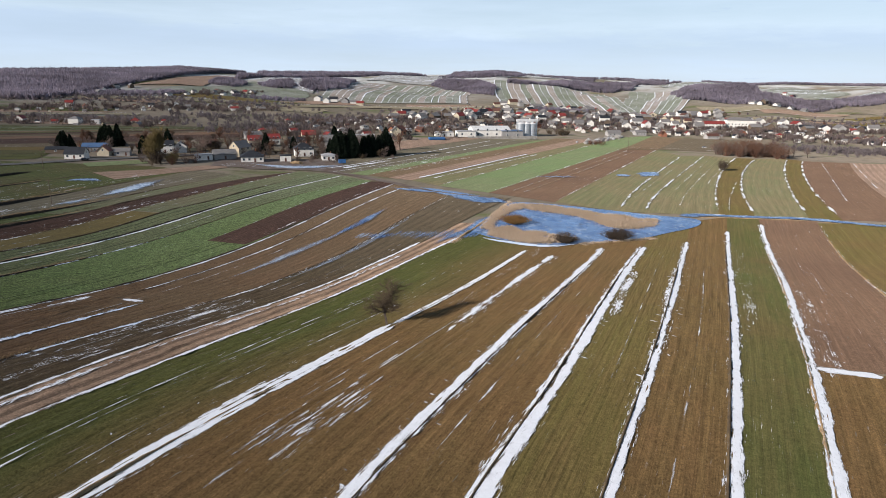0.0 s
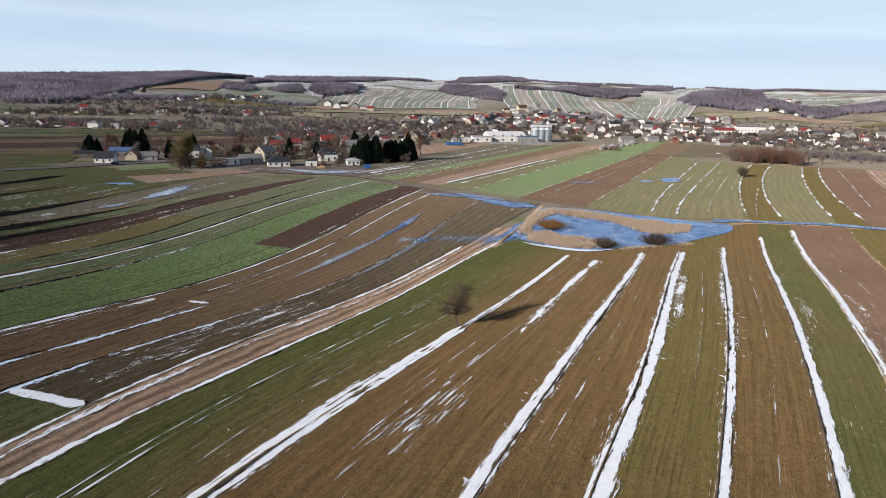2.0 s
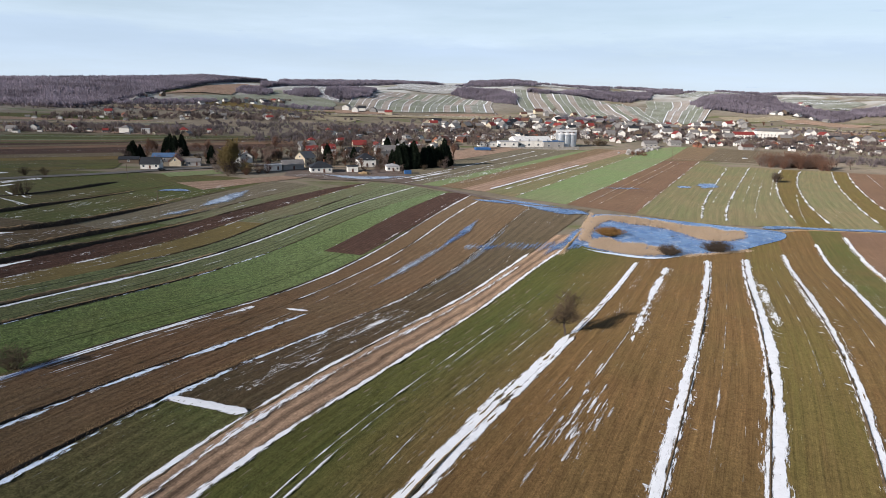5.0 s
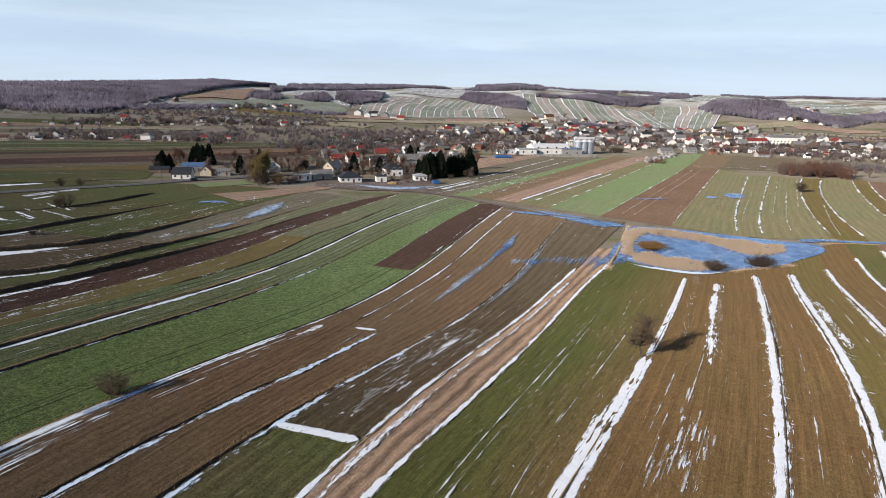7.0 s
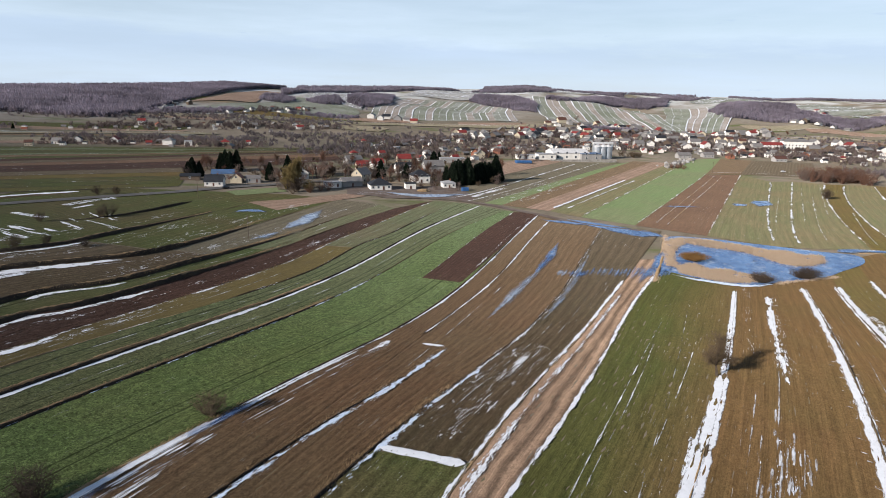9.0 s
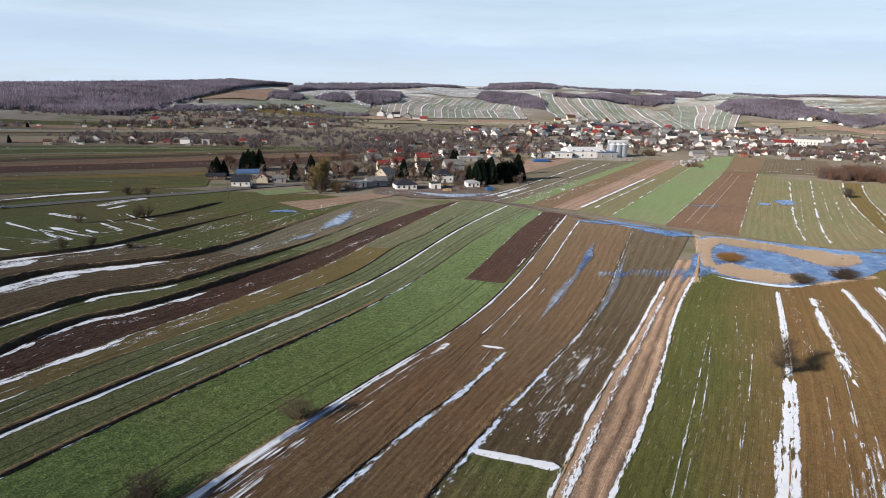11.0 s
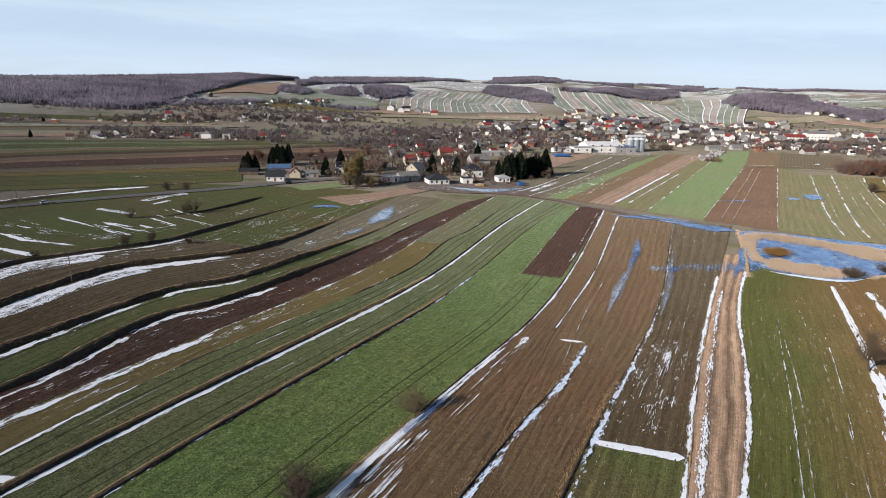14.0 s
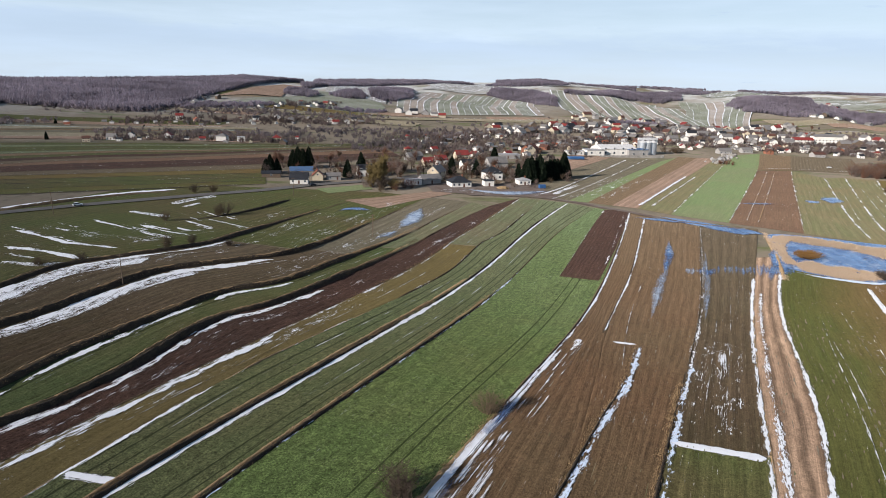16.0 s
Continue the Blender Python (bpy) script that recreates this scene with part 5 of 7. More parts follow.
snow(np.array(((104.0, 378.7), (129.4, 387.3), (143.5, 387.1), (176, 384))), -0.8, 0.8, "snow_thin", "line of snow along a field track", 0.45)
for s in (6, 10.5):
    tagged(ribbon("furrow_line", cut(n5, 216, 366, s), -0.12, 0.12, M["straw"], 0.2, 0.2, 0.04), "bleached grass line in a rust-brown field", "furrow", kind="structure")
    snow(cut(n5, 214, 368, s), -0.55, 0.55, "snow_thin", "flecks of snow along a bleached line", 0.3)

# ---- frozen pond, flooded hollows ----
ring = smoothed(list(pondring) + [pondring[0]], 1.5)
mid = np.array((38.0, 171.0))
rings = [mid + (ring - mid) * s for s in (0.02, 0.25, 0.5, 0.75, 0.93, 1.0)]
pv = np.vstack([np.c_[q, height(q[:, 0], q[:, 1]) + 0.24] for q in rings])
nr = len(ring)
pf = [(a * nr + b, a * nr + (b + 1) % nr, (a + 1) * nr + (b + 1) % nr, (a + 1) * nr + b) for a in range(5) for b in range(nr)]
tagged(new("pond_ice", mesh("pond_ice", pv, pf, M["ice"], smooth=True)), "frozen blue pond with frosted ice and dark plant debris", "pond", kind="structure")
for lab, p, l, r, mat in (
    ("pale shore ice round the pond", ((7.4, 155.9), (13.3, 150.6), (23.7, 145.3), (35.3, 149.2)), -1.6, 1.4, "snow_blue"),
    ("blue ice in a flooded hollow beside the track", ((2.4, 206.6), (9.7, 201.3), (16.7, 198.2), (20.9, 194.6)), -5.5, 4.5, "ice_clear"),
    ("broad sheet of blue ice at the end of the strips", ((-9.1, 216.5), (0.0, 209.2), (9.1, 200.9), (16.2, 194.5)), -4.5, 4.5, "ice_clear"),
    ("blue ice along the track", ((-18.9, 213.4), (-9.1, 210.3), (0.5, 208.2)), -2.4, 2.4, "ice_clear"),
    ("blue ice streak in a brown strip", ((-16.4, 183.0), (-21.4, 168.0), (-28.5, 150.5)), -1.3, 1.3, "ice_clear"),
    ("pale icy streak in a brown strip", ((-22.5, 165.0), (-31.8, 143.1), (-36.4, 131.3), (-42.0, 118.0)), -1.25, 1.25, "ice_pale"),
    ("blue ice beside the dyke", ((4.3, 151.9), (9.8, 165.3), (15.4, 179.9)), -2.6, 2.6, "ice_clear"),
    ("frozen puddle on an olive strip", ((81.6, 263.1), (88.6, 274.4), (94.4, 280.9)), -4.5, 4.5, "ice_clear"),
    ("frozen puddle on an olive strip", ((71.2, 261.9), (76.1, 266.2), (79.2, 267.1)), -3.2, 3.2, "ice_clear"),
    ("frozen meltwater across a rust-brown field", ((31.5, 250.4), (44.8, 253.7), (60.6, 256.3)), -1.8, 1.8, "ice_thin"),
    ("icy wet patch below the willow", ((-123.5, 198.8), (-118.7, 204.6), (-110.3, 202.4)), -2.6, 2.6, "ice_thin"),
    ("icy wet patch below the village", ((-101.6, 178.3), (-97.3, 194.3), (-94.8, 213.5)), -2.6, 2.6, "ice_pale"),
    ("small icy patch on a terrace", ((-107.0, 167.3), (-101.0, 178.0)), -1.8, 1.8, "ice_pale"),
    ("slush on the muddy yard", ((-82.0, 256.5), (-60.0, 250.5), (-40.0, 262.0)), -3.4, 3.4, "ice_pale"),
    ("frozen meltwater below the village", ((104.0, 378.7), (129.4, 387.3), (143.5, 387.1)), -1.3, 1.3, "ice_broken"),
):
    tagged(ribbon("ice_patch", smoothed(p, 1.0), l, r, M[mat], 0.34, 0.15, 0, 0.8, 0.35), lab, "ice", kind="structure")
flood = random.Random(17)
for k in range(30):
    x = -21.0 + 0.98 * k
    y0, y1 = 153.0 - flood.uniform(0.6, 3.4) + 0.06 * k, 153.6 + flood.uniform(0.8, 4.2) + 0.2 * k
    w, drift = flood.uniform(0.35, 0.75), 0.42
    tagged(ribbon("ice_patch", np.array([(x + drift * (y0 - 153), y0), (x, 153.0), (x + drift * (y1 - 153), y1)]), -w, w, M["ice_pale" if k < 18 and flood.random() < 0.5 else "ice_clear"], 0.31 + 0.002 * (k % 3), 0.2, 0, 0.8, 0.3),
           "flooded furrow frozen blue", "ice", kind="structure")
tagged(ribbon("ice_patch", cut(S3, 116, 172, 1.4, 1.0), -0.9, 0.9, M["ice_pale"], 0.3, 0.15, 0, 0.8, 0.3), "icy slush along a field edge", "ice", kind="structure")
for lin, s, y0, y1, w in ((S1, -2.6, 142, 170, 2.4), (S1, -5.6, 146, 164, 1.6)):
    tagged(ribbon("ice_patch", cut(lin, y0, y1, s, 1.0), -w, w, M["ice_flood"], 0.33, 0.1, 0, 0.8, 0.4), "flooded furrows frozen blue beside the dyke", "ice", kind="structure")
bank(smoothed(((2.2, 148.0), (7.4, 160.4), (13.5, 176.2), (21.2, 198.2)), 1.0), 1.0, 0.6, "straw", "dyke of bleached grass beside the pond")
wet = smoothed([(70, 185.5)] + list(ditch) + [(170, 178)], 1.0)
tagged(ribbon("ditch_ice", wet, -1.9, 1.9, M["ice_clear"], 0.36, 0.25, 0), "frozen drainage ditch between the fields", "ice", kind="structure")
snow(wet, 0.4, 1.4, "snow_thin", "snow along the frozen ditch", 0.42)
bank(smoothed(ditch, 1.0) + (0, -2.0), 0.6, 0.3, "straw", "bleached grass on the ditch bank")

# reed beds
def spread(p, w, n, seed):
    """Spots strewn along a line, in a belt that swells and thins."""
    rng = np.random.default_rng(seed)
    p = smoothed(p, 0.5)
    at = p[rng.integers(0, len(p), n)]
    swell = np.array([0.45 + 1.5 * abs(noise.noise((x * 0.13, y * 0.13, seed))) for x, y in at])
    return at + rng.normal(0, 0.45, (n, 2)) * w * swell[:, None]


def inside(gen, ring_pts, gap):
    """Spots spread evenly over a plot in plan, at about that gap."""
    q = np.array(ring_pts, float)
    lo, hi = q.min(0), q.max(0)
    p = lo + gen.random((int((hi - lo).prod() / gap ** 2), 2)) * (hi - lo)
    keep = np.zeros(len(p), bool)
    for a, b in zip(q, np.roll(q, -1, 0)):
        cross = (a[1] > p[:, 1]) != (b[1] > p[:, 1])
        keep ^= cross & (p[:, 0] < a[0] + (p[:, 1] - a[1]) * (b[0] - a[0]) / (b[1] - a[1] + 1e-9))
    return p[keep]


def patchy(ring_pts, gap, seed):
    """Spots over a plot, thinned out in patches."""
    p = inside(np.random.default_rng(seed), ring_pts, gap)
    return p[[noise.noise((x * 0.28, y * 0.28, seed)) + 0.5 * noise.noise((x * 0.9, y * 0.9, seed)) > -0.26 for x, y in p]]


far_shore = ((26.4, 193.6), (32.6, 192.3), (40.5, 187.9), (47.6, 182.6), (52.6, 183.4), (56.1, 179.0), (62.2, 179.6), (59.5, 173.5), (54.2, 169.2), (48.6, 167.6), (44.8, 169.6), (42.8, 174.7), (39.0, 179.9), (34.0, 182.6), (29.2, 184.2), (24.4, 188.2))
west_shore = ((18.6, 190.4), (25.1, 193.8), (23.1, 186.8), (18.6, 181.2), (14.6, 171.2), (12.8, 162.0), (9.8, 162.0), (11.6, 168.0), (15.1, 180.8))
near_shore = ((12.5, 161.2), (17.8, 165.0), (20.4, 159.6), (25.8, 159.6), (28.7, 155.9), (34.0, 153.6), (30.0, 150.6), (24.6, 147.2), (19.6, 148.6), (15.5, 151.9), (11.8, 156.0))
for ring_pts, gap, label, seed in ((far_shore, 0.36, "thick stand of dry straw-coloured reed on the far shore", 3), (west_shore, 0.42, "stand of dry straw-coloured reed at the dyke's end of the pond", 4), (near_shore, 0.36, "patchy belt of dry straw-coloured reed along the near shore", 6)):
    tufts("reed_bed", patchy(ring_pts, gap, seed), 16, 1.0, 0.42, "reed", label, "reed", seed)
tufts("dry_grass", spread(((2.2, 148.0), (7.4, 160.4), (13.5, 176.2), (21.2, 198.2)), 0.9, 200, 9), 8, 0.6, 0.35, "reed", "bleached grass tufts on the dyke", "grass", 10)
tufts("dry_grass", spread(((33.8, 149.0), (44.0, 153.8), (54.9, 158.8)), 0.7, 160, 9), 8, 0.7, 0.4, "reed", "bleached grass along the pond's shore", "grass", 10)
for lin, y0, y1, n, q, up, at in ((S8, 40, 120, 300, "straw", 0.35, -0.6), (S7, 40, 128, 260, "straw", 0.2, -0.5), (S6, 40, 72, 200, "straw", 0.1, 0), (BB, 52, 182, 700, "straw", 0.6, -0.35), (BA, 60, 190, 700, "straw", 0.75, -0.35),
                              (S3, 40, 80, 200, "straw", 0.15, -0.3), (BC, 52, 168, 520, "bank", 0.6, -0.35), (AA, 80, 200, 420, "bank", 0.5, -0.35), (S10, 120, 225, 200, "straw", 0.05, 0), (S4, 40, 100, 160, "straw", 0.1, -0.3)):
    tufts("dry_grass", spread(cut(lin, y0, y1, at), 0.6, int(n * 1.5), n), 9, 0.34, 0.3, q, "tufts of dead grass along a field bank", "grass", n, up)


# ---- trees ----
def limbs(hgt, wid, seed, levels=4, sprays=3, thick=0.02, trunk_share=0.25, up=0.55, sides=3):
    """A leafless tree as tapered limbs: (trunk mesh data, crown mesh data)."""
    rng = random.Random(seed)
    segs = [[], []]

    def grow(p, d, ln, r, lev):
        n = 3 if lev < 2 else 2
        for s in range(n):
            d2 = (d + Vector((rng.gauss(0, 0.13), rng.gauss(0, 0.13), rng.gauss(0.04, 0.08)))).normalized()
            q = p + d2 * ln / n
            r2 = r * (0.86 if lev else 0.82)
            segs[0 if lev == 0 else 1].append((p, q, r, r2))
            if lev < levels and (lev > 0 or s > 0):
                for _ in range(sprays if lev else sprays + 1):
                    a = rng.uniform(0, 2 * math.pi)
                    side = d2.orthogonal().normalized()
                    side = Matrix.Rotation(a, 3, d2) @ side
                    e = (d2 * rng.uniform(0.5, 0.9) + side * rng.uniform(0.5, 1.0) + Vector((0, 0, up * 0.4))).normalized()
                    grow(p.lerp(q, rng.uniform(0.3, 1)), e, ln * rng.uniform(0.45, 0.72), max(thick, r2 * 0.55), lev + 1)
            p, d, r = q, d2, r2

    grow(Vector((0, 0, -0.15)), Vector((0, 0, 1)), hgt * trunk_share * 1.6, hgt * 0.035, 0)
    pts = [q for s in segs for _, q, _, _ in s]
    top, rad = max(q.z for q in pts), sorted(math.hypot(q.x, q.y) for q in pts)[int(len(pts) * 0.97)]
    sx, sz = wid / 2 / rad, hgt / top
    out = []
    for group in segs:
        v, f = [], []
        for p, q, r, r2 in group:
            a = Vector((p.x * sx, p.y * sx, p.z * sz))
            b = Vector((q.x * sx, q.y * sx, q.z * sz))
            ax = (b - a).normalized()
            o = ax.orthogonal().normalized()
            o2 = ax.cross(o)
            base = len(v)
            for c, rr in ((a, r), (b, r2)):
                for s in range(sides):
                    t = 2 * math.pi * s / sides
                    v.append(c + (o * math.cos(t) + o2 * math.sin(t)) * rr)
            f += [(base + s, base + (s + 1) % sides, base + sides + (s + 1) % sides, base + sides + s) for s in range(sides)]
        out.append((v, f))
    return out


def bare_tree(hgt, wid, seed, twig="bark", label="bare leafless tree", category="tree", name="tree", **kw):
    """A leafless tree: an Empty with its trunk and crown."""
    (tv, tf), (cv, cf) = limbs(hgt, wid, seed, **kw)
    root = tagged(new(name), label, category)
    for nm, v, f, mat in (("trunk", tv, tf, "trunk"), ("crown", cv, cf, twig)):
        new(nm, mesh(nm, v, f, M[mat])).parent = root
    return root


def bush(hgt, wid, seed, twig="bark", label="leafless shrub", category="shrub", name="shrub", stems=26, kids=9):
    """A shrub of many stems that fan out of the ground, each with fine twigs."""
    rng = random.Random(seed)
    v, f, sv, sf = [], [], [], []

    def blade(vv, ff, p, q, r):
        d = (q - p).normalized()
        o = d.orthogonal().normalized()
        o2 = d.cross(o)
        b = len(vv)
        vv += [p + o * r, p + (o2 * 0.87 - o * 0.5) * r, p - (o2 * 0.87 + o * 0.5) * r, q]
        ff += [(b, b + 1, b + 3), (b + 1, b + 2, b + 3), (b + 2, b, b + 3)]

    for _ in range(stems):
        a, lean = rng.uniform(0, 6.283), rng.random() ** 0.6
        p = Vector((math.cos(a), math.sin(a), 0)) * wid * 0.12 * rng.random()
        q = Vector((math.cos(a) * lean * wid / 2, math.sin(a) * lean * wid / 2, hgt * (1 - 0.45 * lean * lean) * rng.uniform(0.75, 1)))
        blade(sv, sf, p, q, 0.03 + 0.004 * hgt)
        for _ in range(kids):
            s = rng.uniform(0.3, 1.0)
            b = p.lerp(q, s)
            e = b + Vector((rng.gauss(0, 1), rng.gauss(0, 1), abs(rng.gauss(0.8, 0.6)))).normalized() * hgt * rng.uniform(0.12, 0.32)
            blade(v, f, b, e, 0.022)
            for _ in range(2):
                g = b.lerp(e, rng.uniform(0.3, 0.9))
                blade(v, f, g, g + Vector((rng.gauss(0, 1), rng.gauss(0, 1), abs(rng.gauss(0.6, 0.6)))).normalized() * hgt * 0.12, 0.016)
    root = tagged(new(name), label, category)
    for nm, a, b in (("stem_base", sv, sf), ("crown", v, f)):
        new(nm, mesh(nm, a, b, M[twig])).parent = root
    return root


def spruce(hgt, wid, seed, label="tall dark green spruce"):
    """A spruce: tiers of drooping boughs, each bough a few ragged blades of needles."""
    rng = random.Random(seed)
    v, f = [], []
    tiers = int(hgt * 2.2)
    for t in range(tiers):
        s = t / tiers
        z = hgt * (0.06 + 0.93 * s)
        r = wid / 2 * (1 - s) ** 0.62 * min(1, 0.72 + s) + 0.1
        for k in range(int(11 + 13 * (1 - s))):
            a = rng.uniform(0, 6.283)
            ln = r * rng.uniform(0.6, 1.15)
            d, n = Vector((math.cos(a), math.sin(a), 0)), Vector((-math.sin(a), math.cos(a), 0))
            p = Vector((0, 0, z + rng.uniform(-0.2, 0.2)))
            q = p + d * ln + Vector((0, 0, -ln * rng.uniform(0.15, 0.5)))
            m = p.lerp(q, 0.6) + Vector((0, 0, ln * 0.05))
            w = ln * 0.26 + 0.12
            b = len(v)
            v += [p, m + n * w, q, m - n * w, m + Vector((0, 0, w * 0.9)), m - Vector((0, 0, w * 0.8))]
            f += [(b, b + 1, b + 2), (b, b + 2, b + 3), (b, b + 4, b + 2), (b, b + 2, b + 5)]
    root = tagged(new("spruce"), label, "tree")
    new("crown", mesh("crown", v, f, M["needle"])).parent = root
    part("trunk", tube(hgt * 0.022, hgt * 0.9, (0, 0, -0.1), 0.03, 8), M["trunk"], root)
    return root


def wood(label, spots, hgt, mat, seed, name="woodland", per=34):
    """A far leafless wood: every crown a sheaf of thin upright twigs, all in one mesh."""
    rng = np.random.default_rng(seed)
    spots = np.asarray(spots, float)
    n = len(spots) * per
    hh = np.repeat(hgt * rng.uniform(0.7, 1.2, len(spots)), per)
    c = np.repeat(np.c_[spots, height(spots[:, 0], spots[:, 1])], per, 0)
    a, rad, low = rng.uniform(0, 6.283, n), np.sqrt(rng.random(n)) * 0.44, rng.uniform(0.0, 0.55, n)
    out = np.stack([np.cos(a), np.sin(a), np.zeros(n)], 1)
    side = rng.uniform(0, 6.283, n)
    w = np.stack([np.cos(side), np.sin(side), rng.normal(0, 0.3, n)], 1) * (hh * rng.uniform(0.045, 0.10, n))[:, None]
    foot = c + out * (rad * 0.75 * hh)[:, None]
    foot[:, 2] += low * hh
    tip = c + out * (rad * 1.1 * hh)[:, None] + rng.normal(0, 0.04, (n, 3)) * hh[:, None]
    tip[:, 2] += np.minimum(1.0, low + rng.uniform(0.3, 0.6, n)) * hh * (1 - 1.1 * rad * rad)
    v = np.stack([foot - w, foot + w, tip], 1).reshape(-1, 3).astype(np.float32)
    me = bpy.data.meshes.new(name)
    me.vertices.add(3 * n)
    me.vertices.foreach_set("co", v.ravel())
    me.loops.add(3 * n)
    me.loops.foreach_set("vertex_index", np.arange(3 * n, dtype=np.int32))
    me.polygons.add(n)
    me.polygons.foreach_set("loop_start", np.arange(n, dtype=np.int32) * 3)
    me.materials.append(M[mat])
    me.update(calc_edges=True)
    return tagged(new(name, me), label, "woodland", kind="stuff")


def turned(p, ang=0.0, size=1.0, up=-0.02):
    q = lift(p, up)
    s = size if isinstance(size, tuple) else (size,) * 3
    return Matrix.LocRotScale(q, Euler((0, 0, radians(ang))), s)


def place(ob, p, ang=0.0, size=1.0, up=-0.02):
    ob.matrix_basis = turned(p, ang, size, up)
    return ob


# the lone tree by the furrow, the shrubs on the banks, the tree in the far strips
place(bare_tree(7.2, 7.4, 48, "bark", "lone bare tree with a fine rounded crown beside a snowy furrow", levels=4, sprays=3, thick=0.013, trunk_share=0.22, up=0.7), (-7.6, 85.6), 20)
place(bush(3.6, 5.2, 12, "bark", "bare reddish-brown shrub on a grassy bank", stems=44, kids=12), (-80.5, 67.6))
place(bush(4.2, 6.4, 13, "bark_dark", "dark leafless shrub on the edge of the wheat", stems=60, kids=13), (-91.1, 48.1))
place(bush(5.2, 6.6, 14, "bark_dark", "dense dark rounded tree in an olive strip", "tree", "tree", 80, 12), (129.3, 295.9))
place(bush(2.7, 8.0, 15, "twig_rust", "dome of orange-brown willow scrub in the pond", stems=240, kids=16), (19.4, 168.8), 0, (1.2, 0.85, 1))
place(bush(3.0, 7.0, 16, "bark_dark", "grey leafless willow bush at the pond's edge", stems=120, kids=14), (29.8, 149.7))
place(bush(3.2, 8.4, 17, "bark_dark", "grey leafless willow bush on the pond's shore", stems=150, kids=14), (44.2, 155.6), 0, (1.2, 0.8, 1))
for k, (p, h, w, lab) in enumerate((((-155.4, 140.6), 4.2, 4.6, "dark leafless shrub on a terrace bank"), ((-151.7, 147.1), 2.6, 3.4, "small leafless shrub on a terrace bank"), ((-169.0, 171.5), 3.2, 3.6, "leafless shrub on a terrace"), ((-156.0, 185.3), 5.0, 6.5, "spreading leafless shrub on a short bank"), ((-157.3, 183.0), 3.6, 4.0, "leafless shrub on a short bank"), ((-179.7, 221.3), 3.4, 4.4, "brown shrub beside the road"), ((-173.4, 223.0), 3.4, 3.8, "dark shrub beside the road"), ((-169.2, 127.7), 2.2, 3.0, "low bare shrub on a bank"), ((-176.4, 123.8), 2.0, 4.0, "low bare shrub on a bank"), ((-142.4, 147.5), 2.0, 3.0, "low bare shrub on a terrace"))):
    place(bush(h, w, 30 + k, "bark_dark" if k % 2 else "bark", lab, stems=34, kids=10), p)
for k, p in enumerate(((-153.5, 114.8), (-107.8, 169.6), (-143.6, 223.9), (-204.0, 174.9), (108.1, 380.1))):
    pole = place(tagged(new("utility_pole"), "thin wooden power-line pole in the fields", "pole", "power-line poles"), p)
    part("shaft", tube(0.10, 7.0, (0, 0, 0), 0.07, 8), M["wall_plank"], pole)
    part("crossarm", box(1.4, 0.1, 0.1, (0, 0, 6.5)), M["wall_plank"], pole)


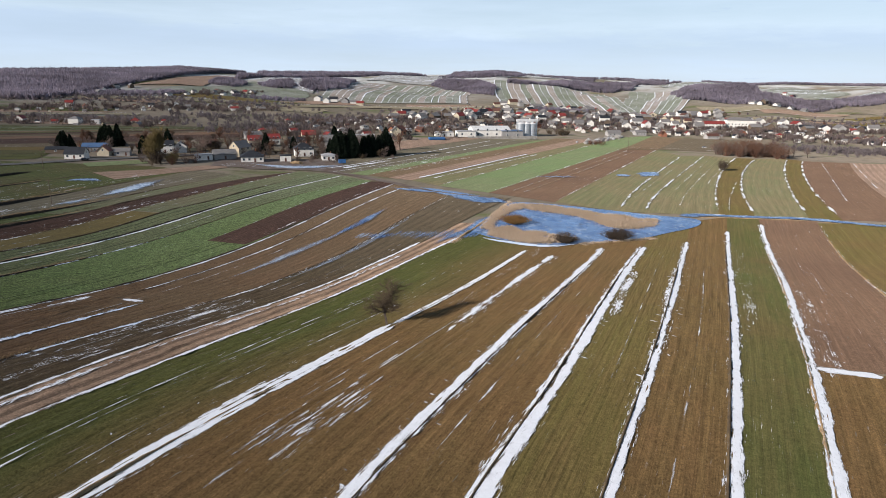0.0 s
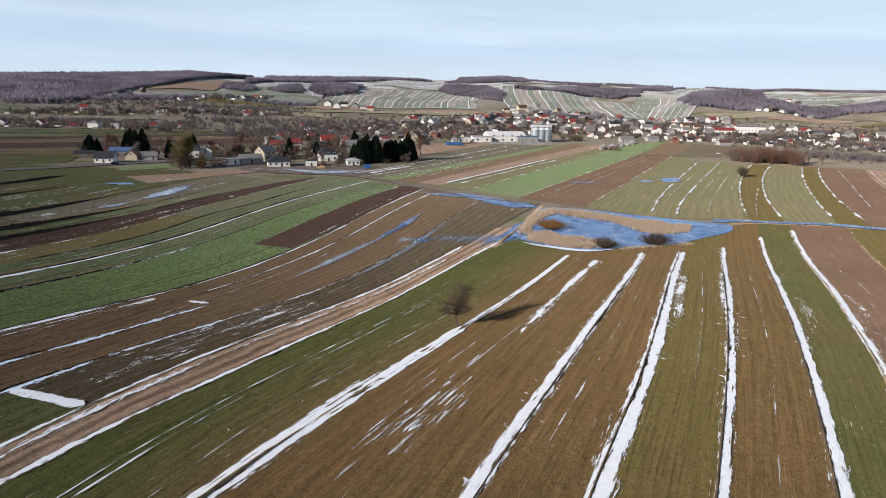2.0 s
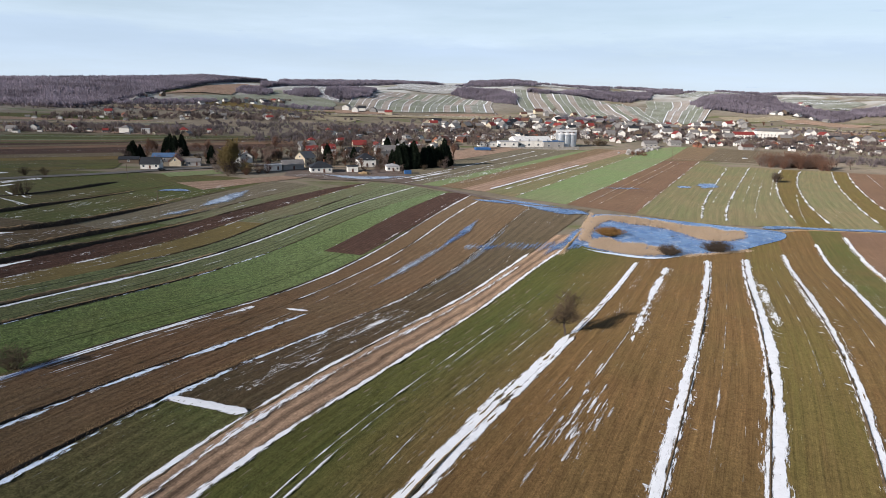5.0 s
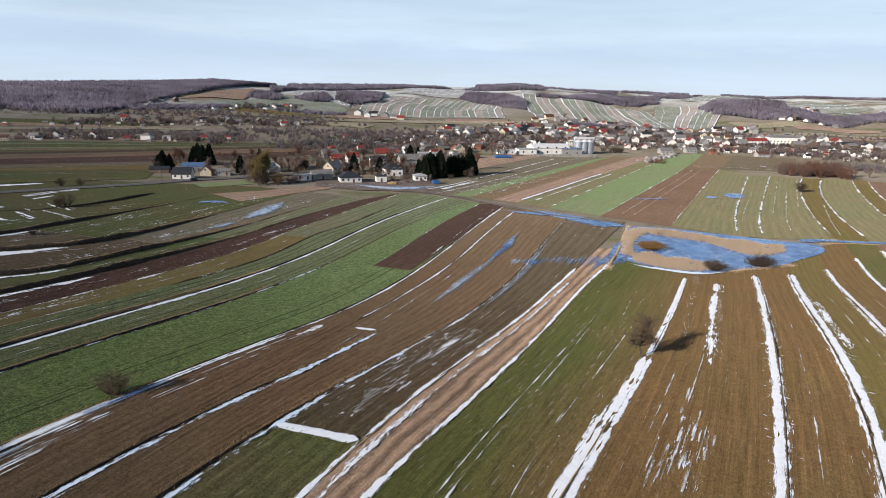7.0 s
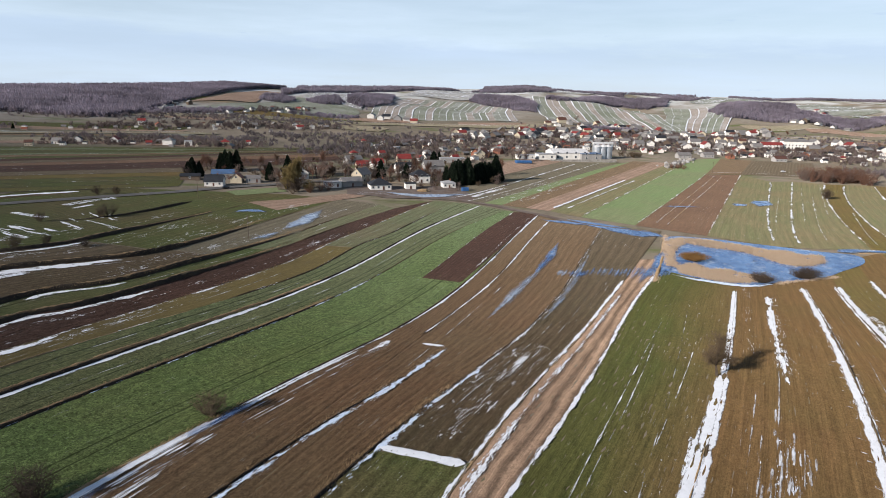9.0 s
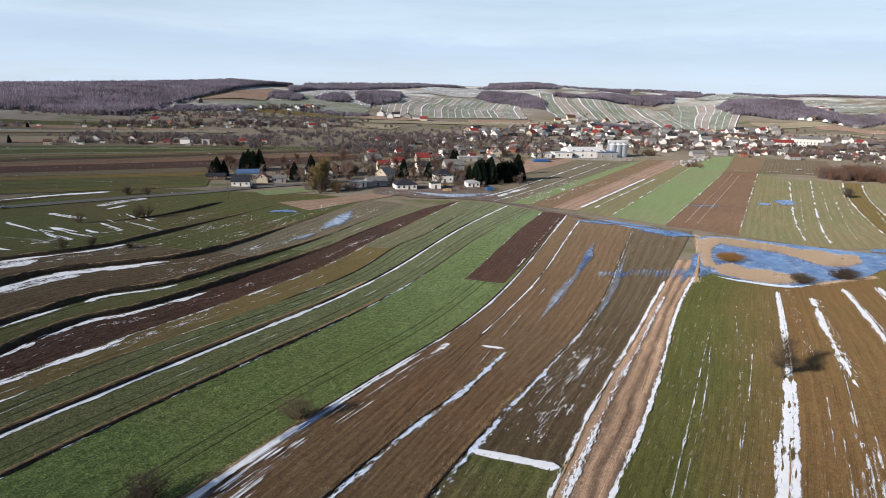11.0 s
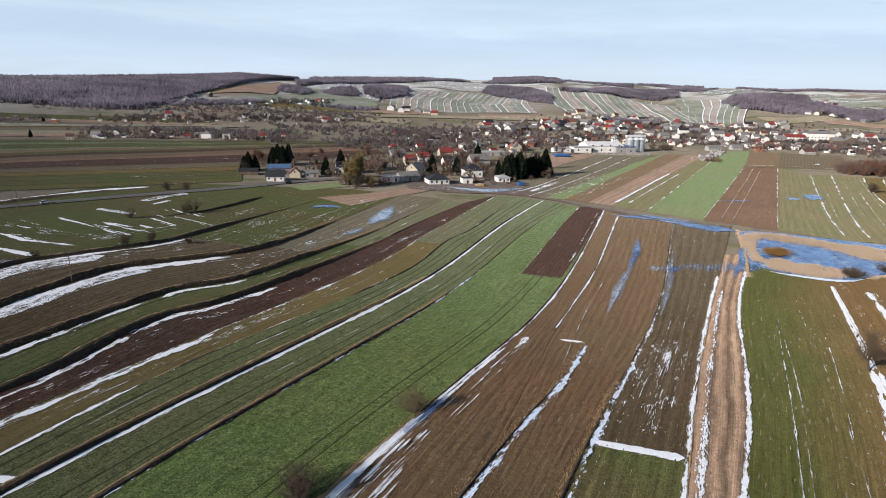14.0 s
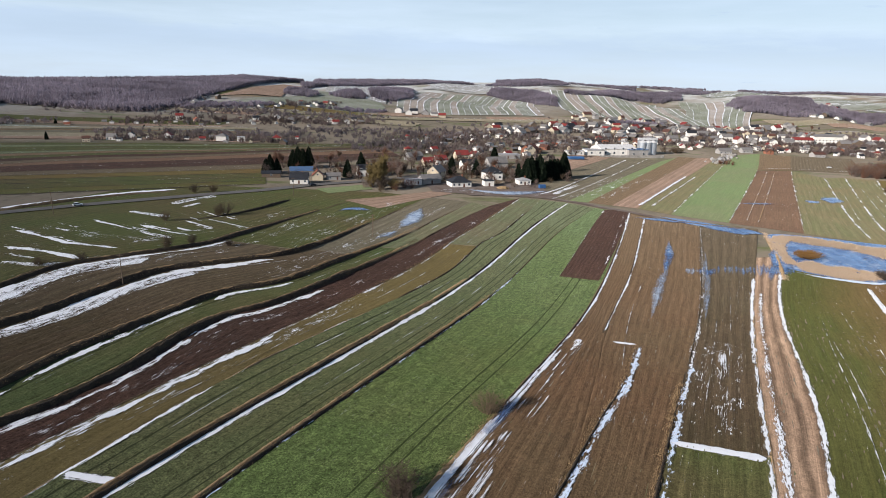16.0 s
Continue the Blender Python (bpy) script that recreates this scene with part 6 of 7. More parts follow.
# ---- houses ----
def house(w, d, h, rise, wall, roof, label, kind="gable", category="house", wins=3, door=True, chimney=True, attic=True, eave=0.45, name="house", panes=True):
    """A house along x: walls with gables, a roof with thickness and eaves, chimney, door, framed windows."""
    root = tagged(new(name), label, category)
    x, y = w / 2, d / 2
    if kind == "gable":
        part("wall", solid([(-x, -y, -0.8), (x, -y, -0.8), (x, y, -0.8), (-x, y, -0.8), (-x, -y, h), (x, -y, h), (x, y, h), (-x, y, h), (-x, 0, h + rise), (x, 0, h + rise)],
                           [(0, 1, 5, 4), (2, 3, 7, 6), (1, 2, 6, 9, 5), (3, 0, 4, 8, 7), (0, 3, 2, 1)]), M["wall_" + wall], root)
        k, e, t = rise / y, eave, 0.16
        ys, zs = y + e, h - k * e
        prof = [(-ys, zs), (0, h + rise), (ys, zs), (ys, zs + t), (0, h + rise + t), (-ys, zs + t)]
        vs = [(s, a, b + 0.02) for s in (-x - e, x + e) for a, b in prof]
        part("roof", solid(vs, [(0, 1, 7, 6), (1, 2, 8, 7), (2, 3, 9, 8), (3, 4, 10, 9), (4, 5, 11, 10), (5, 0, 6, 11), (0, 5, 4, 1), (1, 4, 3, 2), (6, 7, 10, 11), (7, 8, 9, 10)]), M["roof_" + roof], root)
    else:
        part("wall", box(w, d, h + 0.8, (0, 0, -0.8)), M["wall_" + wall], root)
        r = max(0.3, x - y) if kind == "hip" else x * 0.98
        e = eave
        if kind == "flat":
            part("roof", box(w + 0.5, d + 0.5, 0.35, (0, 0, h), 0.05), M["roof_" + roof], root)
        else:
            vs = [(-x - e, -y - e, h), (x + e, -y - e, h), (x + e, y + e, h), (-x - e, y + e, h), (-r, 0, h + rise), (r, 0, h + rise)]
            vs += [(a, b, c - 0.18) for a, b, c in vs[:4]]
            part("roof", solid(vs, [(0, 1, 5, 4), (2, 3, 4, 5), (1, 2, 5), (3, 0, 4), (6, 7, 1, 0), (7, 8, 2, 1), (8, 9, 3, 2), (9, 6, 0, 3), (9, 8, 7, 6)]), M["roof_" + roof], root)
    if chimney and kind != "flat":
        part("chimney", box(0.55, 0.55, 1.5, (w * 0.18, d * 0.08, h + rise - 0.7), 0.03), M["wall_brick"], root)
    floors = 1 if h < 4 else 2
    for fl in range(floors):
        for k in range(wins):
            cx = -x + w * (k + 0.5) / wins
            if door and fl == 0 and k == wins // 2:
                part("door", box(1.0, 0.1, 2.05, (cx, -y - 0.03, 0.05)), M["roof_brown"], root)
                continue
            for s in (-1, 1):
                if s > 0 and k % 2:
                    continue
                win = part("window", box(1.3, 0.08, 1.4, (cx, s * (y + 0.03), 0.95 + fl * 2.8)), M["trim" if panes else "pane"], root, "white window frame" if panes else "")
                if not panes:
                    continue
                part("pane", box(1.06, 0.06, 1.16, (cx, s * (y + 0.055), 1.07 + fl * 2.8)), M["pane"], win, "dark glass pane")
    if kind == "gable" and attic:
        for s in (-1, 1):
            win = part("window", box(0.08, 1.1, 1.2, (s * (x + 0.03), 0, h + 0.1)), M["trim"], root, "white window frame")
            part("pane", box(0.06, 0.88, 0.98, (s * (x + 0.055), 0, h + 0.2)), M["pane"], win, "dark glass pane")
    return root


# houses at the near edge of the village
for p, ang, args in (
    ((-163, 265), 12, dict(w=12, d=6, h=2.6, rise=1.4, wall="plank", roof="dark", label="long dark timber shed with a low roof", category="shed", door=False, wins=1, chimney=False)),
    ((-148, 253), 8, dict(w=11, d=8.5, h=3.0, rise=3.6, wall="white", roof="dark", label="white house with a steep dark roof")),
    ((-152, 275), 14, dict(w=15, d=9, h=3.2, rise=2.2, wall="grey", roof="blue", label="barn with a blue metal roof", category="barn", door=False, wins=1, chimney=False)),
    ((-142.5, 264), 100, dict(w=8, d=7, h=3.0, rise=3.2, wall="cream", roof="rust", label="cream house with a rust-red gabled roof", wins=2)),
    ((-136, 266), 15, dict(w=9, d=6, h=2.8, rise=1.6, wall="grey", roof="grey", label="grey outbuilding with a low roof", category="outbuilding", wins=2, chimney=False)),
    ((-124, 280), 20, dict(w=9, d=8, h=4.6, rise=2.4, wall="white", roof="dark", label="white two-storey house with a dark roof")),
    ((-119, 284), 110, dict(w=8, d=7, h=3.6, rise=2.6, wall="white", roof="grey", label="white house with a grey gable")),
    ((-101, 263), 30, dict(w=9, d=5, h=2.8, rise=0.8, wall="white", roof="light", label="white shed with a pale roof", category="shed", kind="flat", chimney=False, wins=2)),
    ((-94, 268), 30, dict(w=12, d=7, h=3.0, rise=2.2, wall="grey", roof="grey", label="grey weathered barn by the road", category="barn", wins=1, chimney=False)),
    ((-91, 280), 60, dict(w=9, d=8, h=5.2, rise=3.4, wall="cream", roof="grey", label="tall cream house with a grey tiled roof", wins=2)),
    ((-96, 318), 25, dict(w=8, d=6.5, h=4.2, rise=2.6, wall="cream", roof="red", label="cream house with a red roof")),
    ((-90, 330), 25, dict(w=8.5, d=7, h=4.2, rise=2.6, wall="white", roof="red", label="white house with a red roof")),
    ((-81, 264), 18, dict(w=12, d=10, h=3.0, rise=3.0, wall="white", roof="dark", label="white bungalow with a dark blue-grey hipped roof", kind="hip", wins=4)),
    ((-68, 268), 15, dict(w=6, d=5, h=3.2, rise=1.0, wall="white", roof="dark", label="small white garage with a flat dark roof", kind="flat", category="garage", chimney=False, wins=1)),
    ((-65, 289), 20, dict(w=11, d=9, h=4.4, rise=3.4, wall="white", roof="dark", label="white house with a dark hipped roof", kind="hip")),
    ((-75, 319), 20, dict(w=11, d=8, h=4.0, rise=2.8, wall="white", roof="dark", label="white house with a dark roof")),
    ((-60, 329), 20, dict(w=14, d=9, h=4.2, rise=3.6, wall="grey", roof="grey", label="big grey-roofed barn behind the houses", category="barn", wins=1, chimney=False)),
    ((-51.5, 277), 15, dict(w=7.5, d=7, h=3.0, rise=1.3, wall="white", roof="light", label="small white house with a pale hipped roof", kind="hip", wins=3)),
    ((-78, 360), 20, dict(w=10, d=8, h=3.6, rise=3.0, wall="cream", roof="red", label="house with a bright red roof")),
    ((-50, 375), 10, dict(w=20, d=8, h=3.0, rise=0.8, wall="grey", roof="light", label="long low shed with a pale roof", category="shed", kind="flat", chimney=False)),
    ((-33, 405), 110, dict(w=10, d=8, h=4.0, rise=3.4, wall="cream", roof="grey", label="cream gabled house with a grey roof")),
    ((-2, 412), 10, dict(w=16, d=7, h=3.4, rise=0.9, wall="white", roof="light", label="long white outbuilding near the sheds", category="outbuilding", kind="flat", chimney=False)),
    ((-112, 300), 30, dict(w=10, d=7, h=3.2, rise=2.4, wall="plank", roof="brown", label="old timber barn with a brown roof", category="barn", wins=1, chimney=False)),
    ((-46, 305), 15, dict(w=9, d=7, h=3.4, rise=2.6, wall="pink", roof="brown", label="pinkish house with a brown roof")),
    ((-105, 345), 35, dict(w=12, d=8, h=3.4, rise=2.6, wall="grey", roof="grey", label="grey barn among bare garden trees", category="barn", wins=1, chimney=False)),
):
    place(house(**args), p, ang, 0.66 if p[0] < -130 else 0.75, 0.1)

# the village: a dozen kinds of house, each built once and set out along the lanes
kinds = []
for k, (w, d, h, rise, wall, roof, kind, lab) in enumerate((
    (10, 8, 3.4, 3.2, "white", "red", "gable", "white house with a red roof"), (11, 9, 4.8, 3.2, "white", "dark", "gable", "white two-storey house with a dark roof"),
    (9, 8, 4.6, 2.8, "cream", "brown", "gable", "cream house with a brown roof"), (12, 8, 3.0, 2.6, "grey", "grey", "gable", "grey farm building"),
    (10, 10, 5.2, 2.6, "white", "grey", "hip", "white cube house with a grey hipped roof"), (10, 9, 4.6, 3.0, "cream", "red", "hip", "cream house with a red hipped roof"),
    (13, 8, 3.0, 2.8, "pink", "rust", "gable", "pinkish farmhouse with a rust-red roof"), (14, 9, 3.4, 3.0, "plank", "grey", "gable", "old timber barn with a grey roof"),
    (9, 8, 5.4, 2.4, "yellow", "dark", "hip", "yellowish house with a dark roof"), (10, 8, 3.2, 3.4, "white", "grey", "gable", "white house with a steep grey roof"),
    (11, 9, 5.4, 0.4, "white", "light", "flat", "white flat-roofed building"), (12, 9, 3.6, 3.4, "brick", "brown", "gable", "brick house with a brown roof"),
)):
    kinds.append(house(w, d, h, rise, wall, roof, lab + " in the village", kind, wins=3, attic=False, panes=False))
used = [False] * len(kinds)
rng = random.Random(5)
homes = []


distant = []


def settle(p, ang):
    if any((p[0] - q[0]) ** 2 + (p[1] - q[1]) ** 2 < 75 for q in homes):
        return
    homes.append(p)
    k = rng.choices(range(12), (2.6, 6, 4, 5, 5, 1.2, 1, 5, 0.6, 6, 3, 1))[0]
    size = rng.uniform(0.82, 1.12) * (0.76 if p[0] > -150 else 0.56)
    if p[1] > 548:
        distant.append((p, ang, size, k))
    elif used[k]:
        tagged(copy_thing(kinds[k], turned(p, ang, size, 0.1)), group="houses of the village")
    else:
        used[k] = True
        tagged(place(kinds[k], p, ang, size, 0.1), group="houses of the village")


for p, q, n, w in (((-300, 380), (-176, 406), 17, 9), ((-344, 496), (-160, 577), 24, 12), ((-262, 642), (-213, 713), 9, 10), ((-357, 611), (-322, 657), 6, 14), ((-110, 380), (0, 470), 16, 16),
                   ((-117, 446), (-10, 560), 20, 20), ((-60, 400), (30, 500), 16, 18), ((-10, 470), (90, 560), 18, 20), ((70, 520), (290, 500), 30, 12), ((90, 560), (326, 545), 30, 14),
                   ((20, 600), (200, 690), 18, 16), ((51, 700), (167, 735), 12, 12), ((202, 690), (299, 700), 10, 10), ((384, 844), (419, 789), 6, 14), ((574, 1150), (590, 1110), 4, 16),
                   ((230, 500), (330, 470), 14, 14), ((300, 560), (420, 520), 12, 14), ((-10, 560), (60, 640), 8, 22), ((-140, 690), (-90, 690), 4, 8), ((-60, 585), (120, 640), 10, 16), ((110, 615), (330, 600), 12, 16), ((-20, 520), (110, 500), 9, 12), ((330, 500), (470, 470), 9, 14), ((-430, 470), (-350, 500), 5, 12)):
    lane = math.degrees(math.atan2(q[1] - p[1], q[0] - p[0]))
    n = int(n * 2.2)
    for k in range(n):
        s = (k + rng.uniform(0.1, 0.9)) / n
        settle((p[0] + (q[0] - p[0]) * s + rng.gauss(0, w * 0.4), p[1] + (q[1] - p[1]) * s + rng.gauss(0, w)), lane + rng.choice((0, 90)) + rng.gauss(0, 8))
# those at the far end of the village, too small to tell part from part
paints = ["wall_white", "wall_cream", "wall_grey", "wall_plank", "roof_red", "roof_dark", "roof_brown", "roof_grey"]
far_me = bpy.data.meshes.new("far_houses")
for key in paints:
    far_me.materials.append(M[key])
far_bm = bmesh.new()
for p, ang, size, k in distant:
    m = turned(p, ang, size, 0.1)
    x, y, h, top = rng.uniform(4.2, 6.2), rng.uniform(3.6, 4.6), rng.uniform(2.8, 4.8), rng.uniform(2.2, 3.4)
    shell = [far_bm.verts.new(m @ Vector(c)) for c in ((-x, -y, -1), (x, -y, -1), (x, y, -1), (-x, y, -1), (-x, -y, h), (x, -y, h), (x, y, h), (-x, y, h), (-x, 0, h + top), (x, 0, h + top))]
    for f in ((0, 1, 5, 4), (2, 3, 7, 6), (1, 2, 6, 9, 5), (3, 0, 4, 8, 7)):
        far_bm.faces.new([shell[q] for q in f]).material_index = (0, 0, 1, 2, 0, 1, 1, 3, 1, 0, 0, 2)[k]
    e = 0.5
    cover = [far_bm.verts.new(m @ Vector(c)) for c in ((-x - e, -y - e, h - 0.25), (x + e, -y - e, h - 0.25), (x + e, y + e, h - 0.25), (-x - e, y + e, h - 0.25), (-x - e, 0, h + top + 0.2), (x + e, 0, h + top + 0.2))]
    for f in ((0, 1, 5, 4), (2, 3, 4, 5)):
        far_bm.faces.new([cover[q] for q in f]).material_index = (4, 5, 6, 7, 7, 4, 4, 7, 5, 7, 7, 6)[k]
far_bm.to_mesh(far_me)
far_bm.free()
tagged(new("far_houses", far_me), "small houses with pale walls and red or grey roofs beyond the village", "houses", kind="stuff")
for k, done in enumerate(used):
    if not done:
        place(kinds[k], (60 + 14 * k, 585), 20, 1, 0.1)

# the grain store: white hall, annex, steel silos, boundary wall
hall = place(house(25, 17, 4.2, 2.2, "white", "white", "big white hall of the grain store", "gable", "hall", 4, False, False, False, 0.3, "hall"), (28, 428), 10, 1, 0.1)
place(house(14, 10, 4.2, 0.5, "grey", "blue", "low annex of the grain store with a blue roof", "flat", "annex", 2, False, False, False, 0.3, "annex"), (42, 424), 10, 1, 0.1)
silo = tagged(new("silo"), "ribbed galvanised steel silo with a conical roof", "silo", "silos of the grain store")
part("shell", tube(2.6, 8.4, (0, 0, -0.3), None, 24), M["steel"], silo)
for k in range(6):
    part("hoop", tube(2.66, 0.12, (0, 0, 0.8 + k * 1.35), None, 24), M["steel"], silo)
part("roof", tube(2.75, 1.3, (0, 0, 8.12), 0.3, 24), M["roof_white"], silo)
part("cap", tube(0.35, 0.5, (0, 0, 9.5), 0.3, 10), M["steel"], silo)
place(silo, (50, 436), 0, 1.0, 0.2)
for p in ((54, 437), (58, 438.5), (51, 440.5), (55.5, 442)):
    copy_thing(silo, turned(p, 0, 1.0, 0.2))
gallery = tagged(new("conveyor_gallery"), "white enclosed conveyor gallery over the silos", "conveyor")
part("housing", box(15, 1.6, 1.6, (0, 0, 9.4), 0.05), M["roof_white"], gallery)
for sx in (-6.8, 6.8):
    part("leg", box(1.2, 1.2, 9.6, (sx, 0, -0.2)), M["steel"], gallery)
place(gallery, (54.5, 440), 14, 1, 0.2)
place(house(12, 9, 3.2, 0.5, "white", "light", "white loading shed of the grain store", "flat", "shed", 2, False, False, False, 0.3, "shed"), (12, 418), 10, 1, 0.1)
wall_bm = box(46, 0.25, 2.0, (0, 0, -0.4))
yard_wall = tagged(new("boundary_wall"), "long pale concrete wall round the grain store", "wall")
part("panel", wall_bm, M["concrete"], yard_wall)
for k in range(16):
    part("post", box(0.35, 0.4, 2.2, (-22.5 + 3 * k, 0, -0.4)), M["concrete"], yard_wall)
place(yard_wall, (36, 410), 12, 1, 0)
place(house(28, 13, 8.5, 2.6, "white", "grey", "large white public building of three storeys", "hip", "building", 8, True, False, False, 0.5, "public_building"), (262, 580), -8, 0.85, 0.1)
place(house(22, 10, 5, 2.6, "white", "red", "long white building with a red roof", "gable", "building", 6, True, True, False, 0.5, "building"), (238, 577), -8, 0.8, 0.1)
place(house(15, 9, 3.6, 2.8, "grey", "grey", "grey barn at the end of a green strip", "gable", "barn", 3, False, False, False), (121, 468), 8, 0.66, 0.1)
place(house(13, 8, 3.6, 2.4, "grey", "grey", "grey barn with pale walls beside a field", "gable", "barn", 3, False, False, False), (145, 484), 8, 0.66, 0.1)
place(house(14, 9, 3.6, 2.4, "grey", "brown", "grey barn with a row of pale doors", "gable", "barn", 3, False, False, False), (196, 476), 8, 0.66, 0.1)
place(house(16, 10, 4.4, 3.2, "brick", "dark", "red brick house with a dark roof", "hip", "house", 4), (330, 452), -8, 1, 0.1)
place(house(10, 8, 5.6, 3.0, "white", "red", "house with vivid red roof and white walls", "gable"), (-311, 530), 20, 0.58, 0.1)

# small things about the yard
box_root = place(tagged(new("container"), "blue steel container in the muddy yard", "container"), (-44, 268), 20, 0.7, 0.2)
part("body", box(4.2, 2.2, 2.2, (0, 0, 0.1), 0.05), M["tarp"], box_root)
for s in (-1.5, 1.5):
    part("skid", box(0.3, 2.2, 0.2, (s, 0, -0.05)), M["rubber"], box_root)
heap = bmesh.new()
bmesh.ops.create_icosphere(heap, subdivisions=3, radius=1)
for v in heap.verts:
    v.co = Vector((v.co.x * 2.6, v.co.y * 1.8, max(-0.1, v.co.z * 1.1))) * (1 + 0.25 * noise.noise(v.co * 2.2))
heap_me = bpy.data.meshes.new("sand_heap")
heap.to_mesh(heap_me)
heap.free()
heap_me.materials.append(M["straw"])
place(tagged(new("sand_heap", heap_me), "heap of yellowish sand in the muddy yard", "heap"), (-62, 262), 0, 1, 0.2)
tarp = place(tagged(new("tarpaulin_stack"), "stack under a bright blue sheet", "stack"), (-6, 386), 10, 1, 0.1)
part("sheet", box(10, 5, 1.6, (0, 0, 0), 0.4), M["tarp"], tarp)


def car(label, mat, p, ang):
    root = tagged(new("car"), label, "car")
    part("body", solid([(-2.1, -0.85, 0.3), (2.1, -0.85, 0.3), (2.1, 0.85, 0.3), (-2.1, 0.85, 0.3), (-2.15, -0.85, 0.85), (2.0, -0.85, 0.8), (2.0, 0.85, 0.8), (-2.15, 0.85, 0.85)],
                       [(0, 1, 5, 4), (1, 2, 6, 5), (2, 3, 7, 6), (3, 0, 4, 7), (4, 5, 6, 7), (3, 2, 1, 0)]), M[mat], root)
    part("cabin", solid([(-1.9, -0.8, 0.84), (1.0, -0.8, 0.82), (1.0, 0.8, 0.82), (-1.9, 0.8, 0.84), (-1.5, -0.65, 1.45), (0.3, -0.65, 1.45), (0.3, 0.65, 1.45), (-1.5, 0.65, 1.45)],
                        [(0, 1, 5, 4), (1, 2, 6, 5), (2, 3, 7, 6), (3, 0, 4, 7), (4, 5, 6, 7), (3, 2, 1, 0)]), M["pane"], root)
    part("roof", box(1.8, 1.3, 0.06, (-0.6, 0, 1.45), 0.02), M[mat], root)
    for sx in (-1.3, 1.3):
        for sy in (-0.8, 0.8):
            wh = tube(0.32, 0.2, (0, 0, -0.1), None, 14)
            bmesh.ops.transform(wh, matrix=Matrix.Translation((sx, sy, 0.32)) @ Matrix.Rotation(radians(90), 4, "X"), verts=wh.verts[:])
            tyre = part("wheel", wh, M["rubber"], root)
    return place(root, p, ang, 0.66, 0.4)


car("white car on the asphalt road", "paint", (-204.2, 188.1), 42)
car("dark car parked by the road", "roof_dark", (-141, 246), 40)
car("white van standing at the field's end", "paint", (162, 402), 5)
rub = random.Random(8)
for k in range(80):
    s = rub.random()
    b = bmesh.new()
    bmesh.ops.create_icosphere(b, subdivisions=1, radius=rub.uniform(0.5, 1.5))
    for v in b.verts:
        v.co *= rub.uniform(0.7, 1.2)
    me = bpy.data.meshes.new("boulder")
    b.to_mesh(me)
    b.free()
    me.materials.append(M[rub.choice(("concrete", "roof_light", "concrete", "roof_grey"))])
    place(tagged(new("boulder", me), "pale lump of stacked rubble at the field's edge", "rubble", "rubble along the green field"), (86 + 38 * s + rub.gauss(0, 2.5), 398 + 62 * s + rub.gauss(0, 2)), 0, 1, 0.5)

# ---- trees of the village ----
bares = [bare_tree(11, 8.5, 40 + k, tw, lab, levels=3, sprays=3, thick=0.035, trunk_share=0.3) for k, (tw, lab) in enumerate((
    ("twig_grey", "bare grey-brown tree among the houses"), ("bark", "bare brown tree among the houses"), ("twig_grey", "bare spreading tree among the houses"), ("twig_red", "reddish leafless tree among the houses")))]
shrubs = [bush(4.5, 6.0, 50 + k, tw, lab, stems=30, kids=9) for k, (tw, lab) in enumerate((
    ("twig_grey", "leafless thicket by the houses"), ("bark", "brown leafless thicket by the houses"), ("twig_red", "reddish leafless willow thicket by a field")))]
firs = [spruce(12.5, 9.4, 60), spruce(9, 5.4, 61, "dark green conifer in a garden"), spruce(12.5, 8.4, 62, "tall dark green spruce with drooping boughs")]
proto = {"bare": bares, "shrub": shrubs, "fir": firs}
fresh = {o.name: True for g in proto.values() for o in g}


def plant(kind, p, size, group="trees of the village", which=None):
    o = proto[kind][which] if which is not None else rng.choice(proto[kind])
    ang = rng.uniform(0, 360)
    if fresh[o.name]:
        fresh[o.name] = False
        tagged(place(o, p, ang, size), group=group)
    else:
        tagged(copy_thing(o, turned(p, ang, size)), group=group)


for p, s, w in (((-49.5, 283.5), 0.88, 0), ((-47, 285), 1.0, 2), ((-44.6, 287), 0.94, 0), ((-42.4, 287.6), 1.06, 2), ((-41.5, 291), 0.9, 0), ((-37.6, 292.5), 0.8, 2), ((-35.8, 294), 0.95, 0), ((-34.2, 297), 0.84, 2), ((-30.2, 299.5), 0.98, 0), ((-28.6, 302), 1.1, 2), ((-27, 304.6), 0.92, 0),
                ((-52.5, 288), 0.7, 2), ((-46, 289.5), 1.0, 0), ((-43.5, 290), 0.96, 2), ((-38.5, 295), 0.86, 0), ((-32, 301.5), 0.9, 0), ((-48.5, 286.5), 0.92, 2), ((-36.5, 297.5), 0.8, 2), ((-161, 297), 0.8, 0), ((-166.5, 276.5), 0.7, 2), ((-168, 275), 0.62, 0), ((-165.5, 273), 0.7, 2), ((-163, 275), 0.66, 0), ((-158, 295), 0.85, 2), ((-155.5, 294), 0.9, 0), ((-153, 296), 0.86, 2),
                ((-131, 274), 0.75, 0), ((-127, 290), 0.8, 2), ((-72, 300), 0.7, 0), ((-84, 296), 0.75, 2), ((-60, 342), 0.9, 0)):
    plant("fir", p, s, "dark spruces at the village edge", w)
place(bare_tree(15, 11.5, 71, "twig_gold", "tall old willow with yellowish twigs and clumps of mistletoe", levels=4, sprays=3, thick=0.08, trunk_share=0.2, up=1.2, name="willow"), (-112, 246), 40)
place(bare_tree(11, 9, 72, "twig_gold", "yellowish willow beside the road", levels=4, sprays=3, thick=0.05, trunk_share=0.2, up=1.2, name="willow"), (-117, 251), 130)
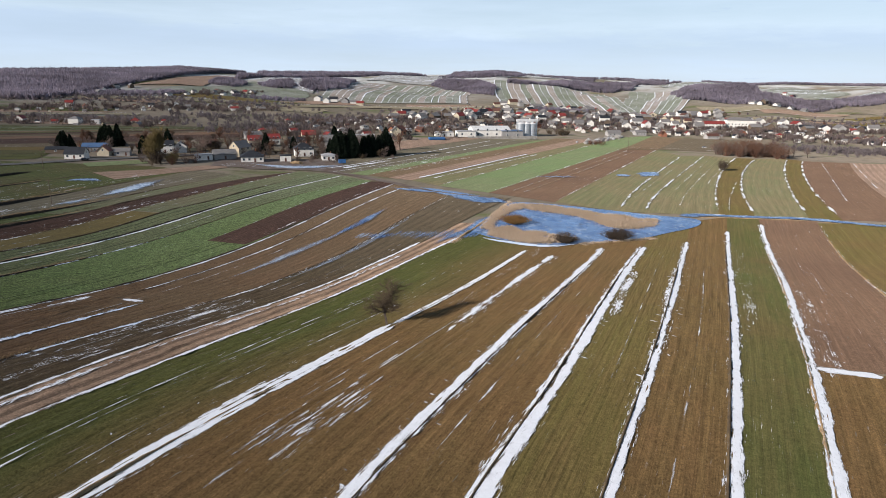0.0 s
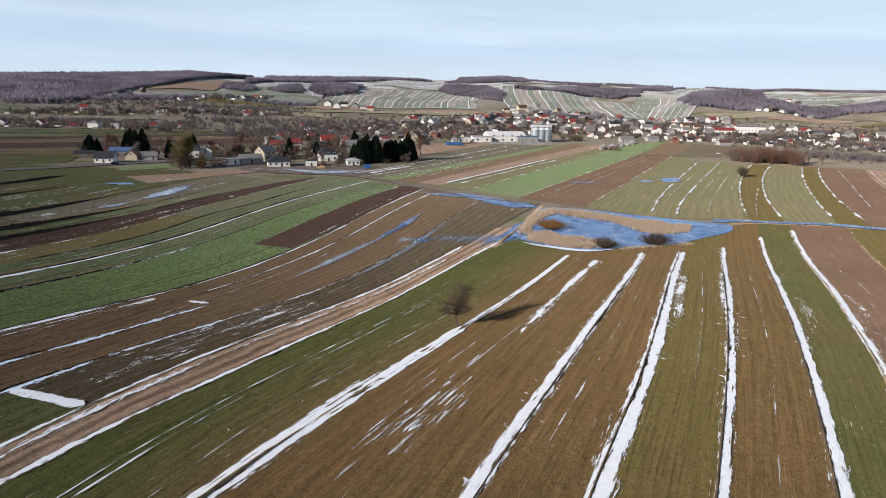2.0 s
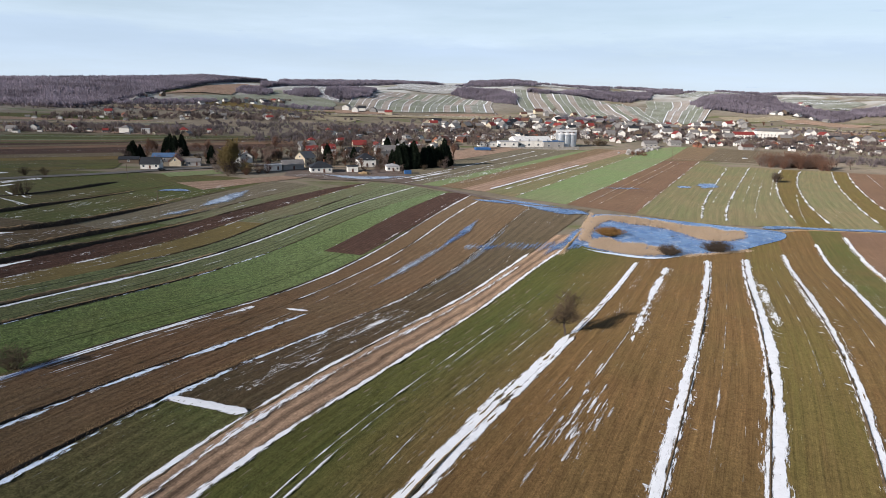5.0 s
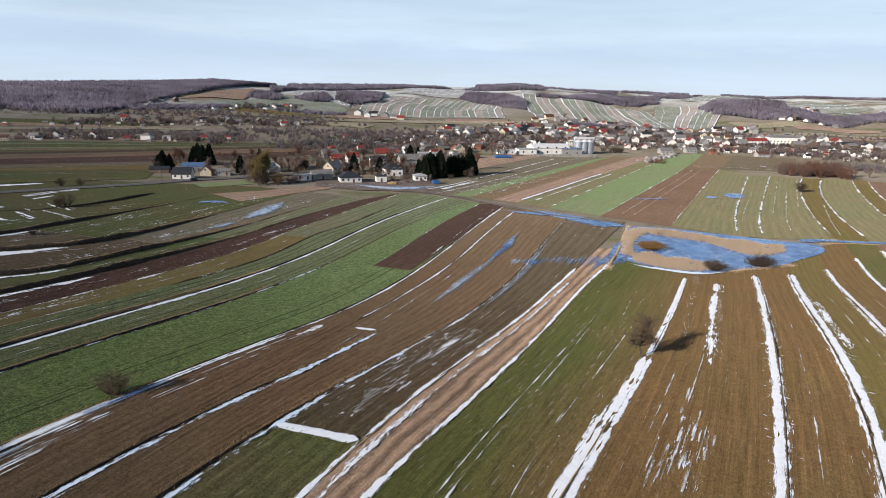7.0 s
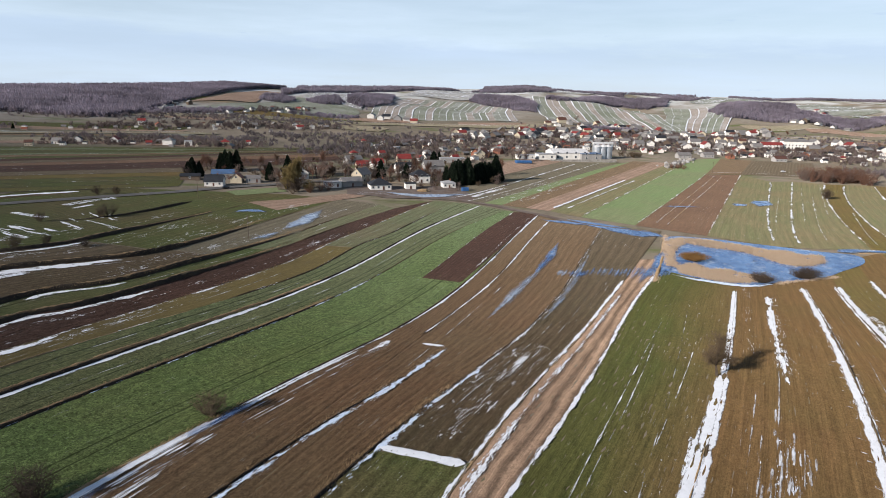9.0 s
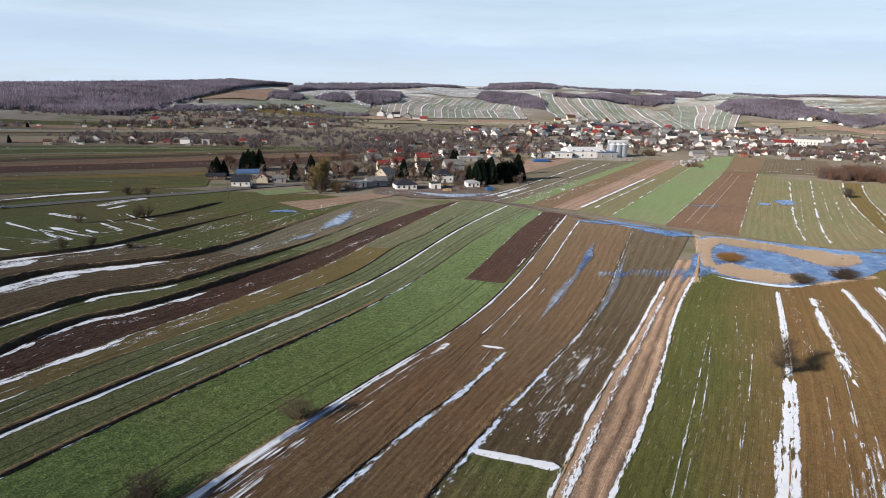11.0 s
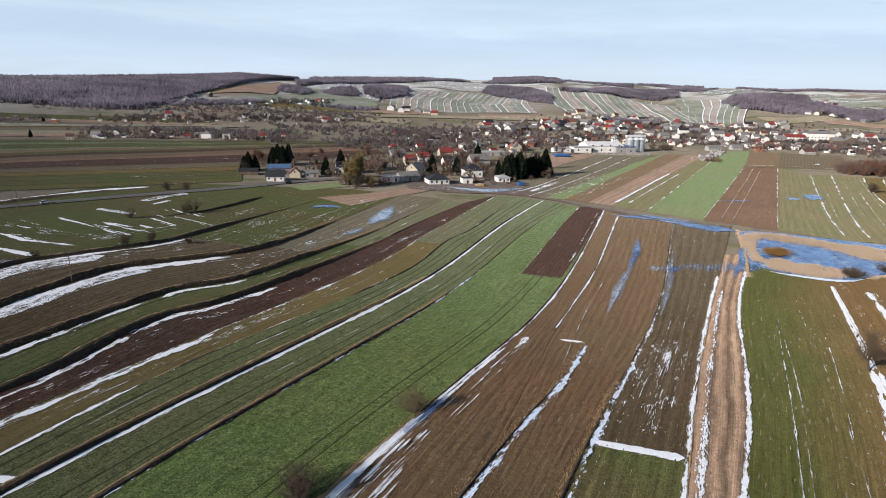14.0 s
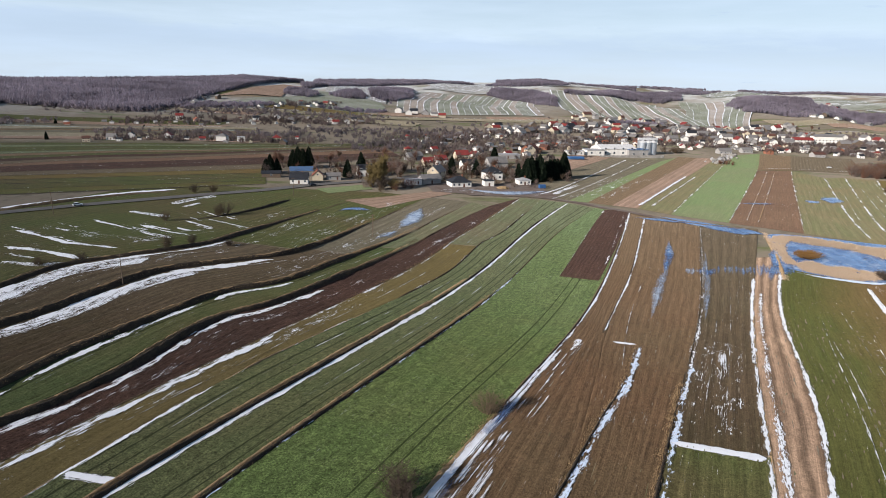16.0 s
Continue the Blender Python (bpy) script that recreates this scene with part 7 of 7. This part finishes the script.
for k, (p, h, w) in enumerate((((-113, 247), 6.5, 8), ((-118, 253), 5.5, 7), ((-108, 249), 5.0, 7))):
    place(bush(h, w, 90 + k, "twig_gold" if k else "bark_dark", "leafless willow scrub round the old willow", stems=90, kids=13), p)
for p in ((-118, 256), (-108, 251), (-104, 252), (-113, 242), (-107, 246), (-120, 249), (-101, 254)):
    plant("shrub", p, rng.uniform(0.7, 1.1))
for _ in range(110):
    plant(rng.choice(("bare", "shrub")), (rng.uniform(-128, -22), rng.uniform(284, 352)), rng.uniform(0.5, 0.95))
for _ in range(80):
    plant(rng.choice(("bare", "shrub")), (rng.uniform(-172, -46), rng.uniform(266, 300)), rng.uniform(0.4, 0.75))
for _ in range(90):
    x = rng.uniform(-172, -40)
    plant(rng.choices(("shrub", "bare"), (1, 1))[0], (x, 276 + 0.18 * (x + 172) + rng.uniform(0, 62)), rng.uniform(0.4, 0.85))
for k in range(70):
    h = rng.choice(homes)
    p = (h[0] + rng.gauss(0, 14), h[1] + rng.gauss(0, 12))
    if min((p[0] - q[0]) ** 2 + (p[1] - q[1]) ** 2 for q in homes) > 34 and p[1] > 380:
        plant("bare", p, rng.uniform(0.5, 0.8))
for h in homes:
    for _ in range(rng.choice((0, 1, 1, 2))):
        p = (h[0] + rng.gauss(0, 12), h[1] + rng.gauss(4, 9))
        if min((p[0] - q[0]) ** 2 + (p[1] - q[1]) ** 2 for q in homes) > 30:
            plant(rng.choices(("bare", "shrub", "fir"), (5, 3, 0.6))[0], p, rng.uniform(0.45, 0.85) * max(0.4, min(0.9, 1.2 - p[1] / 900)))
for k in range(46):
    plant(rng.choice(("bare", "bare", "bare", "shrub", "shrub")), (rng.uniform(-134, -46), rng.uniform(276, 300)), rng.uniform(0.45, 0.8))
for k in range(34):
    plant("shrub", (158 + 34 * (k / 34) + rng.gauss(0, 2), 366 + rng.gauss(0, 4)), rng.uniform(1.3, 2.2), "reddish thicket at the field's end", 2 if k % 3 else 0)
for k in range(10):
    plant("bare", (155 + 6 * k, 372 + rng.gauss(0, 5)), rng.uniform(0.8, 1.1), which=0)
for k in range(12):
    plant("shrub", (78 + rng.gauss(0, 7), 458 + rng.gauss(0, 4)), rng.uniform(1.0, 1.5), "brown thicket beside the grain store", 1)
for k in range(8):
    plant("shrub", (92 + rng.gauss(0, 3), 396 + rng.gauss(0, 3)), rng.uniform(0.5, 0.8), which=2)
for x, y in ((-8, 392), (-4, 398), (-11, 401)):
    plant("bare", (x, y), 1.25, which=0)

# ---- far woods ----
gen = np.random.default_rng(21)


def polar(n, th0, th1, lo, hi, gate=None):
    """Spots in a sector seen from over the fields; lo and hi give the distance for a bearing."""
    th = gen.uniform(th0, th1, n)
    u = gen.random(n)
    a, b = lo(th), hi(th)
    r = a + (b - a) * u
    p = np.stack([-40 + r * np.sin(np.radians(th)), r * np.cos(np.radians(th))], 1)
    if gate is not None:
        p = np.array([q for q in p if noise.noise((q[0] / gate, q[1] / gate, 3.3)) > -0.02])
    return p


crest = lambda th: np.interp(th, RIDGE[:, 0], RIDGE[:, 2])
edge_th, edge_r = (-42, -38.3, -33.3, -30, -27.4, -25, -23.2, -20.6, -18.6, -17, -15.4), (660, 705, 668, 640, 662, 715, 770, 850, 912, 965, 1010)
wood("leafless purple-brown forest on the long western hill", polar(11500, -42, -15.2, lambda t: np.interp(t, edge_th, edge_r), lambda t: crest(t) + 24), 6.0, "wood_hazed", 1)
wood("leafless woods along the middle ridge", polar(5200, -15.5, 8, lambda t: crest(t) - 120, lambda t: crest(t) + 4, 160), 6.5, "wood_hazed", 2)
wood("patchy leafless woods along the eastern ridge", polar(3200, 8, 25, lambda t: crest(t) - 150, lambda t: crest(t) - 5, 70), 5.5, "wood_hazed", 3)
wood("dark wood on the eastern skyline", polar(2200, 25, 44, lambda t: crest(t) - 45, lambda t: crest(t) + 20), 6, "wood_hazed", 4)
for k, (lab, plot) in enumerate((
    ("small dark wood on the hillside", ((-281, 765), (-290, 815), (-272, 830), (-253, 815), (-245, 795), (-250, 757))),
    ("small wood beside the pasture", ((-236, 800), (-228, 842), (-206, 850), (-186, 800), (-190, 782), (-208, 777))),
    ("dark wood west of the snowy strips", ((-182, 800), (-196, 900), (-185, 1010), (-140, 985), (-132, 840), (-155, 772))),
    ("long dark wood over the strips", ((-27, 988), (-12, 1050), (22, 1085), (48, 980), (66, 905), (58, 842), (33, 857), (4, 945))),
    ("dark hill wood east of the village", ((304, 824), (318, 935), (360, 1005), (425, 1050), (450, 960), (430, 905), (480, 912), (545, 905), (520, 862), (416, 825), (360, 828))),
    ("wood beyond the eastern farms", ((525, 868), (550, 930), (610, 950), (650, 900), (600, 860))),
    ("wood over the eastern strips", ((85, 950), (110, 1050), (170, 1120), (262, 1150), (350, 1215), (300, 1070), (262, 1046), (226, 1062), (150, 1010), (112, 940))),
    ("scrub wood under the western hill", ((-375, 600), (-300, 640), (-262, 655), (-268, 630), (-330, 590))),
    ("copse in the valley", ((80, 690), (120, 712), (160, 702), (130, 688))),
    ("thicket below the snowy strips", ((-225, 668), (-190, 690), (-150, 694), (-165, 672)))
)):
    wood(lab, inside(gen, plot, 3.3), 6.0 if k < 7 else 4.5, "wood_hazed", 10 + k)
belts = []
for p, q, n, w in (((-420, 560), (-150, 625), 500, 16), ((-200, 470), (-60, 520), 320, 30), ((-330, 430), (-190, 440), 150, 8), ((-150, 400), (-90, 420), 130, 16), ((40, 650), (330, 650), 560, 18),
                   ((100, 600), (400, 590), 480, 14), ((300, 480), (440, 430), 380, 22), ((-60, 560), (60, 640), 260, 24), ((330, 640), (560, 640), 260, 22), ((-470, 440), (-390, 470), 120, 10), ((210, 420), (330, 395), 300, 12)):
    s = gen.random(n)[:, None]
    belts.append(np.array(p) * (1 - s) + np.array(q) * s + gen.normal(0, 1, (n, 2)) * (w * 0.5, w))
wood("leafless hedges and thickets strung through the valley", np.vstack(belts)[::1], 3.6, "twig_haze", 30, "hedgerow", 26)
gardens = []
for p, q, n, w in (((-300, 384), (-176, 410), 260, 10), ((-344, 500), (-160, 582), 420, 12), ((-110, 385), (0, 475), 330, 20), ((-117, 450), (-10, 566), 380, 22), ((-10, 476), (90, 566), 360, 22), ((70, 524), (290, 505), 420, 10),
                   ((90, 566), (326, 552), 420, 12), ((20, 606), (200, 694), 380, 18), ((230, 505), (330, 476), 260, 14), ((300, 566), (420, 526), 240, 14), ((-262, 646), (-213, 717), 120, 10), ((-130, 290), (-48, 345), 330, 20)):
    s = gen.random(n)[:, None]
    belts_at = np.array(p) * (1 - s) + np.array(q) * s + gen.normal(0, 1, (n, 2)) * (w * 0.6, w)
    gardens.append(belts_at)
gardens = np.vstack(gardens)
near = np.array(homes + [(-163, 265), (-148, 253), (-152, 275), (-142, 264), (-136, 266), (-124, 280), (-119, 284), (-101, 263), (-94, 268), (-91, 280), (-96, 318), (-81, 264), (-68, 268), (-65, 289), (-75, 319), (-60, 329), (-51, 277)])
gardens = np.vstack([gardens, np.stack([gen.uniform(-176, -46, 520), gen.uniform(272, 306, 520)], 1), np.stack([gen.uniform(-130, -20, 260), gen.uniform(300, 380, 260)], 1)])
gap = np.array([np.min(np.hypot(near[:, 0] - x, near[:, 1] - y)) for x, y in gardens])
wood("bare garden trees and bushes between the houses", gardens[(gap > 5.5) & (gardens[:, 1] > 372)], 3.9, "twig_wood", 31, "garden_thicket", 26)
